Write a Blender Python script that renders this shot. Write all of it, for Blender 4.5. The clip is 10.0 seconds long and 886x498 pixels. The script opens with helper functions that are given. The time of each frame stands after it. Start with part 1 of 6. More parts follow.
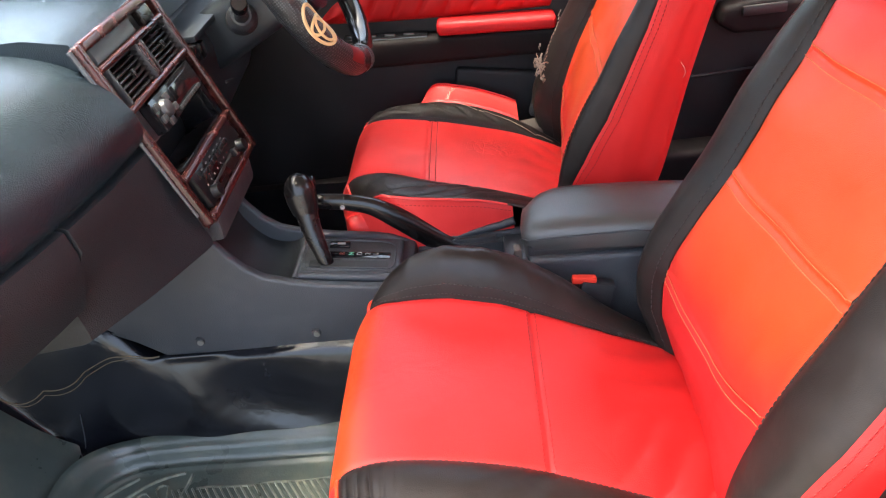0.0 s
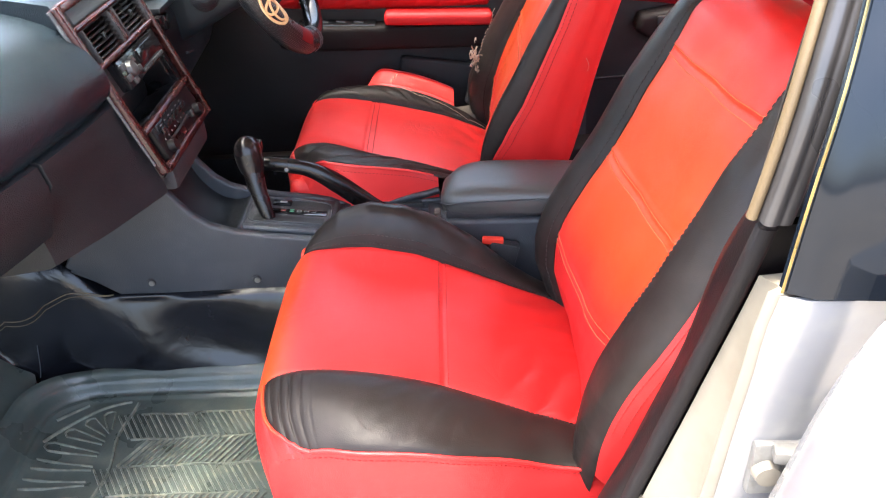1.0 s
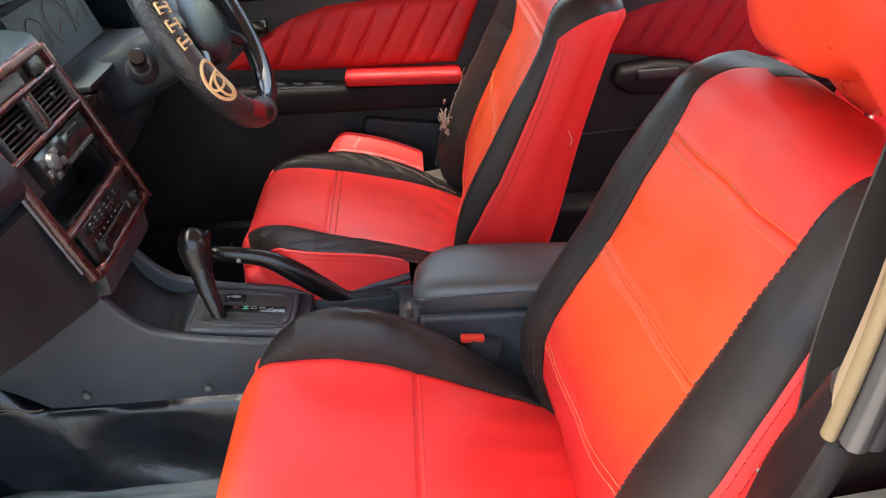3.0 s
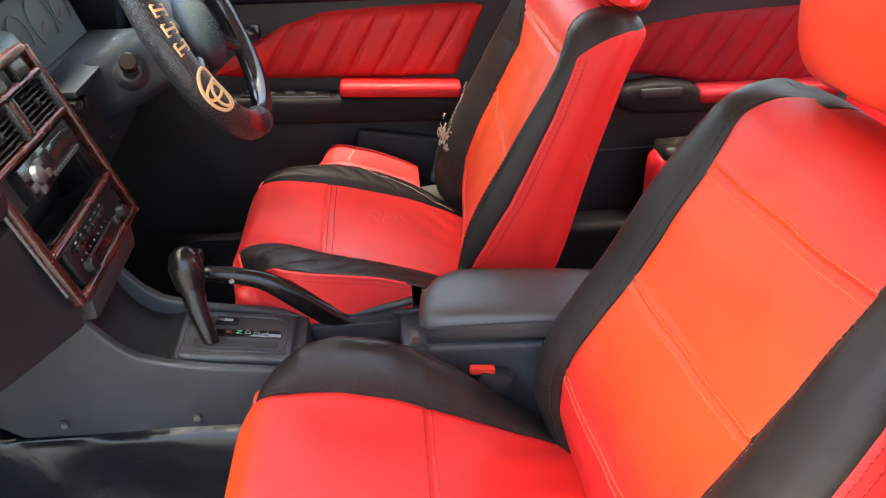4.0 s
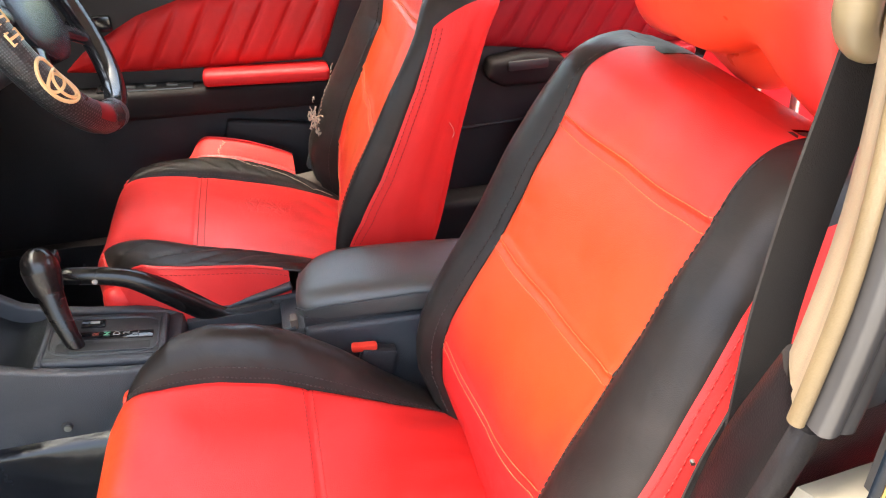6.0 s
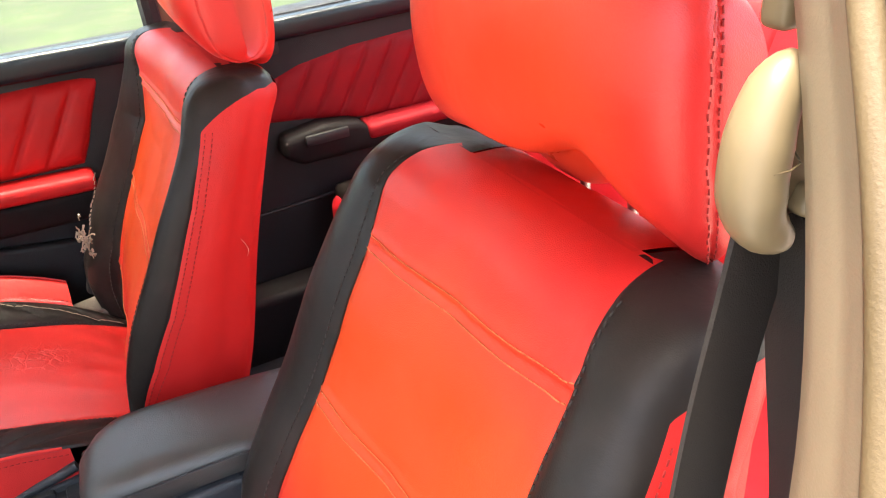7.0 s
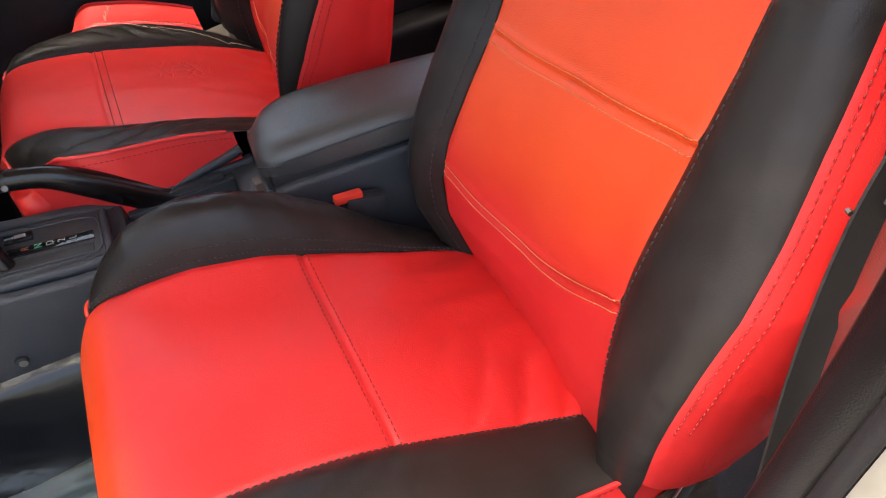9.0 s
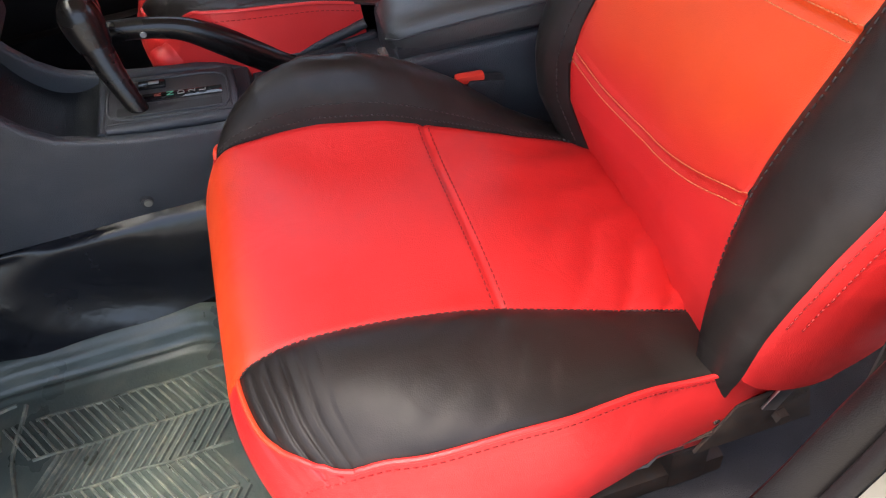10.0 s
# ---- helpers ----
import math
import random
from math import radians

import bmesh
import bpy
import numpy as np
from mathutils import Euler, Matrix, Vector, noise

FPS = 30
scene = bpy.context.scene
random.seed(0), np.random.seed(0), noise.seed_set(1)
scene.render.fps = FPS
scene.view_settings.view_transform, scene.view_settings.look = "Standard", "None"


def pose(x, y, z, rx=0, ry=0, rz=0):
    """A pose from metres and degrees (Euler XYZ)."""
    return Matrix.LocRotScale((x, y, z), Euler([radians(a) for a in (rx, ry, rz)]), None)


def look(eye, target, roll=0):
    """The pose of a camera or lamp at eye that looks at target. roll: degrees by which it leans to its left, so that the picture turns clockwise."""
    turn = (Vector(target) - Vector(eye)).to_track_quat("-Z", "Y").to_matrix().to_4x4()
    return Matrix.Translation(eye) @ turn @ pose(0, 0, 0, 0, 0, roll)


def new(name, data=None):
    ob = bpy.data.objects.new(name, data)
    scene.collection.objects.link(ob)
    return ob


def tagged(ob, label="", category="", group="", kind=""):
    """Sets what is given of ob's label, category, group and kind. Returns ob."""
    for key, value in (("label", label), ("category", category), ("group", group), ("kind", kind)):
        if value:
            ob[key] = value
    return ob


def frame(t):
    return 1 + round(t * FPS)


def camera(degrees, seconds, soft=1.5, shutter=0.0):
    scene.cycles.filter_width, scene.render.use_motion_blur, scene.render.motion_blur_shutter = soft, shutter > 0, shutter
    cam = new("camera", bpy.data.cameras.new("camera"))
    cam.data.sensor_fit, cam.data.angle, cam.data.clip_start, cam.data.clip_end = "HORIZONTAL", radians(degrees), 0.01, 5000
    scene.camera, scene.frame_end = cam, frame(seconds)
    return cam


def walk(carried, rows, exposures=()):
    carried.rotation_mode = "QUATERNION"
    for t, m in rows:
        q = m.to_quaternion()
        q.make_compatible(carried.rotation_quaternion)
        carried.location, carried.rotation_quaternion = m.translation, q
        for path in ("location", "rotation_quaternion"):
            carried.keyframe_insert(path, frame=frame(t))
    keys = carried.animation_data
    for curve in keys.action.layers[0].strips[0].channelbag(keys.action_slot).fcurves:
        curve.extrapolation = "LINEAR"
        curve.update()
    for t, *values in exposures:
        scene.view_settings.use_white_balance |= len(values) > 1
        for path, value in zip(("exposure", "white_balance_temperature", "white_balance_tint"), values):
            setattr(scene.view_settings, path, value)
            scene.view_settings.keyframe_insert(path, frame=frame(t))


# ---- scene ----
cam = camera(58.8, 10.0, 1.1)
PATH = [
    (0, (-0.016, -1.132, 1.278), (-0.173, 0.55, 0.207), -8.7),
    (0.5, (0.001, -1.234, 1.315), (-0.058, 0.447, 0.232), -3.6),
    (1, (0.049, -1.326, 1.31), (-0.003, 0.357, 0.23), -4.0),
    (1.5, (0.054, -1.357, 1.341), (-0.016, 0.331, 0.271), -3.6),
    (2, (0.08, -1.319, 1.337), (0.012, 0.382, 0.286), -4.1),
    (2.5, (0.071, -1.222, 1.338), (0.059, 0.488, 0.301), -4.2),
    (3.8, (-0.004, -1.048, 1.323), (0.092, 0.662, 0.291), -2.6),
    (4, (-0.018, -1.047, 1.328), (0.101, 0.665, 0.301), -1.6),
    (4.5, (-0.005, -1.048, 1.319), (0.123, 0.67, 0.304), -2.2),
    (5, (0.004, -1.074, 1.319), (0.186, 0.649, 0.319), -3.6),
    (5.2, (0.0, -1.079, 1.322), (0.214, 0.629, 0.304), -3.0),
    (6.3, (0.077, -1.037, 1.284), (0.536, 0.592, 0.218), -2.7),
    (6.5, (0.116, -0.994, 1.293), (0.671, 0.593, 0.21), -2.9),
    (6.8, (0.129, -0.914, 1.302), (0.815, 0.659, 0.274), -4.3),
    (7, (0.131, -0.869, 1.306), (0.883, 0.69, 0.303), -5.2),
    (7.2, (0.119, -0.852, 1.32), (0.944, 0.71, 0.382), -4.3),
    (7.5, (0.103, -0.859, 1.296), (0.99, 0.659, 0.343), -4.1),
    (7.8, (0.048, -0.872, 1.284), (0.892, 0.561, 0.174), -6.6),
    (8, (0.031, -0.884, 1.257), (0.793, 0.556, 0.097), -7.6),
    (8.5, (-0.019, -0.923, 1.204), (0.584, 0.525, -0.037), -9.1),
    (9, (-0.052, -0.928, 1.164), (0.415, 0.486, -0.171), -10.3),
    (9.5, (-0.076, -0.944, 1.151), (0.234, 0.466, -0.234), -11.4),
    (10, (-0.114, -0.957, 1.133), (0.118, 0.415, -0.304), -9.5),
]
walk(cam, [(t, look(eye, target, roll)) for t, eye, target, roll in PATH], [(0, 3.66, 7000, 7), (1.0, 3.76, 6700, 8), (1.5, 3.76, 6750, 8), (2.0, 3.58, 6800, 8), (2.5, 3.40, 6900, 7), (4.5, 3.72, 7200, 6), (5.2, 3.86, 7200, 6), (6.5, 3.88, 7200, 6), (7.5, 3.20, 7700, 7), (8.0, 3.22, 7500, 7), (9.0, 3.00, 7100, 8), (10.0, 2.95, 6800, 8)])

# ---- world and light ----
SUN_AZ, SUN_EL = radians(182), radians(85)
world = bpy.data.worlds.new("sky_world")
scene.world = world
world.use_nodes = True
wn, wl = world.node_tree.nodes, world.node_tree.links
sky = wn.new("ShaderNodeTexSky")
sky.sky_type, sky.sun_disc = "NISHITA", False
sky.sun_elevation, sky.sun_rotation = SUN_EL, radians(90) - SUN_AZ
sky.air_density, sky.dust_density = 0.9, 5.0
wl.new(sky.outputs[0], wn["Background"].inputs[0])
wn["Background"].inputs[1].default_value = 0.15
sun_dir = Vector((math.cos(SUN_EL) * math.cos(SUN_AZ), math.cos(SUN_EL) * math.sin(SUN_AZ), math.sin(SUN_EL)))
sun_data = bpy.data.lights.new("sun", "SUN")
sun_data.energy, sun_data.angle, sun_data.color = 1.4, radians(14), (1.0, 0.96, 0.9)
sun = new("sun", sun_data)
sun.matrix_world = look(sun_dir * 20, (0, 0, 0))


# ---- materials ----
def material(name, colour, rough=0.5, metal=0.0, grain=0.0, grain_scale=300.0, vary=0.12, vary_scale=9.0,
             other=None, other_amount=0.0, rough_vary=0.12, spec=0.5, coat=0.0, wrinkle=0.0, wrinkle_scale=25.0,
             cell=False):
    """A surface with colour varied at two scales, a fine relief and uneven gloss."""
    m = bpy.data.materials.new(name)
    m.use_nodes = True
    n, l = m.node_tree.nodes, m.node_tree.links
    b = n["Principled BSDF"]
    tc = n.new("ShaderNodeTexCoord")
    big = n.new("ShaderNodeTexNoise")
    big.inputs["Scale"].default_value, big.inputs["Detail"].default_value = vary_scale, 4
    l.new(tc.outputs["Object"], big.inputs["Vector"])
    fine = n.new("ShaderNodeTexVoronoi" if cell else "ShaderNodeTexNoise")
    fine.inputs["Scale"].default_value = grain_scale
    l.new(tc.outputs["Object"], fine.inputs["Vector"])
    ramp = n.new("ShaderNodeMapRange")
    ramp.inputs["From Min"].default_value, ramp.inputs["From Max"].default_value = 0.3, 0.7
    ramp.inputs["To Min"].default_value, ramp.inputs["To Max"].default_value = 1 - vary, 1 + vary
    l.new(big.outputs["Fac"], ramp.inputs["Value"])
    base = n.new("ShaderNodeRGB")
    base.outputs[0].default_value = (*colour, 1)
    src = base.outputs[0]
    if other:
        mix = n.new("ShaderNodeMix")
        mix.data_type = "RGBA"
        spot = n.new("ShaderNodeTexNoise")
        spot.inputs["Scale"].default_value, spot.inputs["Detail"].default_value = vary_scale * 2.3, 8
        l.new(tc.outputs["Object"], spot.inputs["Vector"])
        sr = n.new("ShaderNodeMapRange")
        sr.inputs["From Min"].default_value, sr.inputs["From Max"].default_value = 0.48, 0.72
        sr.inputs["To Max"].default_value = other_amount
        l.new(spot.outputs["Fac"], sr.inputs["Value"])
        l.new(sr.outputs[0], mix.inputs["Factor"])
        l.new(src, mix.inputs["A"])
        mix.inputs["B"].default_value = (*other, 1)
        src = mix.outputs["Result"]
    mul = n.new("ShaderNodeVectorMath")
    mul.operation = "SCALE"
    l.new(src, mul.inputs[0])
    l.new(ramp.outputs[0], mul.inputs["Scale"])
    l.new(mul.outputs[0], b.inputs["Base Color"])
    rr = n.new("ShaderNodeMapRange")
    rr.inputs["From Min"].default_value, rr.inputs["From Max"].default_value = 0.3, 0.7
    rr.inputs["To Min"].default_value = max(0.02, rough - rough_vary)
    rr.inputs["To Max"].default_value = min(1.0, rough + rough_vary)
    l.new(big.outputs["Fac"], rr.inputs["Value"])
    l.new(rr.outputs[0], b.inputs["Roughness"])
    b.inputs["Metallic"].default_value = metal
    b.inputs["Specular IOR Level"].default_value = spec
    b.inputs["Coat Weight"].default_value = coat
    b.inputs["Coat Roughness"].default_value = 0.12
    last = None
    if wrinkle:
        wr = n.new("ShaderNodeTexNoise")
        wr.inputs["Scale"].default_value, wr.inputs["Detail"].default_value = wrinkle_scale, 3
        wr.inputs["Distortion"].default_value = 1.2
        l.new(tc.outputs["Object"], wr.inputs["Vector"])
        wb = n.new("ShaderNodeBump")
        wb.inputs["Strength"].default_value, wb.inputs["Distance"].default_value = wrinkle, 0.01
        l.new(wr.outputs["Fac"], wb.inputs["Height"])
        last = wb
    if grain:
        gb = n.new("ShaderNodeBump")
        gb.inputs["Strength"].default_value, gb.inputs["Distance"].default_value = grain, 0.001
        l.new(fine.outputs["Distance" if cell else "Fac"], gb.inputs["Height"])
        if last:
            l.new(last.outputs[0], gb.inputs["Normal"])
        last = gb
    if last:
        l.new(last.outputs[0], b.inputs["Normal"])
    return m


def red_to_orange(name, red, orange, centre, reach, **kw):
    """Red leatherette that turns orange round a place on the seat."""
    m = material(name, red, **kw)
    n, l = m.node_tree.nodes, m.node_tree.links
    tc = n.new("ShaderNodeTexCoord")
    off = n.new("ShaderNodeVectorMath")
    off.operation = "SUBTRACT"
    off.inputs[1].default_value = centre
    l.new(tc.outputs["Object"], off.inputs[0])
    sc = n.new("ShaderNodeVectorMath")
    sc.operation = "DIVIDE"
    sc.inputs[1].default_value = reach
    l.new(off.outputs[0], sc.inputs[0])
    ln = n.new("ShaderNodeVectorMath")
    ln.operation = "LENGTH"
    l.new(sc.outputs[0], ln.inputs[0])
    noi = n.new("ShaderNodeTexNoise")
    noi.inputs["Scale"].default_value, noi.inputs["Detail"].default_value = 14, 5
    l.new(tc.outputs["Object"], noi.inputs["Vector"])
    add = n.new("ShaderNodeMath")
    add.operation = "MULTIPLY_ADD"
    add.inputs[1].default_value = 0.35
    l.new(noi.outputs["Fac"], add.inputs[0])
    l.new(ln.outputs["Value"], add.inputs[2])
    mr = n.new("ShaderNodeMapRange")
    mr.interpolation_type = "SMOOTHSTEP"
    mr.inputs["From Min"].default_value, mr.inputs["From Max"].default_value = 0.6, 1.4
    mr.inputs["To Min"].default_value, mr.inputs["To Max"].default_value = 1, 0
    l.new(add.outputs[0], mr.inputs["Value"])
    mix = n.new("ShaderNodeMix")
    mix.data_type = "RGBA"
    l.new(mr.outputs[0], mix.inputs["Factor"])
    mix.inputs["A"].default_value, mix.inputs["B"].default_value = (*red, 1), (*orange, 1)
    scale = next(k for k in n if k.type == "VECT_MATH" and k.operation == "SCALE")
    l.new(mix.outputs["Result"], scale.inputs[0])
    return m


def crazed(m, centre, reach, scale=70.0, strength=0.6):
    """Fine cracks in the cover round a worn place."""
    n, l = m.node_tree.nodes, m.node_tree.links
    tc = n.new("ShaderNodeTexCoord")
    off = n.new("ShaderNodeVectorMath")
    off.operation = "SUBTRACT"
    off.inputs[1].default_value = centre
    l.new(tc.outputs["Object"], off.inputs[0])
    sc = n.new("ShaderNodeVectorMath")
    sc.operation = "DIVIDE"
    sc.inputs[1].default_value = reach
    l.new(off.outputs[0], sc.inputs[0])
    ln = n.new("ShaderNodeVectorMath")
    ln.operation = "LENGTH"
    l.new(sc.outputs[0], ln.inputs[0])
    mask = n.new("ShaderNodeMapRange")
    mask.interpolation_type = "SMOOTHSTEP"
    mask.inputs["From Min"].default_value, mask.inputs["From Max"].default_value = 0.3, 1.1
    mask.inputs["To Min"].default_value, mask.inputs["To Max"].default_value = strength, 0
    l.new(ln.outputs["Value"], mask.inputs["Value"])
    warp = n.new("ShaderNodeTexNoise")
    warp.inputs["Scale"].default_value, warp.inputs["Detail"].default_value = 22, 3
    l.new(tc.outputs["Object"], warp.inputs["Vector"])
    mixv = n.new("ShaderNodeVectorMath")
    mixv.operation = "MULTIPLY_ADD"
    mixv.inputs[1].default_value = (0.06, 0.06, 0.06)
    l.new(warp.outputs["Color"], mixv.inputs[0])
    l.new(tc.outputs["Object"], mixv.inputs[2])
    vo = n.new("ShaderNodeTexVoronoi")
    vo.feature = "DISTANCE_TO_EDGE"
    vo.inputs["Scale"].default_value = scale
    l.new(mixv.outputs[0], vo.inputs["Vector"])
    cut = n.new("ShaderNodeMapRange")
    cut.inputs["From Max"].default_value = 0.12
    l.new(vo.outputs["Distance"], cut.inputs["Value"])
    bump = n.new("ShaderNodeBump")
    bump.inputs["Distance"].default_value = 0.003
    l.new(cut.outputs[0], bump.inputs["Height"])
    l.new(mask.outputs[0], bump.inputs["Strength"])
    b = n["Principled BSDF"]
    l.new(b.inputs["Normal"].links[0].from_socket, bump.inputs["Normal"])
    l.new(bump.outputs[0], b.inputs["Normal"])


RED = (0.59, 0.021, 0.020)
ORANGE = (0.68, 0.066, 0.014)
M = {}
M["red"] = material("red_leatherette", RED, 0.42, spec=0.36, grain=0.25, grain_scale=900, vary=0.08, wrinkle=0.12, wrinkle_scale=18, cell=True)
# Seat red again, darkened: shade on the backrest sides is in the colour.
M["red_side"] = material("shaded_red_leatherette", (0.52, 0.017, 0.016), 0.46, grain=0.25, grain_scale=900, vary=0.08, wrinkle=0.12, wrinkle_scale=18, cell=True, spec=0.28)
M["red_orange"] = red_to_orange("red_orange_leatherette", RED, ORANGE, (0.27, 0, 0.79), (1.0, 0.32, 0.19), rough=0.45, grain=0.25, grain_scale=900, vary=0.05, wrinkle=0.08, wrinkle_scale=14, cell=True, spec=0.35)
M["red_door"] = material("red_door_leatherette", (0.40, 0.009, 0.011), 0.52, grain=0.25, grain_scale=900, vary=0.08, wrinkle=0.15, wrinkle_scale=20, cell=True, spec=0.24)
M["red_head"] = red_to_orange("headrest_leatherette", RED, (0.78, 0.058, 0.022), (0.42, 0, 1.13), (0.3, 0.16, 0.2), rough=0.36, grain=0.2, grain_scale=900, vary=0.05, wrinkle=0.12, wrinkle_scale=12, cell=True)
M["red_worn"] = material("worn_red_leatherette", (0.63, 0.030, 0.028), 0.35, grain=0.25, grain_scale=900, vary=0.1, wrinkle=0.10, wrinkle_scale=12, cell=True, other=(0.60, 0.05, 0.045), other_amount=0.15, rough_vary=0.03)
M["red_front"] = red_to_orange("front_orange_leatherette", RED, (0.72, 0.06, 0.012), (-0.27, 0, 0.50), (0.075, 1.0, 0.16), rough=0.40, spec=0.36, grain=0.25, grain_scale=900, vary=0.06, wrinkle=0.12, wrinkle_scale=18, cell=True)
crazed(M["red_worn"], (0.026, 0.032, 0.555), (0.075, 0.060, 0.2), 48.0, 0.25)
M["black"] = material("black_leatherette", (0.0160, 0.0125, 0.0108), 0.43, grain=0.12, grain_scale=800, vary=0.2, wrinkle=0.12, wrinkle_scale=16, cell=True, other=(0.030, 0.024, 0.021), other_amount=0.5, spec=0.20)
# Base is greyed to carry the lid's sheen; the paler patches are dust.
M["lid"] = material("dusty_sheen_black_leatherette", (0.042, 0.0425, 0.040), 0.33, grain=0.3, grain_scale=800, vary=0.1, vary_scale=6, rough_vary=0.05, wrinkle=0.1, wrinkle_scale=16, cell=True, other=(0.070, 0.069, 0.062), other_amount=0.2)
M["stitch_black"] = material("black_thread", (0.032, 0.024, 0.021), 0.8)
M["stitch_red"] = material("dark_red_thread", (0.30, 0.012, 0.01), 0.8)
M["stitch_dark"] = material("dull_maroon_thread", (0.14, 0.010, 0.010), 0.8)
M["stitch_orange"] = material("orange_thread", (0.62, 0.17, 0.06), 0.8)
M["plastic"] = material("black_grained_plastic", (0.019, 0.020, 0.023), 0.45, grain=0.8, grain_scale=700, vary=0.2, cell=True, other=(0.06, 0.055, 0.05), other_amount=0.25)
M["dash"] = material("black_dash_vinyl", (0.007, 0.011, 0.0145), 0.21, grain=0.35, grain_scale=520, vary=0.08, cell=True, rough_vary=0.02, spec=0.3)
M["dash_low"] = material("black_lower_dash_plastic", (0.0095, 0.0110, 0.0125), 0.34, grain=0.5, grain_scale=600, vary=0.15, cell=True, rough_vary=0.03, spec=0.26)
M["console"] = material("dark_grey_plastic", (0.024, 0.028, 0.034), 0.46, grain=0.6, grain_scale=700, vary=0.15, cell=True, other=(0.06, 0.06, 0.06), other_amount=0.3)
M["gloss_black"] = material("gloss_black_plastic", (0.009, 0.009, 0.010), 0.10, vary=0.2)
M["hole"] = material("dark_cavity_plastic", (0.008, 0.008, 0.009), 0.6)
M["vinyl"] = material("shiny_black_floor_vinyl", (0.0045, 0.0050, 0.0068), 0.23, grain=0.06, grain_scale=400, vary=0.3, wrinkle=0.30, wrinkle_scale=9, rough_vary=0.05, spec=0.36)
M["mat"] = material("dusty_green_black_rubber", (0.042, 0.053, 0.047), 0.32, grain=0.35, grain_scale=250, vary=0.25, other=(0.085, 0.088, 0.066), other_amount=0.5, rough_vary=0.10, spec=0.38)
M["mat_worn"] = material("scuffed_rubber_ribs", (0.082, 0.092, 0.076), 0.38, grain=0.3, grain_scale=250, vary=0.4, vary_scale=30, other=(0.22, 0.20, 0.14), other_amount=0.6)
M["carpet"] = material("black_carpet", (0.026, 0.025, 0.028), 0.95, grain=1.0, grain_scale=900, vary=0.35, spec=0.15)
M["wood"] = material("lacquered_burr_wood", (0.030, 0.0080, 0.0072), 0.24, vary=0.5, vary_scale=45, other=(0.005, 0.002, 0.0015), other_amount=0.6, spec=0.4, rough_vary=0.06)
M["silver"] = material("worn_silver_plastic", (0.055, 0.055, 0.056), 0.42, metal=0.5, vary=0.2)
M["steel"] = material("dull_steel", (0.45, 0.44, 0.42), 0.4, metal=1.0, vary=0.3)
M["rust"] = material("rusty_steel", (0.035, 0.019, 0.012), 0.75, metal=0.2, vary=0.5, vary_scale=40, other=(0.03, 0.025, 0.022), other_amount=0.9)
M["white"] = material("white_car_paint", (0.175, 0.175, 0.18), 0.22, vary=0.05, coat=0.6, other=(0.31, 0.29, 0.24), other_amount=0.25, rough_vary=0.05)
M["jamb"] = material("cream_door_jamb_paint", (0.20, 0.178, 0.140), 0.35, vary=0.08, other=(0.12, 0.10, 0.072), other_amount=0.5)
M["beige"] = material("beige_trim_plastic", (0.19, 0.148, 0.098), 0.5, grain=0.2, grain_scale=600, vary=0.14, vary_scale=5, other=(0.13, 0.10, 0.065), other_amount=0.4)
M["cream"] = material("cream_belt_plastic", (0.175, 0.132, 0.074), 0.35, vary=0.08, other=(0.13, 0.097, 0.053), other_amount=0.3)
M["seal_tan"] = material("tan_door_seal", (0.085, 0.058, 0.027), 0.6, vary=0.2, grain=0.3, grain_scale=600)
M["seal_grey"] = material("grey_pillar_strip", (0.030, 0.028, 0.028), 0.34, vary=0.25, coat=0.2)
M["strip_grey"] = material("pale_grey_edge_strip", (0.030, 0.034, 0.040), 0.3, vary=0.25, vary_scale=30)
M["seal_dark"] = material("dark_grey_seal_rubber", (0.011, 0.0095, 0.010), 0.6, vary=0.15, grain=0.3, grain_scale=600, spec=0.15)
M["lever"] = material("smooth_black_lever", (0.0050, 0.0046, 0.0046), 0.28, spec=0.34, vary=0.25, grain=0.15, grain_scale=500, other=(0.02, 0.012, 0.01), other_amount=0.4)
M["trim_dark"] = material("plum_black_trim_plastic", (0.007, 0.0048, 0.005), 0.65, grain=0.5, grain_scale=700, vary=0.2, spec=0.16, cell=True)
# Darker copy of the door red, with the rear door's shade in the colour.
M["red_door_shaded"] = material("shaded_red_door_leatherette", (0.23, 0.006, 0.011), 0.6, grain=0.25, grain_scale=900, vary=0.1, wrinkle=0.12, wrinkle_scale=18, cell=True, spec=0.2)
M["door_black"] = material("satin_black_door_plastic", (0.0125, 0.0115, 0.0125), 0.5, grain=0.5, grain_scale=700, vary=0.2, cell=True, spec=0.28)
M["brass_edge"] = material("polished_brass_edge", (0.34, 0.25, 0.10), 0.3, metal=1.0, vary=0.3, vary_scale=20)
# Black garnish; the blue of the sky it mirrors is mixed into the base.
M["garnish"] = material("sky_tinted_garnish_lacquer", (0.006, 0.009, 0.014), 0.14, vary=0.4, vary_scale=4, spec=0.30, rough_vary=0.06, wrinkle=0.05, wrinkle_scale=4)
M["pillar_black"] = material("smooth_black_pillar_plastic", (0.0055, 0.0045, 0.0048), 0.33, grain=0.2, grain_scale=700, vary=0.2, spec=0.24, cell=True, rough_vary=0.05)
M["hinge_paint"] = material("dull_white_hinge_paint", (0.17, 0.165, 0.15), 0.4, vary=0.25, vary_scale=40, other=(0.07, 0.06, 0.05), other_amount=0.5)
M["red_rear"] = material("rear_red_leatherette", (0.44, 0.011, 0.018), 0.5, grain=0.25, grain_scale=900, vary=0.1, wrinkle=0.15, wrinkle_scale=14, cell=True, spec=0.3)
M["rubber"] = material("black_rubber", (0.018, 0.018, 0.018), 0.5, vary=0.25)
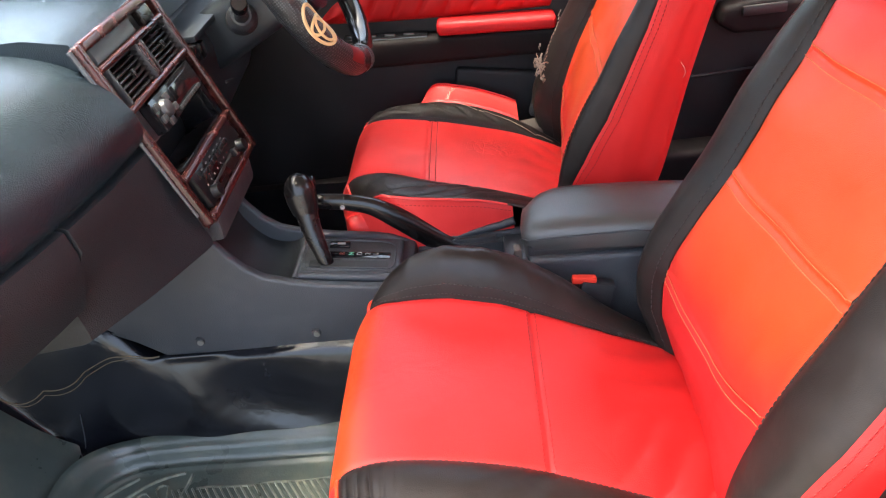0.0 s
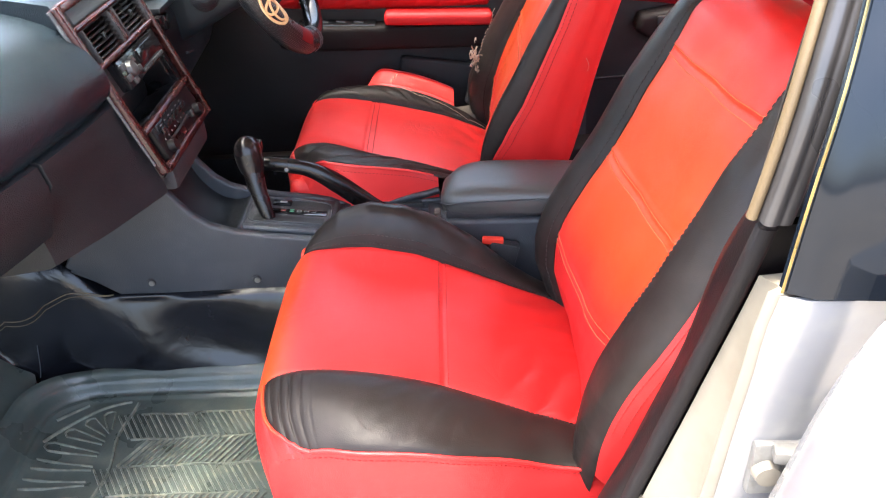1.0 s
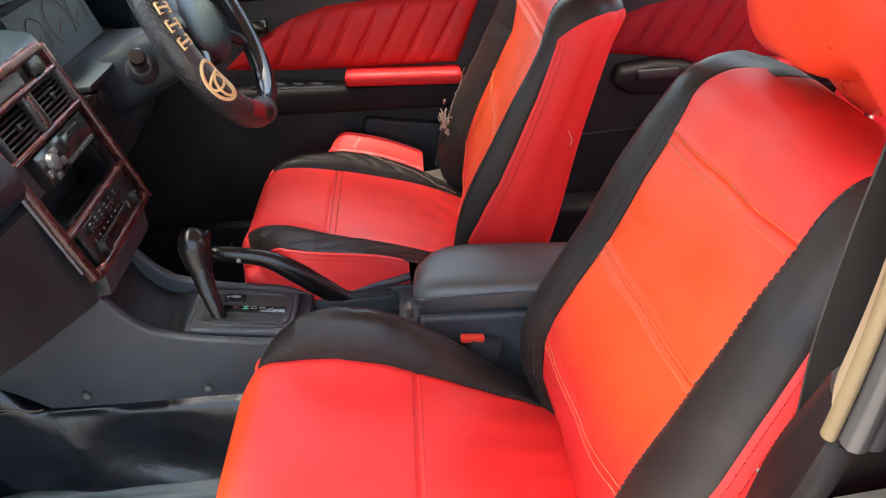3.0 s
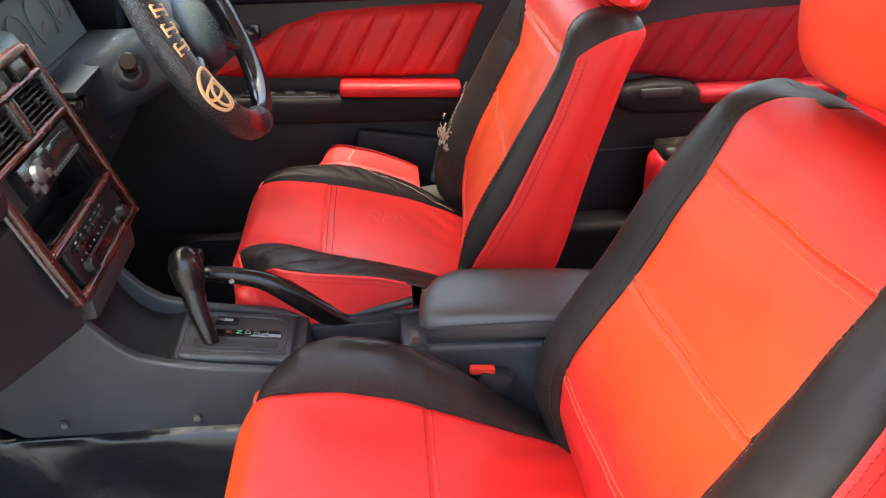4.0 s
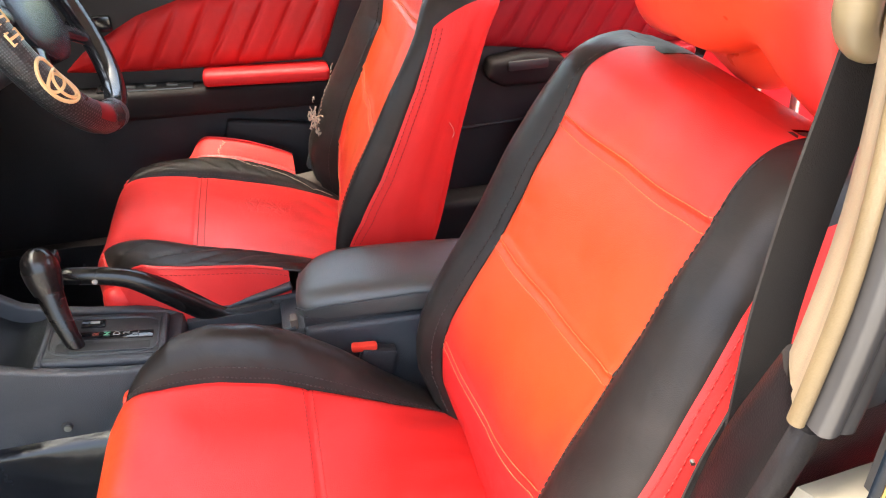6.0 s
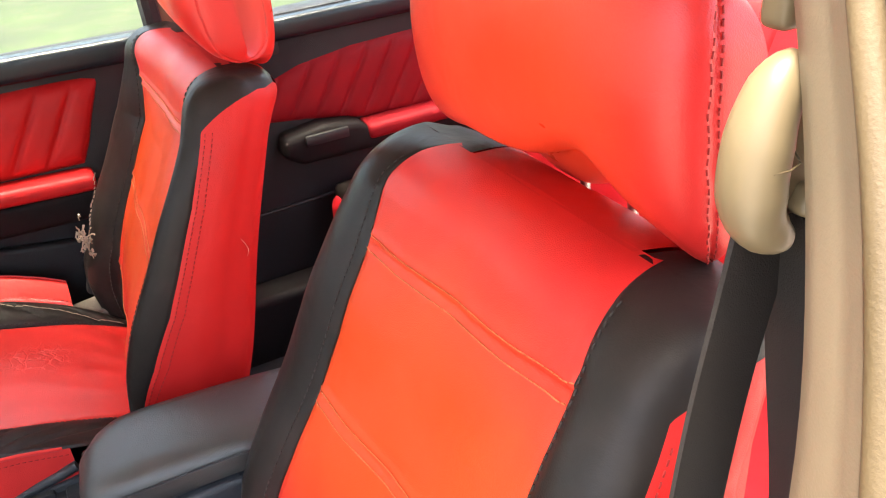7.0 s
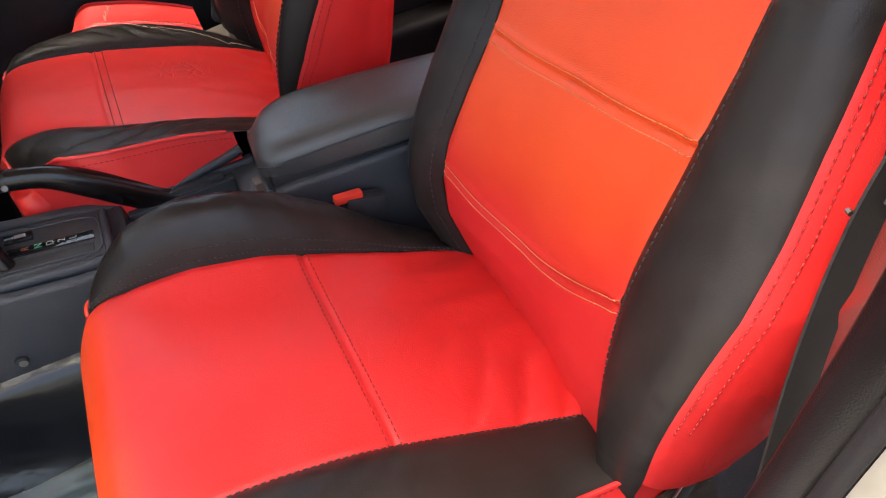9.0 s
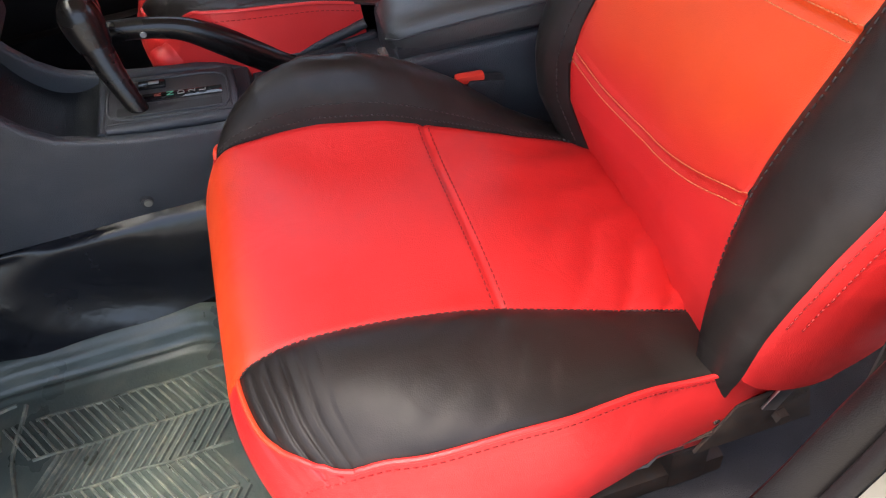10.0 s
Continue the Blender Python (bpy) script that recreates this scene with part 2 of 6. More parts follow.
M["webbing"] = material("brown_black_webbing", (0.013, 0.0098, 0.0085), 0.8, grain=0.6, grain_scale=1200, vary=0.15)
M["headliner"] = material("beige_headliner", (0.68, 0.62, 0.52), 0.9, grain=0.5, grain_scale=500)
M["red_plastic"] = material("red_button_plastic", (0.75, 0.05, 0.03), 0.4)
M["gold"] = material("cream_gold_print", (0.62, 0.42, 0.20), 0.5, vary=0.15)
M["column"] = material("blue_black_smooth_plastic", (0.011, 0.0145, 0.018), 0.42, grain=0.15, grain_scale=900, vary=0.1, rough_vary=0.03, spec=0.4)
M["red_print"] = material("red_print", (0.16, 0.004, 0.006), 0.4, vary=0.2)
M["label_white"] = material("white_print", (0.22, 0.22, 0.21), 0.6)
M["label_green"] = material("green_print", (0.08, 0.35, 0.2), 0.6)
M["label_red"] = material("red_mark", (0.16, 0.025, 0.015), 0.6)
M["foam"] = material("grey_brown_foam", (0.075, 0.06, 0.05), 0.95, grain=1.0, grain_scale=400, vary=0.3)
M["lint"] = material("torn_cream_padding", (0.34, 0.27, 0.20), 0.95, vary=0.2)
M["lawn"] = material("dry_green_grass", (0.024, 0.038, 0.013), 0.95, grain=1.0, grain_scale=40, vary=0.35, vary_scale=1.5, other=(0.05, 0.05, 0.03), other_amount=0.6)
M["slot_black"] = material("deep_black_plastic", (0.004, 0.004, 0.005), 0.3, vary=0.2, spec=0.3)
M["ground"] = material("pale_sandy_ground", (0.26, 0.235, 0.20), 0.9, grain=0.8, grain_scale=60, vary=0.2, vary_scale=0.6, other=(0.17, 0.155, 0.13), other_amount=0.5)
M["leaf"] = material("green_leaves", (0.09, 0.17, 0.04), 0.6, vary=0.4, vary_scale=3)
# Grey is lifted so that it holds the glare on the cluster lens.
M["cluster"] = material("instrument_face", (0.045, 0.056, 0.062), 0.6, vary=0.2, spec=0.25)
gl = bpy.data.materials.new("clear_glass")
gl.use_nodes = True
gb_ = gl.node_tree.nodes["Principled BSDF"]
gb_.inputs["Base Color"].default_value = (0.9, 0.95, 0.92, 1)
gb_.inputs["Roughness"].default_value = 0.02
gb_.inputs["Transmission Weight"].default_value = 1.0
gb_.inputs["IOR"].default_value = 1.1
M["glass"] = gl


# ---- builders ----
def finish(name, me, mat_, parent=None, label="", angle=40):
    me.materials.append(mat_)
    for p in me.polygons:
        p.use_smooth = True
    if angle < 180:
        me.set_sharp_from_angle(angle=radians(angle))
    ob = new(name, me)
    ob.parent = parent
    if label:
        tagged(ob, label)
    return ob


def part(name, bm, mat_, parent=None, label="", angle=40):
    """One bmesh as one mesh object under a thing or a part."""
    bmesh.ops.recalc_face_normals(bm, faces=bm.faces)
    me = bpy.data.meshes.new(name)
    bm.to_mesh(me)
    bm.free()
    return finish(name, me, mat_, parent, label, angle)


def mesh_part(name, verts, faces, mat_, parent=None, label="", angle=180):
    me = bpy.data.meshes.new(name)
    me.from_pydata([tuple(v) for v in verts], [], faces)
    me.validate()
    return finish(name, me, mat_, parent, label, angle)


def thing(name, label, category, at=(0, 0, 0), group="", kind=""):
    ob = new(name)
    ob.location = at
    return tagged(ob, label, category, group, kind)


def box(size, at=(0, 0, 0), bevel=0.004, rot=None, seg=2, taper=None):
    """A bevelled box of full size, its middle at `at`, turned by a matrix."""
    bm = bmesh.new()
    bmesh.ops.create_cube(bm, size=1)
    bmesh.ops.scale(bm, vec=size, verts=bm.verts)
    if taper:
        for v in bm.verts:
            if v.co.z > 0:
                v.co.x *= taper[0]
                v.co.y *= taper[1]
    if bevel:
        bmesh.ops.bevel(bm, geom=bm.edges[:], offset=bevel, segments=seg, profile=0.6, affect="EDGES")
    if rot:
        bmesh.ops.transform(bm, matrix=rot, verts=bm.verts)
    bmesh.ops.translate(bm, vec=at, verts=bm.verts)
    return bm


def rod(points, radius, sides=10, cap=True, flat=1.0):
    """A round bar along points; radius one number or one for each point."""
    bm = bmesh.new()
    pts = [Vector(p) for p in points]
    rad = [float(r) for r in radius] if hasattr(radius, "__len__") else [radius] * len(pts)
    rings, up = [], None
    for i, p in enumerate(pts):
        d = (pts[min(i + 1, len(pts) - 1)] - pts[max(i - 1, 0)]).normalized()
        if up is None:
            up = Vector((0, 0, 1)) if abs(d.z) < 0.9 else Vector((0, 1, 0))
        s = d.cross(up).normalized()
        up = s.cross(d).normalized()
        rings.append([bm.verts.new(p + rad[i] * (math.cos(a) * s + flat * math.sin(a) * up)) for a in (2 * math.pi * k / sides for k in range(sides))])
    for a, b in zip(rings, rings[1:]):
        for k in range(sides):
            bm.faces.new((a[k], a[(k + 1) % sides], b[(k + 1) % sides], b[k]))
    if cap:
        bm.faces.new(rings[0])
        bm.faces.new(rings[-1])
    return bm


def spline(points, n):
    """n points on a smooth line through points, numpy rows."""
    p = np.array(points, float)
    t = np.concatenate(([0], np.cumsum(np.linalg.norm(np.diff(p, axis=0), axis=1))))
    m = np.zeros_like(p)
    m[1:-1] = (p[2:] - p[:-2]) / (t[2:] - t[:-2])[:, None]
    m[0], m[-1] = (p[1] - p[0]) / (t[1] - t[0]), (p[-1] - p[-2]) / (t[-1] - t[-2])
    out = []
    for s in np.linspace(0, t[-1], n):
        k = min(max(np.searchsorted(t, s) - 1, 0), len(t) - 2)
        h = t[k + 1] - t[k]
        u = (s - t[k]) / h
        out.append((2 * u**3 - 3 * u**2 + 1) * p[k] + (u**3 - 2 * u**2 + u) * h * m[k] + (3 * u**2 - 2 * u**3) * p[k + 1] + (u**3 - u**2) * h * m[k + 1])
    return np.array(out)


def sweep(path, section, n=24, smooth=True):
    """A flat section (dx, dy) carried along a rising path: a pillar or a strip."""
    bm = bmesh.new()
    pts = spline(path, n) if smooth else np.array(path, float)
    rings = [[bm.verts.new((p[0] + sx, p[1] + sy, p[2])) for sx, sy in section] for p in pts]
    k = len(section)
    for a, b in zip(rings, rings[1:]):
        for i in range(k):
            bm.faces.new((a[i], a[(i + 1) % k], b[(i + 1) % k], b[i]))
    bm.faces.new(rings[0])
    bm.faces.new(rings[-1])
    return bm


def slab(outline, axis, lo, hi, bevel=0.004, seg=2):
    """A flat outline pushed from lo to hi along an axis: outline is (x, z) for y, (x, y) for z, (y, z) for x."""
    bm = bmesh.new()

    def at(a, b, c):
        return {"y": (a, c, b), "z": (a, b, c), "x": (c, a, b)}[axis]

    low = [bm.verts.new(at(a, b, lo)) for a, b in outline]
    top = [bm.verts.new(at(a, b, hi)) for a, b in outline]
    k = len(outline)
    bm.faces.new(low)
    bm.faces.new(top)
    for i in range(k):
        bm.faces.new((low[i], low[(i + 1) % k], top[(i + 1) % k], top[i]))
    bmesh.ops.recalc_face_normals(bm, faces=bm.faces)
    if bevel:
        es = [e for e in bm.edges if e.calc_face_angle(0) > 0.35]
        bmesh.ops.bevel(bm, geom=es, offset=bevel, segments=seg, profile=0.6, affect="EDGES")
    return bm


def sheet(fn, us, vs, keep=None):
    """Vertices and faces of a surface fn(u, v) on a grid; keep(u, v) picks faces by their middle."""
    verts = [fn(u, v) for v in vs for u in us]
    nu = len(us)
    faces = []
    for j in range(len(vs) - 1):
        for i in range(nu - 1):
            if keep is None or keep((us[i] + us[i + 1]) / 2, (vs[j] + vs[j + 1]) / 2):
                faces.append((j * nu + i, j * nu + i + 1, (j + 1) * nu + i + 1, (j + 1) * nu + i))
    used = sorted({k for f in faces for k in f})
    index = {k: i for i, k in enumerate(used)}
    return [verts[k] for k in used], [tuple(index[k] for k in f) for f in faces]


def cut_sheet(fn, us, vs, f):
    """Like sheet, but the surface ends in a clean line where f(u, v) falls to 0."""
    verts, faces, made = [], [], {}
    val = {(i, j): f(u, v) for j, v in enumerate(vs) for i, u in enumerate(us)}

    def vert(key, u, v):
        if key not in made:
            made[key] = len(verts)
            verts.append(fn(u, v))
        return made[key]

    for j in range(len(vs) - 1):
        for i in range(len(us) - 1):
            ring = [(i, j), (i + 1, j), (i + 1, j + 1), (i, j + 1)]
            if all(val[k] <= 0 for k in ring):
                continue
            face = []
            for a, b in zip(ring, ring[1:] + ring[:1]):
                fa, fb = val[a], val[b]
                if fa > 0:
                    face.append(vert(a, us[a[0]], vs[a[1]]))
                if (fa > 0) != (fb > 0):
                    t = fa / (fa - fb)
                    key = (min(a, b), max(a, b))
                    face.append(vert(key, us[a[0]] + (us[b[0]] - us[a[0]]) * t, vs[a[1]] + (vs[b[1]] - vs[a[1]]) * t))
            if len(face) > 2:
                faces.append(tuple(face))
    return verts, faces


def finer(lo, hi, step, seams, width=0.012):
    """Even steps from lo to hi, with close ones round each seam."""
    out = list(np.arange(lo, hi, step)) + [hi]
    for s in seams:
        out = [x for x in out if abs(x - s) > width]
        out += [s + d for d in (-width, -width * 0.55, -width * 0.25, 0, width * 0.25, width * 0.55, width) if lo <= s + d <= hi]
    return sorted(out)


def stitches(name, line, mat_, parent, gap=0.0075, size=(0.0045, 0.0011, 0.0011), lift=(0, 0, 0.0008)):
    """A row of short threads along a line."""
    p = np.array(line, float)
    t = np.concatenate(([0], np.cumsum(np.linalg.norm(np.diff(p, axis=0), axis=1))))
    verts, faces = [], []
    for s in np.arange(gap / 2, t[-1], gap):
        q = np.array([np.interp(s, t, p[:, k]) for k in range(3)]) + lift
        a = np.array([np.interp(min(s + 0.002, t[-1]), t, p[:, k]) for k in range(3)]) + lift - q
        ln = np.linalg.norm(a)
        if ln < 1e-6:
            continue
        a /= ln
        b = np.cross(a, (0.3, 0.2, 0.93))
        b /= np.linalg.norm(b)
        c = np.cross(a, b)
        o = len(verts)
        for sx in (-0.5, 0.5):
            for sy, sz in ((-1, -1), (1, -1), (1, 1), (-1, 1)):
                verts.append(q + a * size[0] * sx + b * size[1] * sy / 2 + c * size[2] * sz / 2)
        faces += [tuple(o + k for k in f) for f in ((0, 1, 2, 3), (7, 6, 5, 4), (0, 4, 5, 1), (1, 5, 6, 2), (2, 6, 7, 3), (3, 7, 4, 0))]
    return tagged(mesh_part(name, verts, faces, mat_, parent), kind="stuff")


def smooth01(a, b, x):
    u = min(max((x - a) / (b - a), 0), 1)
    return u * u * (3 - 2 * u)


def eased(x, xs, ys):
    """A table read with its corners rounded off."""
    return sum(np.interp(x + d, xs, ys) for d in (-0.028, -0.014, 0, 0.014, 0.028)) / 5


# ---- car shell ----
def car_shell():
    # ground outside
    mesh_part("ground", [(-300, -300, 0), (300, -300, 0), (300, 300, 0), (-300, 300, 0)], [(0, 1, 2, 3)], M["ground"])
    tagged(bpy.data.objects["ground"], "pale sandy ground round the car", "ground", kind="structure")
    # floor pan
    f = part("floor", box((2.6, 1.46, 0.04), (-0.05, 0, 0.185), 0.01), M["carpet"])
    tagged(f, "black carpeted car floor", "floor", kind="structure")
    t = part("tunnel_trim", slab([(-0.05, 0.2), (-0.045, 0.40), (-0.035, 0.42), (0.10, 0.42), (0.13, 0.40), (0.17, 0.2)], "x", -1.2, 1.0, 0.02, 3), M["carpet"])
    tagged(t, "carpeted transmission tunnel along the floor", "trim", kind="structure")
    fw = part("wall_front", slab([(-1.20, 0.2), (-1.0, 0.2), (-1.12, 0.45), (-1.14, 0.92), (-1.20, 0.92)], "y", -0.73, 0.73, 0.01), M["carpet"])
    tagged(fw, "black carpeted bulkhead behind the dashboard", "wall", kind="structure")
    rf = part("ceiling", slab([(-0.55, 1.34), (-0.3, 1.385), (0.4, 1.40), (1.0, 1.36), (1.0, 1.40), (0.4, 1.44), (-0.3, 1.425), (-0.55, 1.38)], "y", -0.58, 0.58, 0.01), M["headliner"])
    tagged(rf, "beige fabric headliner under the white roof", "ceiling", kind="structure")
    for s, nm in ((1, "wall_right"), (-1, "wall_left")):
        rail = part(nm, slab([(-0.55, 1.30), (-0.3, 1.36), (0.4, 1.38), (1.0, 1.33), (1.0, 1.40), (0.4, 1.43), (-0.3, 1.42), (-0.55, 1.37)], "y", s * 0.575, s * 0.645, 0.012), M["white"])
        tagged(rail, "white painted roof rail over the doors", "roof rail", kind="structure")
    sill = part("sill_left", box((2.0, 0.12, 0.20), (-0.3, -0.76, 0.25), 0.02), M["white"])
    tagged(sill, "white painted door sill", "sill", kind="structure")
    sill = part("sill_right", box((2.4, 0.09, 0.18), (0.1, 0.672, 0.275), 0.02, None, 4), M["trim_dark"])
    tagged(sill, "black plastic inner door sill", "sill", kind="structure")


car_shell()


def seat(name, label, at, driver=False, back_dx=0.0, seam_x=0.0, ends=(0.215, 0.215),
         crests=(0.03, 0.075), flare=0.0, lift=0.0, wing=1.0, q_side=0.585):
    """A front seat in red and black covers: cushion, backrest and headrest."""
    s = thing(name, label, "car seat", at, group="front seats")
    red = M["red_worn"] if driver else M["red"]
    side_out = 1 if driver else -1
    path = spline([(-0.245, 0.36), (-0.262, 0.42), (-0.273, 0.50), (-0.267, 0.55), (-0.240, 0.582), (-0.19, 0.588), (-0.1, 0.574), (0, 0.55), (0.1, 0.517), (0.21, 0.467), (0.27, 0.44), (0.315, 0.422)], 400)
    arc = np.concatenate(([0], np.cumsum(np.linalg.norm(np.diff(path, axis=0), axis=1))))
    length = arc[-1]
    v_front = float(arc[np.argmin(np.abs(path[:, 0] + 0.252) + (path[:, 1] < 0.56))])
    v_seam = float(np.interp(seam_x, path[100:, 0], arc[100:]))

    def cushion(u, v):
        """u: 0 to 1 the middle panel, 1 to 2 the bolster, 2 to 3 the skirt, either way; v from the front hem to the rear."""
        a, g = abs(u), (1 if u >= 0 else -1)
        if a > 1:
            v = v + (0.045 if driver else 0.0) * min(1.0, max(0.0, (a - 1.4) / 0.6)) ** 3 * math.exp(-((v - v_front) / 0.10) ** 2)
        x, z = np.interp(v, arc, path[:, 0]), np.interp(v, arc, path[:, 1])
        k = np.interp(x, [-0.26, -0.22, -0.18, -0.12, -0.06, 0, 0.06, 0.13, 0.2], [0.15, 0.45, 0.8, 1.0, 1.02, 0.92, 0.66, 0.22, 0.0])
        k *= smooth01(v_front - 0.06, v_front + 0.04, v)
        crest = crests[g > 0] * k
        inner = g != side_out
        if driver:
            yp, edge = np.interp(x, [-0.25, 0, 0.21], [0.153, 0.152, 0.145]), (0.02 * smooth01(0.05, 0.2, -x) if inner else 0.0)
        elif inner:
            yp = np.interp(x, [-0.262, -0.20, -0.117, -0.046, 0.02, 0.078, 0.185, 0.23], [0.182, 0.170, 0.158, 0.151, 0.150, 0.153, 0.160, 0.155])
            edge = np.interp(x, [-0.262, -0.20, -0.117, -0.046, 0.02, 0.078, 0.13, 0.2], [0.004, 0.010, 0.028, 0.030, 0.019, 0.008, 0.002, 0.004])
        else:
            yp = np.interp(x, [-0.26, -0.20, -0.10, 0.0, 0.12, 0.22], [0.140, 0.135, 0.131, 0.130, 0.134, 0.140])
            edge = np.interp(x, [-0.20, -0.13, -0.04, 0.012, 0.053, 0.124, 0.2], [0.0, -0.003, -0.008, -0.014, -0.017, -0.018, -0.008])
        ys = eased(x, [-0.28, -0.25, -0.20, -0.10, 0, 0.1, 0.2, 0.26], [0.222, 0.235, 0.258, 0.268, 0.262, 0.245, 0.205, 0.185])
        if driver and g == side_out:
            ys -= np.interp(x, [-0.2, -0.05, 0.05, 0.1], [0.010, 0.040, 0.045, 0.050])
        if g != side_out:
            ys += np.interp(x, [0, 0.1, 0.2, 0.26], [0.0, 0.01, 0.03, 0.04])
        low = eased(x, [-0.25, -0.18, -0.1, 0, 0.1, 0.2], [-0.028, -0.022, -0.012, -0.008, -0.012, -0.035])
        topness = min(max((z - 0.36) / 0.2, 0), 1)
        low *= topness
        if driver and not inner:
            low += 0.026 * smooth01(-0.2, -0.05, x)
        if not driver and not inner:
            low += eased(x, [-0.2, -0.14, -0.05, 0.0, 0.05, 0.1, 0.14], [0, 0.007, 0.013, 0.011, 0.008, 0.005, 0.0])
            low += 0.026 * smooth01(0.12, 0.24, x)
            ys += 0.034 * smooth01(0.11, 0.25, x) + 0.014 * (1 - smooth01(-0.26, -0.15, x)) + 0.006 * smooth01(-0.2, -0.1, x) * (1 - smooth01(0.0, 0.1, x))
        if g != side_out:
            low += lift * smooth01(v_front - 0.01, v_front + 0.06, v)
        dip = 0.0
        if a <= 1:
            y, dz = yp * a, 0.006 * (1 - a * a)
            dz += edge * a ** 3 * topness
            dip += 0.003 * math.exp(-(((1 - a) * yp) / 0.004) ** 2) * smooth01(v_front - 0.05, v_front, v)
            dip += 0.0028 * math.exp(-((v - v_seam) / 0.0035) ** 2)
            if driver:
                dip += 0.002 * math.exp(-((v - v_seam - 0.012) / 0.0035) ** 2)
        elif a <= 2:
            t = a - 1
            y = yp + (ys - yp) * t
            dz = low * t * t + edge * (1 - t) * topness + crest * math.sin(min(t ** 0.75, 1) * math.pi) ** 0.8
            d0 = t * (ys - yp)
            dip += 0.003 * math.exp(-(d0 / 0.004) ** 2) * smooth01(v_front - 0.05, v_front, v)
            dip += 0.003 * math.exp(-(((1 - t) * (ys - yp)) / 0.004) ** 2)
            dip += 0.003 * math.exp(-((v - v_front) / 0.004) ** 2)
        else:
            t = a - 2
            loose = flare * (g == side_out) * smooth01(-0.27, -0.08, x)
            y = ys + 0.010 * math.sin(t * 2.4) - 0.012 * t * t + 0.068 * loose * min(1, t * 1.3)
            dz = low - (z + low - (0.37 if driver or inner else 0.37 - 0.04 * smooth01(-0.05, 0.2, x))) * t * (1 - loose) + 0.022 * loose * t
            if driver and not loose:
                dz += 0.012 * math.sin(9 * x + 1) * t * (1 - t)
                y += 0.012 * math.sin(t * 6 + 14 * x) * t
        x += (0.05 if driver or inner else 0.036) * max(0, (y - 0.12) / 0.13) ** 2.2 * (1 - smooth01(v_front - 0.02, v_front + 0.16, v))
        # folds in the loose cover
        fold = 0.0
        rear = smooth01(0.02, 0.17, x)
        yy = y * g * side_out
        if a <= 1:
            rear *= 1 - a ** 14
            out = smooth01(-0.05, 0.13, yy)
            fold -= (0.003 if driver else 0.013) * rear * out * (1 - abs(math.sin(62 * (x * 0.9 + yy * 0.75) + 3 * noise.noise((x * 5, yy * 5, 1))))) ** 2
            fold += (0.0015 if driver else 0.0030) * rear * math.sin(95 * (yy + 0.4 * x) + 3 * noise.noise((x * 5, yy * 5, 2)))
        elif a <= 2:
            if driver or inner:
                m_ = math.exp(-((v - v_front - 0.03) / 0.04) ** 2) * smooth01(0.15, 0.5, a - 1)
                fold += 0.0030 * m_ * math.sin(125 * (y - 0.5 * v) + 2 * noise.noise((v * 12, y * 12, 6)))
            else:
                m_ = math.exp(-((v - v_front - 0.030) / 0.035) ** 2) * smooth01(0.04, 0.25, a - 1)
                fold -= 0.0058 * m_ * (1 - abs(math.sin(195 * (v - v_front) + 1.1 * (a - 1) + 2.2 * noise.noise((v * 9, y * 14, 6))))) ** 2
            m_ = math.exp(-((x + 0.04) / 0.08) ** 2) * math.sin((a - 1) * math.pi)
            fold -= 0.0040 * m_ * (1 - abs(math.sin(70 * (x + 0.9 * y) + 3 * noise.noise((x * 9, y * 9, 3))))) ** 3
            if driver:
                fold += (0.003 * noise.noise((x * 14, y * 20, 6)) + -0.007 * (1 - abs(math.sin(62 * (y + 0.75 * x) + 3 * noise.noise((x * 6, y * 6, 3))))) ** 4) * math.sin((a - 1) * math.pi)
        fold += 0.003 * noise.noise((x * 7 + at[0] * 3, y * g * 7, 4 + at[1]))
        if driver and a <= 1:
            m_ = math.exp(-((x - 0.05) / 0.10) ** 2)
            fold -= 0.0014 * m_ * (1 - abs(math.sin(34 * (y * g + 0.35 * x) + 3 * noise.noise((x * 3, y * g * 4, 7))))) ** 3
            fold -= 0.0016 * math.exp(-((x + 0.15) / 0.05) ** 2) * (1 - abs(math.sin(40 * (y * g + 0.3 * x) + 2 * noise.noise((x * 3, y * g * 3, 5))))) ** 2
        if not driver:
            x += 0.013 * (1 - smooth01(-0.05, 0.2, x))
        return (x, g * y, z + dz + fold - dip)

    ladder = [0, 0.1, 0.2, 0.3, 0.4, 0.5, 0.6, 0.7, 0.8, 0.88, 0.92, 0.95, 0.97, 0.985, 1.0]
    half_u = ladder + [1.015, 1.03, 1.06, 1.1] + list(np.linspace(1.15, 1.9, 14)) + [1.94, 1.965, 1.985, 2.0] + list(np.linspace(2.03, 3.0, 14))
    us = [-u for u in half_u[:0:-1]] + half_u
    vs = sorted(set(finer(0, length, 0.0065, [v_front, v_seam])) | {v_front + 0.013 + 0.0027 * k_ for k_ in range(26)})
    vv, ff = sheet(cushion, us, vs, lambda u, v: abs(u) < 1)
    base = s
    CORNER = 0.025 if driver else 0.060
    cu = mesh_part("cushion", vv, ff, red if driver else M["red_front"], base)
    for g in (-1, 1):
        def rounded(u, v):
            """Above 0 on the bolster, whose front outer corner is cut round."""
            du, dv = (2 - g * u) * 0.12, v - v_front
            return CORNER - math.hypot(max(CORNER - du, 0.0), max(CORNER - dv, 0.0))

        side_us = [u for u in us if 0.9999 <= g * u <= 2.0001]
        vv, ff = cut_sheet(cushion, side_us, vs, rounded)
        mesh_part("bolster", vv, ff, M["black"], base, "black leatherette side bolster")
        end = float(np.interp(ends[g > 0], path[100:, 0], arc[100:]))
        hem = 0.0 if driver else 0.035
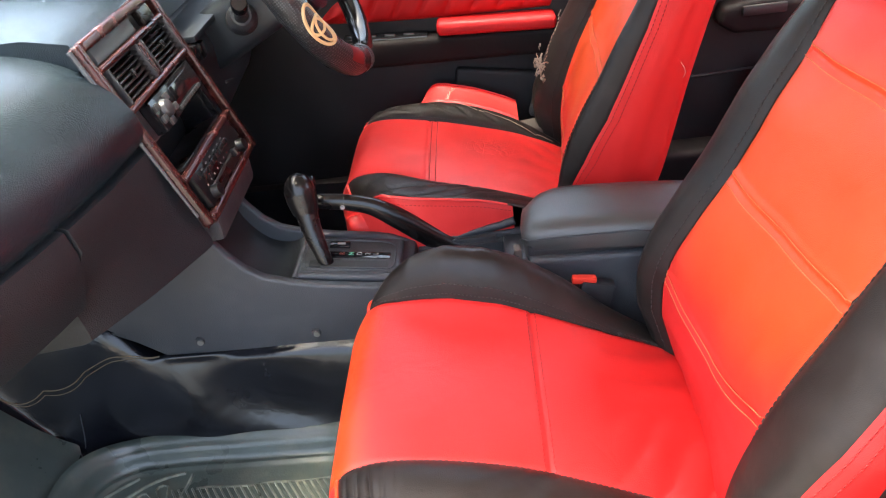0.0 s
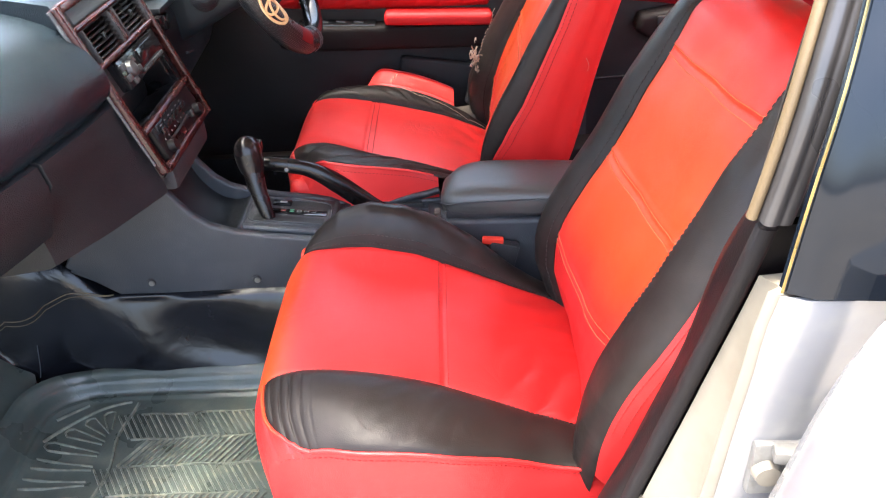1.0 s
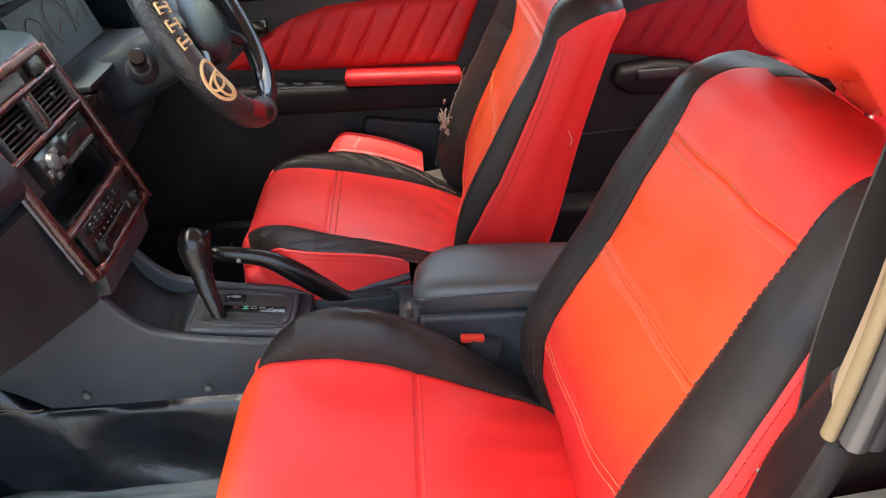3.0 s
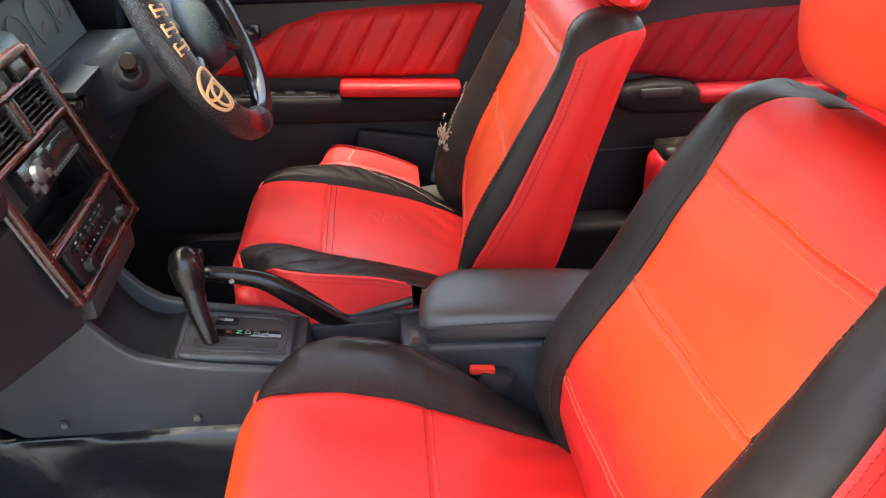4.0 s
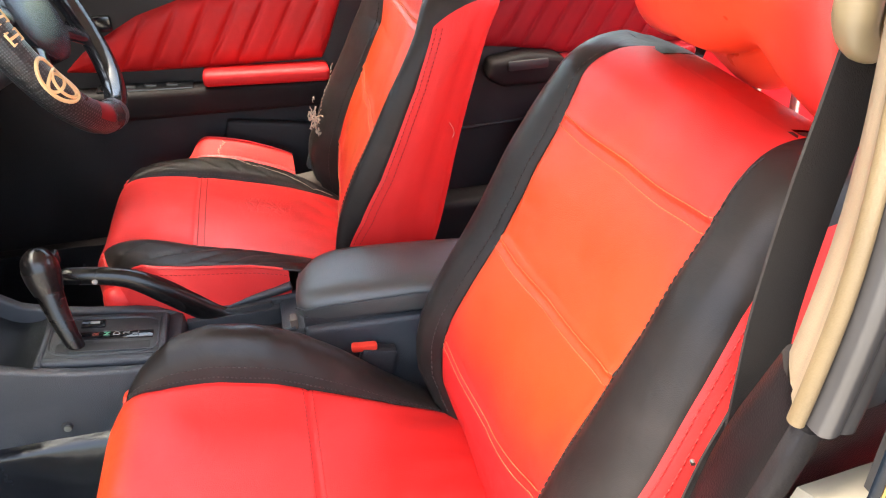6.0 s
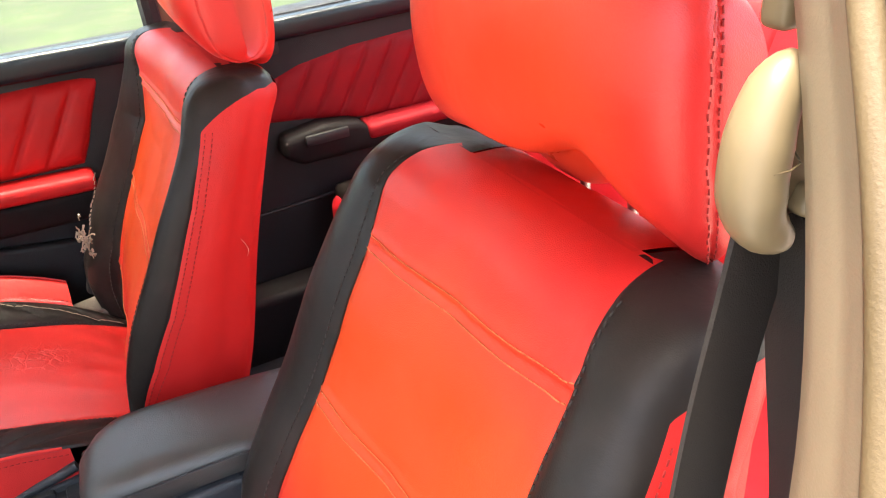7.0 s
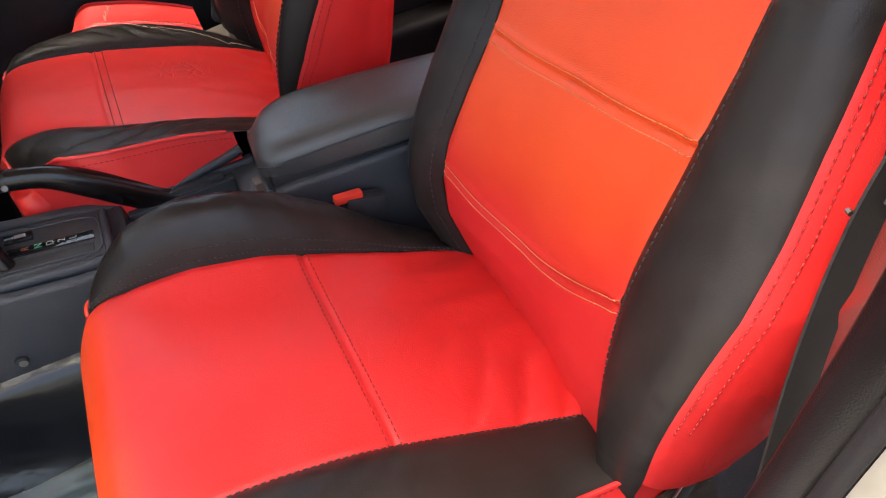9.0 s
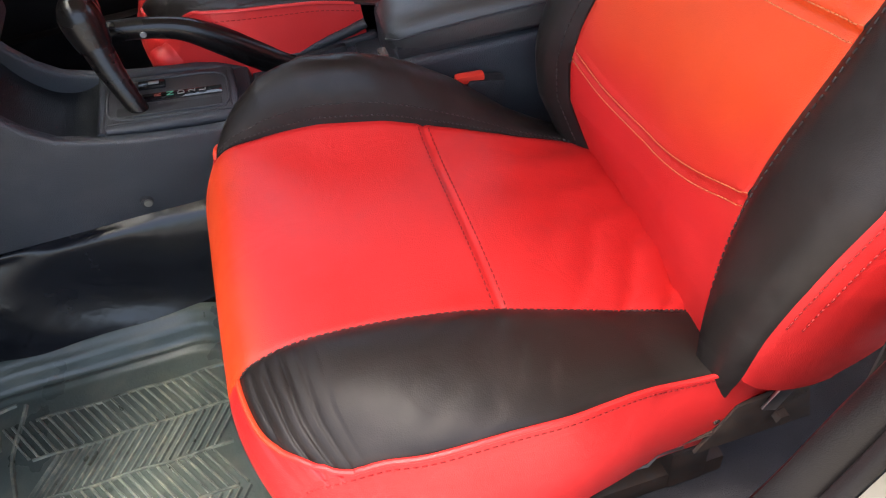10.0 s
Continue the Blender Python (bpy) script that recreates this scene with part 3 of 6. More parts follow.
        def skirt_end(t):
            return end + hem * (0.25 + 0.30 * math.sin(min(t / 0.5, 1.0) * math.pi) - (max(0.0, t - 0.25) / 0.75) ** 2.2 * 1.7)
        vv, ff = cut_sheet(cushion, [u for u in us if g * u >= 1.9999], vs, lambda u, v: skirt_end(g * u - 2) - v)
        v2, f2 = cut_sheet(cushion, side_us, vs, lambda u, v: -rounded(u, v))
        ff = ff + [tuple(k + len(vv) for k in q) for q in f2]
        vv = vv + v2
        if not driver and g == side_out:
            part("piping", rod([tuple(np.array(cushion(g * (2 + t), skirt_end(t))) + (0.001, 0.002 * g, 0)) for t in np.linspace(0, 0.9, 20)], 0.003, 6), M["red_front"], base)
        mesh_part("skirt", vv, ff, red, base)
        bits = np.linspace(v_front, length - 0.05, 90)
        stitches("stitching", [cushion(g * 1.03, v) for v in bits], M["stitch_black"], base)
        stitches("stitching", [cushion(g * 1.005, v) for v in bits], M["stitch_black"], base, 0.006, (0.003, 0.0014, 0.0014))
        stitches("stitching", [cushion(g * 2.07, v) for v in bits if v < end], M["stitch_red"], base)
        part("piping", rod([tuple(np.array(cushion(g * u, v_front)) + (-0.0015, 0, 0.001)) for u in np.linspace(1.02, 2 - CORNER / 0.12, 20)] + [tuple(np.array(cushion(g * (2 - CORNER * (1 - math.sin(b_)) / 0.12), v_front + CORNER * (1 - math.cos(b_)))) + (-0.001, 0.0005 * g, 0.0012)) for b_ in np.linspace(0.1, math.pi / 2, 14)] + [tuple(np.array(cushion(g * 2.0, v)) + (0, 0.001 * g, 0.0015)) for v in np.linspace(v_front + CORNER + 0.004, end - 0.01, 56)], 0.0028, 8), red if driver else M["red_front"], base)
    stitches("stitching", [cushion(u, v_seam + 0.006) for u in np.linspace(-1, 1, 40)], M["stitch_dark" if driver else "stitch_red"], base)
    if not driver:
        stitches("stitching", [cushion(u, v_seam - 0.007) for u in np.linspace(-1, 1, 40)], M["stitch_red"], base)
    if driver:
        rng = random.Random(23)
        v0, v1 = (float(np.interp(x_, path[100:, 0], arc[100:])) for x_ in (-0.03, 0.16))
        for k in range(16):
            t_ = k / 15
            u_, v_ = 1.80 - 0.55 * t_ + rng.uniform(-0.03, 0.03), v0 + (v1 - v0) * t_
            pts = [tuple(np.array(cushion(side_out * (u_ - 0.02 * j_ + rng.uniform(-0.015, 0.015)), v_ + 0.005 * j_)) + (0, 0, 0.0006)) for j_ in range(4)]
            part("crack_edge", rod(pts, [0.0003, 0.0010, 0.0008, 0.0003], 5), M["lint"], base)
        for k in range(7):
            t_ = 2.12 + 0.07 * k
            v_ = v0 - 0.03 + 0.002 * k
            part("torn_thread", rod([tuple(np.array(cushion(side_out * t_, v_)) + (0, 0, 0.001)), tuple(np.array(cushion(side_out * (t_ + 0.08), v_ + rng.uniform(-0.004, 0.006))) + (0, 0, 0.0015))], [0.0014, 0.0008], 5), M["lint"], base)
        stitches("stitching", [cushion(u, v_seam + 0.018) for u in np.linspace(-1, 1, 40)], M["stitch_dark"], base)
    part("seat_base", box((0.44, 0.40, 0.16), (-0.02, 0, 0.36), 0.03, taper=(1.05, 1.05)), M["hole"], base, "black seat pan under the cushion")
    for g in (-1, 1):
        part("rail", box((0.50, 0.035, 0.035), (0.0, g * 0.19, 0.225), 0.005), M["rust"], base, "dull steel seat rail")
        for x in (-0.2, 0.2):
            part("foot", box((0.05, 0.04, 0.08), (x, g * 0.19, 0.25), 0.006), M["rust"], base)

    # backrest
    fx = spline([(0.40, 0.205), (0.48, 0.212), (0.55, 0.213), (0.62, 0.222), (0.69, 0.246), (0.76, 0.280), (0.84, 0.318), (0.92, 0.362), (0.98, 0.392), (1.05, 0.425)], 120)
    rx = spline([(0.40, 0.37), (0.50, 0.405), (0.586, 0.43), (0.77, 0.472), (0.918, 0.518), (0.99, 0.552), (1.05, 0.575)], 120)
    hw = spline([(0.40, 0.235), (0.50, 0.258), (0.60, 0.268), (0.80, 0.268), (0.90, 0.258), (0.98, 0.238), (1.05, 0.215)], 120)
    top = 1.005
    seam_lean = 0.0 if driver else 0.010
    # the panel's half width and set-back at its inner and outer edge, by height
    WIDE = [lambda z: np.interp(z, [0.45, 0.49, 0.536, 0.584, 0.633, 0.68, 0.727, 0.90, 0.94, 0.98, 1.01], [0.135, 0.146, 0.158, 0.165, 0.163, 0.158, 0.154, 0.154, 0.159, 0.163, 0.157]),
            lambda z: np.interp(z, [0.467, 0.505, 0.552, 0.605, 0.664, 0.724, 0.784, 0.84, 0.90, 0.945, 0.982, 1.006], [0.185, 0.176, 0.163, 0.156, 0.155, 0.159, 0.164, 0.167, 0.168, 0.166, 0.160, 0.157])]
    SET = [lambda z: np.interp(z, [0.447, 0.49, 0.536, 0.584, 0.633, 0.68, 0.727, 0.772, 0.82, 0.86, 0.98], [0.015, 0.001, -0.011, -0.012, -0.008, -0.002, 0.002, 0.006, 0.007, 0.004, 0.004]),
           lambda z: np.interp(z, [0.467, 0.505, 0.552, 0.605, 0.664, 0.724, 0.784, 0.842, 0.897, 0.982], [-0.008, -0.004, 0.007, 0.015, 0.017, 0.016, 0.012, 0.012, 0.007, 0.012])]
    sec = [(0, 0.010), (0.08, 0.006), (0.153, 0.0), (0.185, -0.022), (0.215, -0.024), (0.245, -0.004), (0.268, 0.045)]

    def back(q, w):
        """q runs from the middle of the front (0) round the side to the middle of the rear (1), either way; w from foot to crown."""
        a, g = abs(q), (1 if q >= 0 else -1)
        z = 0.42 + (top - 0.42) * min(w, 1.0)
        cap = 1.0
        if w > 0.93:
            c = (w - 0.93) / 0.07
            z = 0.42 + (top - 0.42) * (0.93 + 0.07 * math.sin(c * math.pi / 2))
            cap = math.cos(c * math.pi / 2) ** 0.7
        f_, r_, h_ = np.interp(z, fx[:, 0], fx[:, 1]), np.interp(z, rx[:, 0], rx[:, 1]), np.interp(z, hw[:, 0], hw[:, 1])
        if driver and g == side_out:
            h_ = h_ + 0.034 * (1 - smooth01(0.84, 0.97, z))
        elif driver:
            h_ = h_ * 0.866
        elif g == side_out:
            h_ = h_ + np.interp(z, [0.45, 0.55, 0.62, 0.70, 0.76, 0.82, 0.90], [0.004, 0.016, 0.026, 0.030, 0.022, 0.011, 0.0])
        k = h_ / 0.268
        bol = (float(np.interp(z, [0.56, 0.595, 0.637, 0.727, 0.80, 0.90], [1.5, 1.35, 0.85, 0.85, 0.4, 0.4])) if driver and g == side_out else wing) * (1 - 0.75 * smooth01(0.90, 1.0, z)) * (1 + 0.6 * math.exp(-((z - 0.58) / 0.11) ** 2))
        if driver:
            wide = (0.153 + 0.02 * smooth01(0.88, 1.0, z) if g == side_out else 0.185 - 0.05 * smooth01(0.86, 1.0, z))
            sunk = float(np.interp(z, [0.45, 0.55, 0.86, 0.94, 1.0], [0.062, 0.058, 0.060, 0.030, 0.0]))
            near = float(np.interp(z, [0.55, 0.93, 1.0], [0.018, 0.040, 0.028]))
            turn_in, turn_mid = (sunk if g == side_out else near), (sunk + near) * 0.5
        else:
            wide = WIDE[g == side_out](z)
            turn_in = SET[g == side_out](z)
            turn_mid = (SET[0](z) + SET[1](z)) / 2

        def ring(q_):
            if q_ <= 0.62:
                t = q_ / 0.62
                y = np.interp(t, SECT, SECY)
                if t > panel_t:
                    y = wide + (y - 0.153) * (h_ - wide) / (0.268 - 0.153)
                else:
                    y *= wide / 0.153
                dx = np.interp(t, SECT, SECX)
                return f_ + dx * (bol if dx < 0 else 1), y
            if q_ <= 0.82:
                t = (q_ - 0.62) / 0.2
                return (f_ + 0.045) + (r_ - 0.035 - f_ - 0.045) * t, h_ + 0.006 * math.sin(t * math.pi)
            t = (q_ - 0.82) / 0.18
            return r_ - 0.035 + 0.035 * math.sin(min(t / 0.3, 1) * math.pi / 2), h_ * math.cos(min(t / 0.25, 1) * 0.35) * (1 - t)

        # the padding rounds off the edge between front and side
        soft = 0.085 * smooth01(Q_PANEL + 0.02, Q_PANEL + 0.12, a) * (1 - smooth01(0.78, 0.86, a))
        if soft > 0.004:
            both = [ring(a + soft * k_) for k_ in (-1, -0.5, 0, 0.5, 1)]
            x, y = sum(q_[0] for q_ in both) / 5, sum(q_[1] for q_ in both) / 5 + 0.002
        else:
            x, y = ring(a)
        mid = f_ + 0.065
        x = mid + (x - mid) * (0.003 + 0.997 * cap)
        side_w = smooth01(0.0, Q_PANEL, a)
        x += (turn_mid * (1 - side_w) + turn_in * side_w) * (1 - 0.7 * smooth01(Q_PANEL, 0.6, a))
        if w > 0.93:
            y *= 0.90 + 0.10 * cap
        z -= 0.10 * max(0.0, x - f_ - 0.03) * smooth01(0.90, 0.98, z)
        d = 0.0
        d += 0.003 * math.exp(-((a - Q_PANEL) / 0.008) ** 2) + 0.0015 * math.exp(-((a - side_q(z)) / 0.006) ** 2) * (1 - smooth01(0.86, 0.94, z))
        if a < Q_PANEL:
            for zs, sag in ((0.925, 0.008), (0.763, 0.010), (0.60, 0.03)):
                zl = zs + sag * ((a / Q_PANEL) ** 2 - 0.6) + seam_lean * q * side_out / Q_PANEL
                d += 0.0042 * math.exp(-((z - zl) / 0.0036) ** 2) - 0.0020 * math.exp(-((z - zl - 0.009) / 0.0042) ** 2)
        d += 0.003 * noise.noise((z * 6, q * 5, 9 + at[1]))
        turn = smooth01(0.46, 0.60, a)
        return (x + d * (1 - turn) + back_dx, g * (y - d * turn), z)

    def side_q(z):
        if driver:
            return float(np.interp(z, [0.55, 0.62, 0.70, 0.85, 0.95], [0.56, 0.61, 0.635, 0.63, 0.60]))
        return 0.516 + 0.052 * smooth01(0.50, 1.0, z)

    sp = spline([(y, x) for y, x in sec], 60)
    sl = np.concatenate(([0], np.cumsum(np.linalg.norm(np.diff(sp, axis=0), axis=1))))
    SECT, SECY, SECX = sl / sl[-1], sp[:, 0], sp[:, 1]
    panel_t = float(np.interp(0.153, SECY, SECT))
    Q_PANEL = panel_t * 0.62
    qs = finer(-1, 1, 0.03, [-q_side, -Q_PANEL, Q_PANEL, q_side], 0.022)
    qs = sorted(set(qs) | {g_ * q_ for g_ in (-1, 1) for q_ in np.linspace(0.47, 0.66, 20)})
    qs = [q_ for i_, q_ in enumerate(qs) if i_ == 0 or q_ - qs[i_ - 1] > 0.0035 or min(abs(abs(q_) - k_) for k_ in (Q_PANEL, 1.0)) < 1e-6]
    ws = sorted(set(list(np.linspace(0, 0.93, 210)) + list(np.linspace(0.93, 1.0, 14))))

    def zw(w):
        if w > 0.93:
            return 0.42 + (top - 0.42) * (0.93 + 0.07 * math.sin((w - 0.93) / 0.07 * math.pi / 2))
        return 0.42 + (top - 0.42) * w

    def shoulder(a, z):
        u = min(max((a - side_q(z)) / (0.80 - side_q(z)), 0.0), 1.0)
        low_ = 0.944 if driver else 0.957
        return low_ + (0.985 - low_) * (1 - (1 - u) ** 2.5) + 0.2 * smooth01(0.888, 0.908, a)

    def red_side(q, w):
        """Above 0 on the red side panel of the backrest."""
        a, z = abs(q), zw(w)
        f_ = min((a - side_q(z)) * 0.5, shoulder(a, z) - z, 0.86 - a)
        if not driver and q * side_out > 0:
            f_ = min(f_, z - float(np.interp(back(q, w)[0], [0.16, 0.175, 0.19, 0.205, 0.225, 0.25, 0.286, 0.35], [0.60, 0.55, 0.51, 0.48, 0.46, 0.447, 0.44, 0.45])))
        return f_

    vv, ff = sheet(back, qs, ws, lambda q, w: abs(q) < Q_PANEL)
    mesh_part("backrest", vv, ff, M["red_orange"], s, "red and orange leatherette backrest")
    for g in (-1, 1):
        vv, ff = cut_sheet(back, qs, ws, lambda q, w: min(g * q - Q_PANEL + 1e-9, max((side_q(zw(w)) - g * q) * 0.5, zw(w) - shoulder(g * q, zw(w)))))
        mesh_part("back_bolster", vv, ff, M["black"], s, "black leatherette backrest bolster")
        vv, ff = cut_sheet(back, qs, ws, lambda q, w: red_side(q, w) if g * q > 0 else -1)
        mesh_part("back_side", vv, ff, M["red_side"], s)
        run = np.linspace(0.05, 0.97, 150)
        stitches("stitching", [back(g * (Q_PANEL + 0.026), w) for w in run], M["stitch_black"], s, 0.0085, (0.0052, 0.0013, 0.0013), lift=(-0.0005, 0, 0))
        for dq in (q_side + 0.012, q_side + 0.035):
            stitches("stitching", [back(g * (dq - q_side + side_q(zw(w))), w) for w in np.linspace(0.12 if driver else 0.26, 0.9, 120)], M["stitch_red"], s, lift=(0, 0.0015 * g, 0))
    for g in (-1, 1):
        vv, ff = cut_sheet(back, qs, ws, lambda q, w: min(g * q - 0.86, shoulder(g * q, zw(w)) - zw(w)) if g * q > 0 else -1)
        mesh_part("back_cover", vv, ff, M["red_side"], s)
    part("back_pan", slab([(0.305 + back_dx, 0.40), (0.36 + back_dx, 0.40), (0.45 + back_dx, 0.80), (0.40 + back_dx, 0.80)], "y", -0.17, 0.19, 0.02), M["hole"], s, "dark padding frame inside the backrest")
    for zs, sag in ((0.925, 0.008), (0.763, 0.010), (0.60, 0.03)):
        for up in (0.008, -0.0065):
            line = []
            for q in np.linspace(-Q_PANEL, Q_PANEL, 40):
                z = zs + up + sag * ((abs(q) / Q_PANEL) ** 2 - 0.6) + seam_lean * q * side_out / Q_PANEL
                line.append(back(q, (z - 0.42) / (top - 0.42)))
            stitches("stitching", line, M["stitch_orange"], s, 0.0055, (0.0042, 0.0010, 0.0010), lift=(-0.0008, 0, 0.0003))

    # headrest
    def head(u, v):
        """u across, -1 to 1; v round the roll."""
        au = min(abs(u), 1.0)
        half = 0.181
        y = half * math.copysign(math.sin(au * math.pi / 2), u)
        e = math.sqrt(max(0.0, 1 - au ** 4.5))
        out_y, r_ = y * side_out, abs(y) / half
        lowz = 1.0176 + 0.0371 * math.exp(-((out_y - 0.070) / (0.044 if out_y > 0.070 else 0.080)) ** 2) - (0.045 if out_y > 0 else 0.020) * r_ ** 6
        topz = 1.238 - 0.021 * r_ ** 2 - (0.0 if out_y > 0 else 0.035) * r_ ** 5
        c, h = (lowz + topz) / 2, (topz - lowz) / 2
        ca, sa = math.cos(v), math.sin(v)
        px = ca * (1 + 0.22 * sa * sa)
        pz = sa * (1 + 0.12 * ca * ca)
        x = 0.502 + 0.071 * px * e
        z = c + h * pz * (0.774 + 0.226 * e)
        x += (0.024 if out_y > 0 else 0.004) * r_ ** 2 - (z - 1.10) * 0.10
        z -= 0.105 * max(0.0, px) * max(0.0, -pz) * (1 - r_ ** 4)
        y *= 1 - (0.16 if driver else 0.27) * (px + 1) * (1.0 if out_y > 0 else 0.6)
        d = 0.0045 * math.exp(-((au - END) / 0.012) ** 2) - 0.0015 * math.exp(-((au - END + 0.035) / 0.02) ** 2)
        d += 0.0011 * (0.5 + 0.5 * math.sin(v * 26 + 2 * math.sin(3 * v))) ** 2 * math.exp(-((au - END + 0.02) / 0.045) ** 2)
        d *= au < 0.985
        n_ = (au < 0.97) * 0.005 * noise.noise((y * 9, z * 9, 12 + at[1]))
        return (x + back_dx + (d - n_) * px, y + 0.003 * side_out - d * 0.6 * (u > 0) + d * 0.6 * (u < 0), z - (d - n_) * pz)

    END = 0.905
    hu = finer(-1, 1, 0.04, [-END, END], 0.04)
    hv = np.linspace(0, 2 * math.pi, 145)
    vv, ff = sheet(head, hu, list(hv))
    hd = mesh_part("headrest", vv, ff, M["red_head"], s, "puffy red leatherette headrest cover")
    for g in (-1, 1):
        for du in () if driver else (END - 0.018, END + 0.02):
            stitches("stitching", [head(g * du, v) for v in np.linspace(0, 2 * math.pi, 160)], M["stitch_red"], s, lift=(-0.0015, 0, 0))
        part("post", rod([(0.550 + back_dx, g * 0.034, 0.93), (0.540 + back_dx, g * 0.034, 1.09)], 0.005), M["steel"], s, "steel headrest post")
    return s


SEAT_Y = 0.362
passenger = seat("passenger_seat", "red, orange and black leatherette front passenger seat", (0, -SEAT_Y, 0), ends=(0.264, 0.05))
driver_seat = seat("driver_seat", "worn red and black leatherette driver seat behind the steering wheel", (-0.055, SEAT_Y + 0.005, 0), True, -0.08, -0.10, (0.06, 0.10), (0.02, 0.02), 1.0, 0.045, 0.05, 0.62)


# ---- passenger footwell ----
def footwell():
    def cover(x, y):
        steep = smooth01(-0.116, -0.070, y)
        slack = 1 - (1 - min(max((y + 0.116) / 0.056, 0.0), 1.0)) ** 2.3
        loose = smooth01(-0.72, -0.60, x)
        z = 0.222 + 0.215 * (steep + (slack - steep) * loose) + 0.34 * smooth01(0.78, 1.06, -x) + 0.07 * smooth01(0.655, 0.74, -x) * smooth01(-0.095, -0.055, y)
        k = smooth01(-0.14, -0.105, y) * (1 - smooth01(-0.078, -0.070, y) * smooth01(-0.66, -0.62, x))
        f = 0.0095 * math.sin(9 * x + 24 * z + 2.2 * noise.noise((x * 3, z * 4, 8))) + 0.004 * math.sin(21 * x - 15 * z + 3 * noise.noise((x * 4, z * 5, 3))) + 0.004 * noise.noise((x * 6, z * 8, 5))
        f *= 0.06 + 0.94 * smooth01(-0.68, -0.54, x)
        f = k * (f - 0.002)
        z += 0.004 * noise.noise((x * 8, y * 8, 3)) * (1 - k)
        return (x, y - 0.75 * f, max(z + 0.5 * f, 0.212))

    s = thing("floor_cover", "shiny creased black vinyl floor covering over the tunnel", "floor covering")
    xs, ys = list(np.linspace(-1.06, 0.02, 180)), list(np.linspace(-0.70, -0.16, 30)) + list(np.linspace(-0.15, -0.03, 60))
    vv, ff = sheet(cover, xs, ys)
    mesh_part("vinyl", vv, ff, M["vinyl"], s)
    def seam_y(x):
        return float(np.interp(x, [-0.96, -0.93, -0.863, -0.783, -0.706, -0.644], [-0.122, -0.115, -0.093, -0.081, -0.076, -0.068]))

    for off, r_ in ((0.0, 0.0011), (-0.0013, 0.0008)):
        part("welt", rod([tuple(np.array(cover(x, seam_y(x) + off)) + (0, 0, 0.0012)) for x in np.linspace(-0.645, -0.96, 50)], r_, 6), M["seal_tan"], s)
    part("welt", rod([tuple(np.array(cover(-0.844 + 0.010 * t, -0.109 - 0.012 * t)) + (0, -0.001, 0.001)) for t in np.linspace(0, 1, 8)], 0.0012, 6), M["rubber"], s)
    part("welt", rod([tuple(np.array(cover(-0.818 - 0.012 * t, -0.094 - 0.014 * t)) + (0, -0.001, 0.001)) for t in np.linspace(0, 1, 10)], 0.0012, 6), M["console"], s)
    part("welt", rod([tuple(np.array(cover(-0.80 - 0.03 * t, -0.112 - 0.045 * t)) + (0, -0.001, 0.001)) for t in np.linspace(0, 1, 12)], 0.0012, 6), M["rubber"], s)

    def far_cover(x, y):
        z = 0.214 + 0.20 * smooth01(0.585, 0.635, y) + 0.19 * (1 - smooth01(0.130, 0.185, y)) + 0.34 * smooth01(0.78, 1.06, -x)
        z += 0.006 * math.sin(13 * x + 9 * y + 3 * noise.noise((x * 4, y * 4, 21))) + 0.004 * noise.noise((x * 9, y * 9, 22))
        return (x, y, z)

    fc = thing("floor_cover", "black vinyl floor covering under the driver's pedals", "floor covering")
    vv, ff = sheet(far_cover, list(np.linspace(-1.06, -0.10, 90)), list(np.linspace(0.132, 0.625, 70)))
    mesh_part("vinyl", vv, ff, M["vinyl"], fc)

    m = thing("floor_mat", "dusty green-black rubber floor mat with moulded ribs", "floor mat")
    cx, cy, hx, hy = -0.537, -0.365, 0.287, 0.265

    def edge(x, y):
        """Distance inside the mat's rounded edge."""
        qx, qy, r = abs(x - cx) - hx + 0.13, abs(y - cy) - hy + 0.13, 0.13
        return r - math.hypot(max(qx, 0), max(qy, 0)) - min(max(qx, qy), 0)

    def top(x, y):
        d = edge(x, y)
        z = 0.234 + 0.044 * math.exp(-(max(d - 0.008, 0) / 0.020) ** 2) + 0.010 * math.exp(-((d - 0.027) / 0.006) ** 2) + 0.005 * math.exp(-((d - 0.048) / 0.005) ** 2)
        z += 0.03 * smooth01(0.72, 0.86, -x)
        return (x, y, z + 0.003 * noise.noise((x * 9, y * 9, 2)))

    vv, ff = cut_sheet(top, list(np.linspace(cx - hx - 0.004, cx + hx, 170)), list(np.linspace(cy - hy - 0.004, cy + hy + 0.004, 160)), edge)
    mesh_part("mat_sheet", vv, ff, M["mat"], m)

    def flange(x, y):
        q = cover(x, y)
        return (q[0], q[1] - 0.002, q[2] + 0.006 + 0.012 * math.exp(-((x + 0.84) / 0.03) ** 2))

    vv, ff = cut_sheet(flange, list(np.linspace(-1.05, -0.80, 50)), list(np.linspace(-0.69, -0.09, 60)), lambda x, y: min(-0.802 - x - 0.03 * smooth01(-0.3, -0.12, y), float(np.interp(x, [-1.0, -0.93, -0.87, -0.83, -0.80], [-0.15, -0.135, -0.116, -0.110, -0.125])) - y))
    mesh_part("flange", vv, ff, M["mat"], m, "rubber flange turned up at the front of the mat")
    verts, faces = [], []

    def rib(a, b, w=0.004, h=0.0045):
        a, b = np.array(a, float), np.array(b, float)
        if edge(*a) < 0.056 or edge(*b) < 0.056:
            return
        d = (b - a) / np.linalg.norm(b - a)
        s_ = np.array((-d[1], d[0])) * w / 2
        o = len(verts)
        for p, sc in ((a, 1), (b, 1)):
            z = top(*p)[2]
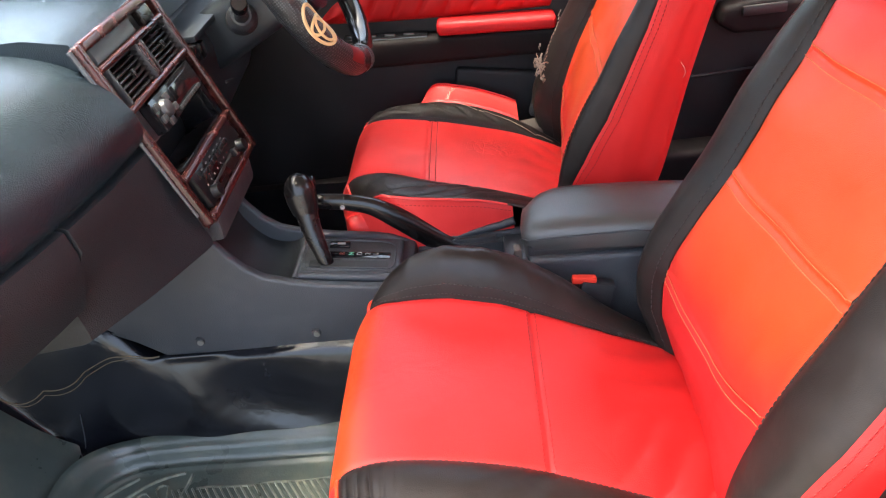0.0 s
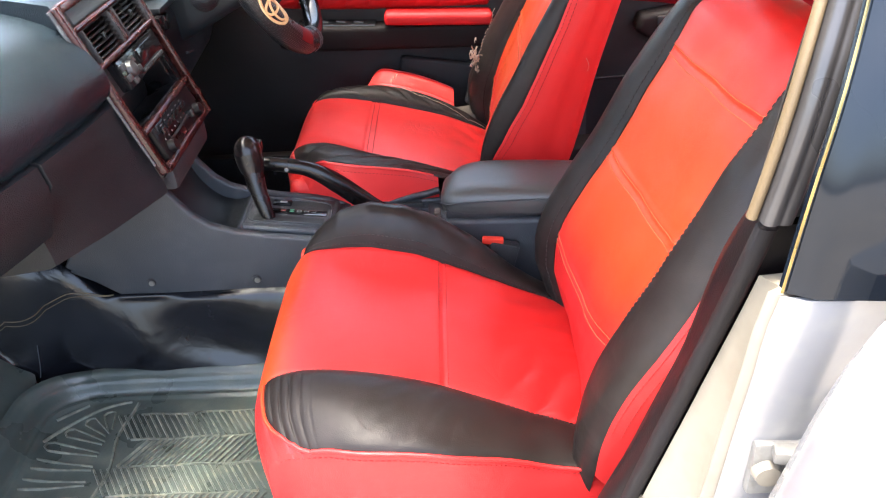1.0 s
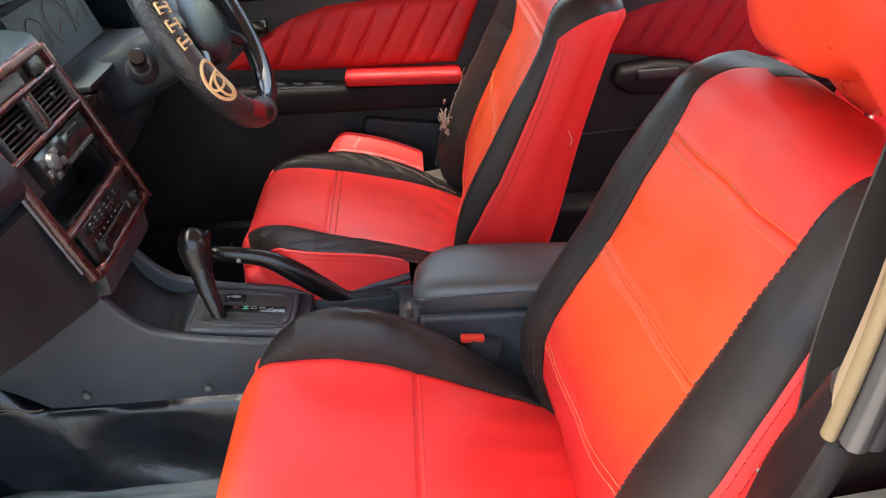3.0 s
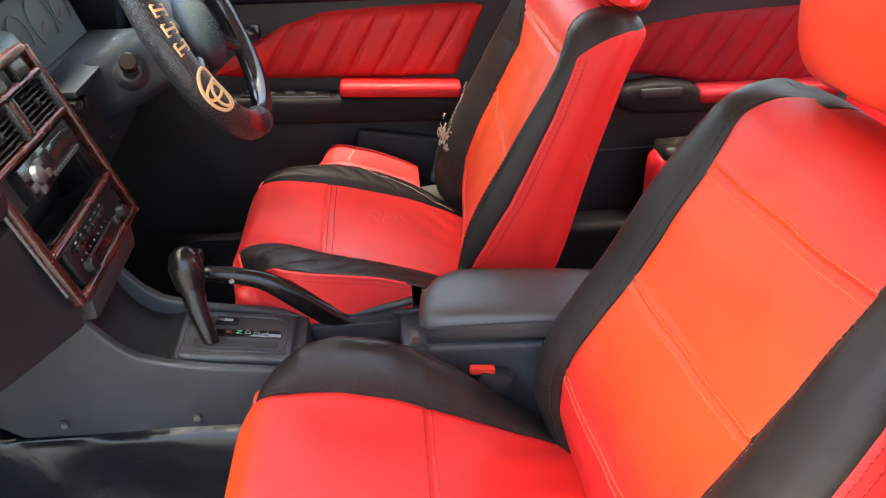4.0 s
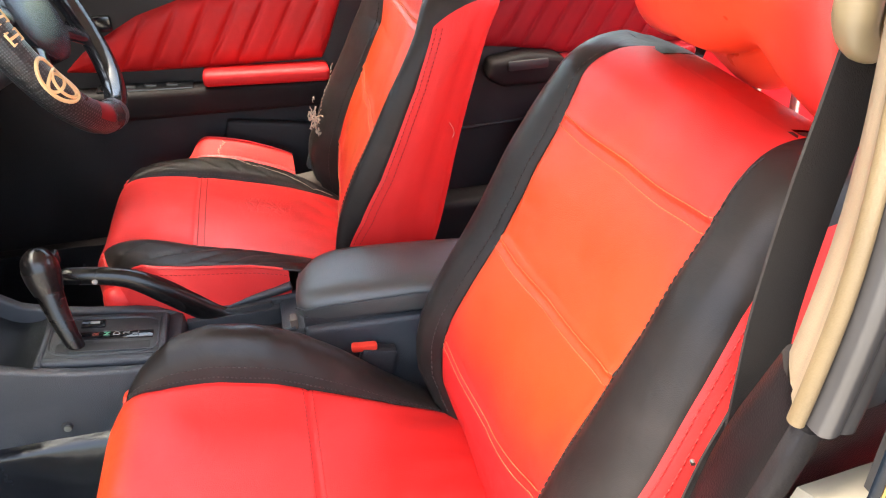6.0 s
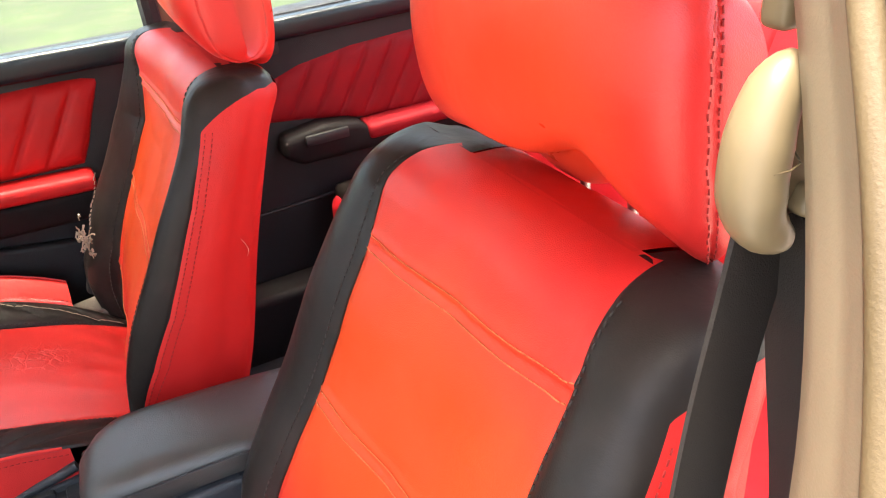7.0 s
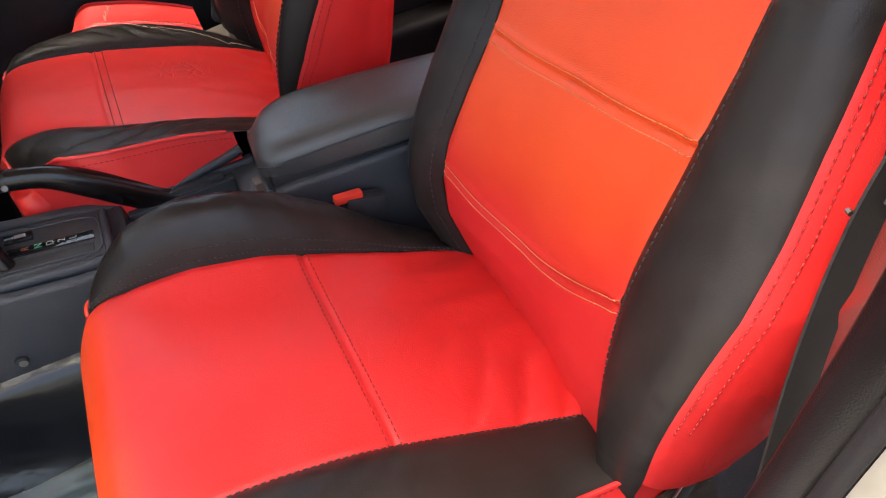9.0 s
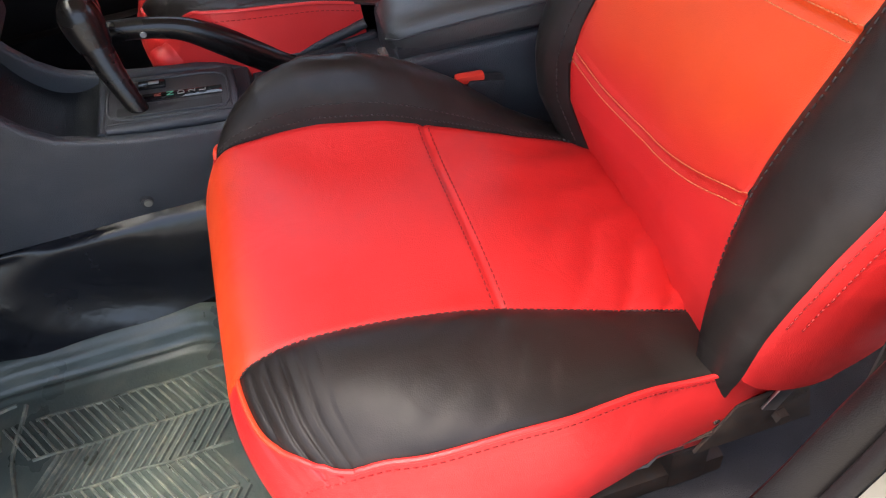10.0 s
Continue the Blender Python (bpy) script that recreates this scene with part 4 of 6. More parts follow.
            verts.extend([(*(p + s_), z - 0.002), (*(p - s_), z - 0.002), (*(p - s_ * 0.5), z + h), (*(p + s_ * 0.5), z + h)])
        faces.extend(tuple(o + k for k in f) for f in ((0, 1, 2, 3), (7, 6, 5, 4), (1, 5, 6, 2), (2, 6, 7, 3), (3, 7, 4, 0)))

    # half oval of petals at the dashboard end, herringbone over the rest
    fx0, fy0 = -0.622, -0.365

    def run(pts, w=0.004, h=0.0045):
        for a, b in zip(pts, pts[1:]):
            rib(a, b, w, h)

    for ra, rb, w in ((0.163, 0.205, 0.006), (0.190, 0.232, 0.004)):
        run([(fx0 - ra * math.sin(a), fy0 + rb * math.cos(a)) for a in np.linspace(0.05, math.pi - 0.05, 40)], w)
    run([(fx0 + 0.006 * math.sin(k * 0.7), fy0 - 0.20 + 0.02 * k) for k in range(21)], 0.007)
    for k in range(11):
        a = radians(14 + k * 15.2)
        root = np.array((fx0 - 0.028, fy0 + 0.135 * math.cos(a)))
        tip_ = np.array((fx0 - 0.146 * math.sin(a) - 0.01, fy0 + 0.185 * math.cos(a)))
        ax = (tip_ - root) / np.linalg.norm(tip_ - root)
        sd = np.array((-ax[1], ax[0]))
        L = np.linalg.norm(tip_ - root)
        run([tuple(root + ax * L * q + sd * wq) for q, wq in ((0, 0.004), (0.5, 0.008), (0.9, 0.011), (1.0, 0.005), (1.0, -0.005), (0.9, -0.011), (0.5, -0.008), (0, -0.004))], 0.0035, 0.004)
    rng = random.Random(3)
    for yc, sgn in ((-0.165, 1), (-0.229, -1), (-0.297, 1), (-0.365, -1), (-0.433, 1), (-0.501, -1), (-0.565, 1)):
        for k in range(30):
            x0 = -0.605 + 0.0125 * k
            rib((x0, yc - 0.031), (x0 + sgn * 0.040, yc + 0.031), 0.0045 + rng.uniform(-0.0008, 0.0008), 0.0045)
    for yc in (-0.197, -0.263, -0.331, -0.399, -0.467, -0.533):
        run([(-0.60 + 0.03 * k, yc + 0.002 * math.sin(1.7 * k)) for k in range(13)], 0.005, 0.0035)
    for k in range(7):
        run([(-0.625 + 0.026 * k + 0.011 * math.cos(a), -0.142 + 0.011 * math.sin(a)) for a in np.linspace(0, math.pi, 8)], 0.004)
    tagged(mesh_part("ribs", verts, faces, M["mat_worn"], m, "scuffed raised rubber ribs", 30), kind="stuff")


footwell()


# ---- centre console ----
def text_part(name, body, m4, size, mat_, parent):
    cu = bpy.data.curves.new(name, "FONT")
    cu.body, cu.size, cu.extrude = body, size, 0.0003
    cu.align_x, cu.align_y = "CENTER", "CENTER"
    tmp = bpy.data.objects.new(name, cu)
    scene.collection.objects.link(tmp)
    me = bpy.data.meshes.new_from_object(tmp.evaluated_get(bpy.context.evaluated_depsgraph_get()))
    bpy.data.objects.remove(tmp)
    me.transform(m4)
    me.materials.clear()
    me.materials.append(mat_)
    ob = new(name, me)
    ob.parent = parent
    return ob


def console():
    c = thing("centre_console", "dark grey plastic centre console between the seats", "console")
    Y0, Y1 = -0.068, 0.112
    part("body", slab([(-0.72, 0.49), (-0.63, 0.437), (-0.28, 0.428), (0.30, 0.42), (0.30, 0.50), (-0.018, 0.515), (-0.020, 0.474), (-0.172, 0.474), (-0.178, 0.522), (-0.30, 0.528), (-0.40, 0.532), (-0.58, 0.532)], "y", Y0 + 0.006, Y1 - 0.006, 0.006), M["console"], c)
    wall = [(-0.72, 0.505), (-0.63, 0.435), (-0.28, 0.425), (0.02, 0.42), (0.02, 0.56), (-0.03, 0.552), (-0.10, 0.538), (-0.18, 0.534), (-0.249, 0.541), (-0.32, 0.552), (-0.375, 0.564), (-0.42, 0.580), (-0.447, 0.602), (-0.468, 0.63), (-0.494, 0.672), (-0.53, 0.72), (-0.62, 0.66)]
    part("side_panel", slab(wall, "y", Y0, Y0 + 0.018, 0.006, 3), M["console"], c)
    part("side_panel", slab([(x, min(z, 0.522 if x > -0.2 else 9)) for x, z in wall], "y", Y1 - 0.018, Y1, 0.006, 3), M["console"], c)
    for x, z in ((-0.355, 0.457), (-0.561, 0.462)):
        scr = part("screw", rod([(x, Y0 - 0.004, z), (x, Y0 + 0.004, z)], [0.008, 0.010], 16), M["plastic"], c, "recessed screw in the side panel")
        part("screw_head", rod([(x + 0.002, Y0 - 0.007, z), (x + 0.002, Y0 - 0.002, z)], 0.0055, 12), M["steel"], scr)
    # open pocket under the radio stack
    part("pocket", slab([(-0.55, 0.528), (-0.40, 0.528), (-0.415, 0.545), (-0.46, 0.60), (-0.49, 0.66), (-0.55, 0.70)], "y", Y0 + 0.018, Y0 + 0.022, 0.001), M["hole"], c)
    part("pocket_floor", box((0.15, 0.14, 0.012), (-0.47, 0.022, 0.540), 0.004), M["console"], c)
    part("pocket_back", box((0.012, 0.14, 0.17), (-0.525, 0.022, 0.62), 0.004), M["hole"], c)
    bowl = list(map(tuple, spline([(-0.505, 0.70), (-0.492, 0.64), (-0.470, 0.59), (-0.440, 0.558), (-0.410, 0.548), (-0.385, 0.552), (-0.372, 0.560)], 24)))
    part("pocket_bowl", slab(bowl + [(-0.372, 0.545), (-0.41, 0.530), (-0.52, 0.540), (-0.53, 0.70)], "y", Y0 + 0.016, Y1 - 0.016, 0), M["dash_low"], c, "", 60)
    part("pocket_lip", rod([(-0.372, Y0 + 0.016, 0.560), (-0.370, 0.02, 0.562), (-0.372, Y1 - 0.016, 0.561)], 0.006, 10), M["console"], c)
    # gear gate, sloping down to the rear
    slope = radians(8)
    tilt = Matrix.Rotation(slope, 4, "Y")

    def on_gate(size, x, y, up, bevel, seg=2):
        return box(size, (x, y, 0.5490 - (x + 0.285) * math.tan(slope) + up), bevel, tilt, seg)

    g = part("gate_bezel", on_gate((0.178, 0.124, 0.016), -0.285, 0.016, -0.004, 0.007, 3), M["console"], c, "dark grey gear selector bezel")
    part("gate_plate", on_gate((0.160, 0.098, 0.004), -0.285, 0.014, 0.004, 0.0018), M["plastic"], g)
    part("gate_rim", rod([(-0.285 + 0.078 * math.copysign(abs(math.cos(a)) ** 0.4, math.cos(a)), 0.014 + 0.047 * math.copysign(abs(math.sin(a)) ** 0.4, math.sin(a)), 0.5555 - 0.078 * math.copysign(abs(math.cos(a)) ** 0.4, math.cos(a)) * math.tan(slope)) for a in np.linspace(0, 2 * math.pi, 49)], 0.0016, 6), M["console"], g)
    part("gate_slot", on_gate((0.135, 0.020, 0.004), -0.285, -0.014, 0.0055, 0.002), M["hole"], g)
    part("slot_edge", on_gate((0.120, 0.0025, 0.004), -0.272, -0.0265, 0.0065, 0.001), M["console"], g)
    part("scale_strip", on_gate((0.118, 0.019, 0.004), -0.274, 0.014, 0.0056, 0.0015), M["gloss_black"], g)
    for x, ch, mm in ((-0.322, "P", "label_white"), (-0.298, "R", "label_red"), (-0.282, "N", "label_green"), (-0.268, "D", "label_white"), (-0.254, "2", "label_white"), (-0.240, "L", "label_white")):
        text_part("letter", ch, Matrix.Translation((x, 0.014, 0.5588 - (x + 0.285) * math.tan(slope))) @ tilt @ Matrix.Rotation(radians(90), 4, "Z"), 0.0135, M[mm], g)
    part("overdrive_button", on_gate((0.036, 0.018, 0.008), -0.306, 0.045, 0.006, 0.002), M["gloss_black"], g)
    part("button_mark", on_gate((0.014, 0.006, 0.002), -0.303, 0.045, 0.0102, 0.0005), M["label_white"], g)
    # tray and its rim
    part("tray", box((0.155, 0.125, 0.006), (-0.098, 0.022, 0.476), 0.002), M["hole"], c)
    part("tray_side", box((0.158, 0.026, 0.040), (-0.096, 0.092, 0.490), 0.004), M["console"], c)
    part("tray_rim", rod([(-0.185, -0.045, 0.540), (-0.10, -0.047, 0.542), (-0.02, -0.052, 0.552), (0.006, -0.052, 0.560)], 0.0055, 8), M["console"], c)
    part("tray_rim", rod([(-0.185, 0.098, 0.536), (-0.10, 0.099, 0.519), (-0.02, 0.099, 0.533), (0.006, 0.099, 0.540)], 0.0075, 12), M["console"], c)
    part("tray_peg", box((0.005, 0.012, 0.02), (-0.085, -0.045, 0.530), 0.001), M["steel"], c)

    b = thing("armrest_box", "black leatherette armrest lid on a console box", "armrest")
    part("box_body", slab([(0.012, 0.21), (0.33, 0.21), (0.33, 0.560), (0.02, 0.568)], "y", -0.078, 0.096, 0.010, 3), M["console"], b)
    part("lid_edge", slab([(0.020, 0.566), (0.33, 0.560), (0.33, 0.578), (0.020, 0.584)], "y", -0.066, 0.070, 0.005, 2), M["plastic"], b)
    lid = bmesh.new()
    prof = spline([(0.018, 0.576), (0.014, 0.594), (0.020, 0.605), (0.038, 0.616), (0.09, 0.622), (0.20, 0.622), (0.31, 0.616), (0.335, 0.610), (0.335, 0.58)], 40)
    ysec = [(-0.070, 0), (-0.072, 0.5), (-0.067, 0.78), (-0.054, 0.95), (-0.03, 1.0), (0.02, 1.01), (0.052, 0.98), (0.068, 0.88), (0.076, 0.6), (0.076, 0)]
    rings = []
    for px, pz in prof:
        rings.append([lid.verts.new((px + (0.022 * max(0.0, (-0.045 - y) / 0.027) ** 2 + 0.042 * max(0.0, (y - 0.01) / 0.066) ** 2) * (1 - smooth01(0.0, 0.12, px)), y, 0.576 + (pz - 0.576) * h)) for y, h in ysec])
    for a, r in zip(rings, rings[1:]):
        for i in range(len(ysec) - 1):
            lid.faces.new((a[i], a[i + 1], r[i + 1], r[i]))
    bmesh.ops.holes_fill(lid, edges=[e for e in lid.edges if e.is_boundary])
    # the worn hinge lets the lid sit askew
    skew = Matrix.Translation((0.10, 0, 0)) @ Matrix.Rotation(radians(-5), 4, "Z") @ Matrix.Translation((-0.10, 0, 0))
    bmesh.ops.transform(lid, matrix=skew, verts=lid.verts)
    part("lid", lid, M["lid"], b, "black leatherette padded lid", 60)
    welt = rod([(0.33, -0.0725, 0.606), (0.20, -0.0730, 0.607), (0.06, -0.0725, 0.600), (0.03, -0.070, 0.595), (0.015, -0.055, 0.592)], 0.0015, 6)
    bmesh.ops.transform(welt, matrix=skew, verts=welt.verts)
    part("lid_welt", welt, M["plastic"], b)
    part("hinge_clip", box((0.012, 0.02, 0.03), (0.004, -0.045, 0.560), 0.003), M["foam"], b, "broken cream plastic clip")

    k = thing("seat_buckle", "black seat belt buckle with a red release button", "seat buckle")
    part("buckle_body", box((0.055, 0.022, 0.10), (0.115, -0.098, 0.482), 0.006, Matrix.Rotation(radians(14), 4, "Y")), M["plastic"], k)
    part("release_button", box((0.040, 0.014, 0.012), (0.104, -0.099, 0.536), 0.004, Matrix.Rotation(radians(6), 4, "Y")), M["red_plastic"], k, "red release button")

    v = thing("gear_lever", "glossy black automatic gear lever with a rounded knob", "gear lever")
    line = spline([(-0.320, -0.012, 0.546), (-0.330, -0.002, 0.58), (-0.341, 0.014, 0.615), (-0.347, 0.028, 0.645), (-0.350, 0.034, 0.660)], 24)
    part("stem", rod([tuple(q) for q in line], list(np.interp(np.linspace(0, 1, 24), [0, 0.3, 0.6, 1], [0.0125, 0.0140, 0.0172, 0.0212])), 24), M["lever"], v)
    part("boot", box((0.044, 0.034, 0.008), (-0.320, -0.012, 0.556), 0.003, tilt), M["hole"], v)
    line = spline([(-0.346, 0.026, 0.640), (-0.350, 0.035, 0.663), (-0.352, 0.040, 0.683), (-0.352, 0.043, 0.700), (-0.352, 0.044, 0.7085)], 26)
    part("knob", rod([tuple(q) for q in line], list(np.interp(np.linspace(0, 1, 26), [0, 0.15, 0.35, 0.55, 0.7, 0.82, 0.92, 0.97, 1], [0.0212, 0.0238, 0.0262, 0.0268, 0.0252, 0.0215, 0.0150, 0.0100, 0.004])), 28), M["lever"], v, "", 70)
    part("lock_button", box((0.012, 0.016, 0.022), (-0.333, 0.056, 0.682), 0.004, None, 3), M["lever"], v)

    h = thing("hand_brake", "black hand brake lever beside the driver seat", "hand brake")
    line = spline([(-0.345, 0.096, 0.624), (-0.29, 0.097, 0.615), (-0.245, 0.098, 0.600), (-0.20, 0.099, 0.568), (-0.16, 0.100, 0.535), (-0.12, 0.100, 0.505), (-0.08, 0.100, 0.49)], 40)
    part("lever", rod([tuple(q) for q in line], list(np.interp(np.linspace(0, 1, 40), [0, 0.02, 0.3, 0.5, 0.7, 1], [0.0095, 0.0125, 0.0138, 0.0175, 0.0195, 0.020])), 20, True, 1.15), M["lever"], h)
    part("release_button", rod([(-0.362, 0.096, 0.627), (-0.358, 0.096, 0.6263), (-0.343, 0.096, 0.6235)], [0.004, 0.0065, 0.0065], 14), M["plastic"], h)
    part("stud", rod([(-0.296, 0.082, 0.613), (-0.296, 0.087, 0.613)], [0.004, 0.0055], 12), M["label_white"], h)
    part("base_plate", box((0.12, 0.03, 0.05), (-0.09, 0.10, 0.495), 0.006), M["plastic"], h)

    fold = bmesh.new()
    bmesh.ops.create_uvsphere(fold, u_segments=32, v_segments=18, radius=1)
    for q in fold.verts:
        n_ = 1 + 0.10 * noise.noise(q.co * 2.2) + 0.04 * math.sin(9 * q.co.x + 5 * q.co.z)
        q.co = Vector((-0.258 + 0.056 * n_ * q.co.x, 0.152 + 0.024 * n_ * q.co.y, 0.520 - 0.12 * 0.056 * q.co.x + 0.040 * n_ * math.copysign(abs(q.co.z) ** 0.9, q.co.z)))
    bmesh.ops.translate(fold, vec=(0.055, -SEAT_Y - 0.005, 0), verts=fold.verts)
    part("cover_fold", fold, M["red_worn"], driver_seat, "bunched red cover at the seat's front corner", 180)


console()


# ---- dashboard ----
ST = Matrix(((0, -0.339, 0.941, -0.452), (1, 0, 0, 0.020), (0, 0.941, 0.339, 0.723), (0, 0, 0, 1)))


def on_stack(bm):
    bmesh.ops.transform(bm, matrix=ST, verts=bm.verts)
    return bm


def face_x(y):
    return float(np.interp(y, [-0.75, -0.55, -0.41, -0.33, -0.22, -0.12, 0.2, 0.8], [-0.68, -0.645, -0.60, -0.562, -0.520, -0.497, -0.52, -0.56]))


def loft_y(profile, ys, shift=face_x, rise=None):
    """A profile (x, z) carried across the car, its x following the face of the dashboard; rise(y, z) lifts it."""
    bm = bmesh.new()
    rings = [[bm.verts.new((shift(y) + px, y, pz + (rise(y, pz) if rise else 0.0))) for px, pz in profile] for y in ys]
    k = len(profile)
    for a, b in zip(rings, rings[1:]):
        for i in range(k):
            bm.faces.new((a[i], a[(i + 1) % k], b[(i + 1) % k], b[i]))
    bm.faces.new(rings[0])
    bm.faces.new(rings[-1])
    return bm


def dashboard():
    d = thing("dashboard", "black vinyl dashboard with a lacquered wood centre stack", "dashboard")
    pad = list(map(tuple, spline([(-0.62, 0.90), (-0.60, 1.00), (-0.35, 1.022), (-0.17, 1.012), (-0.085, 0.99), (-0.035, 0.955), (-0.008, 0.915), (0.0, 0.880), (-0.004, 0.848), (-0.012, 0.842)], 50))) + [(-0.10, 0.842)]
    def groove(y, z):
        """The joint between pad and glove box climbs towards the stack."""
        high = float(np.interp(y, [-0.73, -0.40, -0.25, -0.11], [-0.030, -0.014, 0.004, 0.020])) * (1 - smooth01(0.85, 0.95, z))
        low_ = float(np.interp(y, [-0.30, -0.112], [-0.030, -0.008]))
        return high + (low_ - high) * smooth01(-0.80, -0.70, -z) * (y > -0.302)

    part("top_pad", loft_y(pad, list(np.linspace(-0.735, -0.128, 26)), rise=groove), M["dash"], d, "black grained vinyl dash pad", 50)
    glove = [(-0.012, 0.838), (-0.004, 0.834), (0.002, 0.80), (0.022, 0.74), (0.036, 0.70), (0.036, 0.688), (0.024, 0.682), (-0.06, 0.672), (-0.12, 0.74), (-0.12, 0.838)]
    gb = loft_y(glove, list(np.linspace(-0.300, -0.112, 14)), rise=groove)
    for v in gb.verts:
        v.co.x -= 0.075 * (-0.112 - v.co.y) / 0.188 * smooth01(-0.80, -0.70, -v.co.z)
    part("glove_box", gb, M["dash_low"], d, "closed black glove box door", 40)
    low = [(-0.014, 0.838), (-0.006, 0.834), (0.000, 0.80), (-0.004, 0.77), (-0.02, 0.72), (-0.06, 0.695), (-0.12, 0.69), (-0.16, 0.74), (-0.16, 0.838)]
    part("end_panel", loft_y(low, list(np.linspace(-0.735, -0.305, 12)), rise=groove), M["dash_low"], d, "", 40)
    part("mid_pad", loft_y([(-0.60, 0.90), (-0.60, 1.0), (-0.35, 1.026), (-0.12, 1.024), (-0.06, 1.012), (-0.05, 0.995), (-0.09, 0.90)], list(np.linspace(-0.126, 0.20, 12))), M["dash"], d, "", 50)
    # driver side
    hood = list(map(tuple, spline([(-0.60, 1.0), (-0.35, 1.05), (-0.16, 1.085), (-0.06, 1.090), (-0.02, 1.080), (-0.03, 1.068), (-0.08, 1.06), (-0.20, 1.04)], 30))) + [(-0.5, 0.95)]
    part("cluster_hood", loft_y(hood, list(np.linspace(0.205, 0.60, 14)), lambda y: -0.53), M["dash"], d, "", 50)
    part("side_pad", loft_y([(-0.60, 0.90), (-0.60, 1.0), (-0.3, 1.03), (-0.06, 1.02), (0.0, 0.98), (-0.01, 0.84), (-0.10, 0.84)], list(np.linspace(0.602, 0.735, 6))), M["dash"], d, "", 50)
    lowd = list(map(tuple, spline([(-0.08, 0.92), (-0.02, 0.90), (0.0, 0.86), (-0.005, 0.78), (-0.03, 0.70), (-0.06, 0.665), (-0.10, 0.655)], 20))) + [(-0.20, 0.66), (-0.20, 0.92)]
    part("knee_panel", loft_y(lowd, list(np.linspace(0.178, 0.60, 12))), M["column"], d, "", 50)
    part("knee_panel", loft_y(lowd, list(np.linspace(0.602, 0.735, 6))), M["column"], d, "", 50)
    part("coin_slot", box((0.004, 0.048, 0.005), (-0.517, 0.335, 0.783), 0.001, Matrix.Rotation(radians(-14), 4, "X")), M["silver"], d)
    for k in range(2):
        part("dash_switch", box((0.02, 0.026, 0.03), (-0.520, 0.198 + 0.03 * k, 0.885 - 0.004 * k), 0.004), M["gloss_black"], d)
    tilt = Matrix.Rotation(radians(-18), 4, "Y")
    cl = part("instrument_cluster", box((0.02, 0.33, 0.13), (-0.640, 0.39, 0.975), 0.01, tilt), M["cluster"], d, "instrument cluster and lens, greyed with lens glare")
    part("lens", box((0.003, 0.32, 0.12), (-0.615, 0.39, 0.975), 0.001, tilt), M["cluster"], cl)
    for y, r in ((0.30, 0.034), (0.40, 0.046), (0.49, 0.034)):
        pts = [(-0.612 - 0.32 * r * math.sin(a), y + r * math.cos(a), 0.978 + r * math.sin(a)) for a in np.linspace(radians(-40), radians(220), 30)]
        part("dial", rod(pts, 0.0012, 5), M["console"], cl)
        part("needle", rod([(-0.611, y, 0.978), (-0.611, y - r * 0.6, 0.978 - r * 0.5)], 0.0012, 5), M["label_red"], cl)
    part("binnacle_floor", box((0.13, 0.38, 0.012), (-0.575, 0.39, 0.908), 0.004), M["column"], d)

    # centre stack: bar and recesses
    part("stack_core", on_stack(box((0.254, 0.31, 0.03), (-0.004, 0.142, -0.085), 0.008)), M["plastic"], d)
    for b0, b1 in ((-0.008, 0.077), (0.132, 0.305)):
        part("stack_face", on_stack(box((0.254, b1 - b0, 0.06), (-0.004, (b0 + b1) / 2, -0.042), 0.004)), M["plastic"], d)
    for a in (-0.118, 0.119):
        part("stack_cheek", on_stack(box((0.03, 0.31, 0.06), (a, 0.142, -0.042), 0.004)), M["slot_black"], d)
    W = M["wood"]
    for a, b, w, h in ((-0.142, 0.150, 0.016, 0.305), (0.139, 0.145, 0.014, 0.305), (-0.002, 0.296, 0.266, 0.016), (-0.002, 0.259, 0.266, 0.010), (-0.002, 0.193, 0.266, 0.011), (0.006, 0.225, 0.012, 0.055), (-0.002, 0.071, 0.266, 0.011), (-0.002, 0.000, 0.266, 0.014)):
        part("wood_trim", on_stack(box((w, h, 0.016), (a, b, 0.0), 0.005, None, 3)), W, d, "dark red lacquered wood trim")
    edge_ = rod([(-0.1515, 0.02, -0.004), (-0.1515, 0.30, -0.004)], [0.0025, 0.004], 8)
    part("stack_edge", on_stack(edge_), M["strip_grey"], d, "pale grey edge strip beside the stack")
    for a in (-0.062, 0.070):
        v = part("air_vent", on_stack(box((0.108, 0.052, 0.012), (a, 0.226, -0.010), 0.003)), M["hole"], d, "black louvred air vent")
        for k in range(6):
            part("slat", on_stack(box((0.104, 0.0032, 0.013), (a, 0.205 + 0.0085 * k, -0.002), 0.001, Matrix.Rotation(radians(28), 4, "X"))), M["lever"], v)
        part("vent_knob", on_stack(box((0.010, 0.014, 0.007), (a, 0.226, 0.005), 0.003)), M["lever"], v)
        part("vent_frame", on_stack(box((0.004, 0.056, 0.014), (a - 0.055, 0.226, 0.001), 0.0015)), M["plastic"], v)
        part("vent_frame", on_stack(box((0.004, 0.056, 0.014), (a + 0.055, 0.226, 0.001), 0.0015)), M["plastic"], v)
    part("clock", on_stack(box((0.150, 0.024, 0.008), (-0.046, 0.277, 0.0), 0.003)), M["cluster"], d)
    for a in (0.078,):
        part("stack_switch", on_stack(box((0.040, 0.024, 0.014), (a, 0.277, 0.003), 0.003)), M["lever"], d)
    rad = part("radio", on_stack(box((0.19, 0.05, 0.02), (0.008, 0.160, -0.002), 0.003)), M["gloss_black"], d, "black car radio with a silver knob")
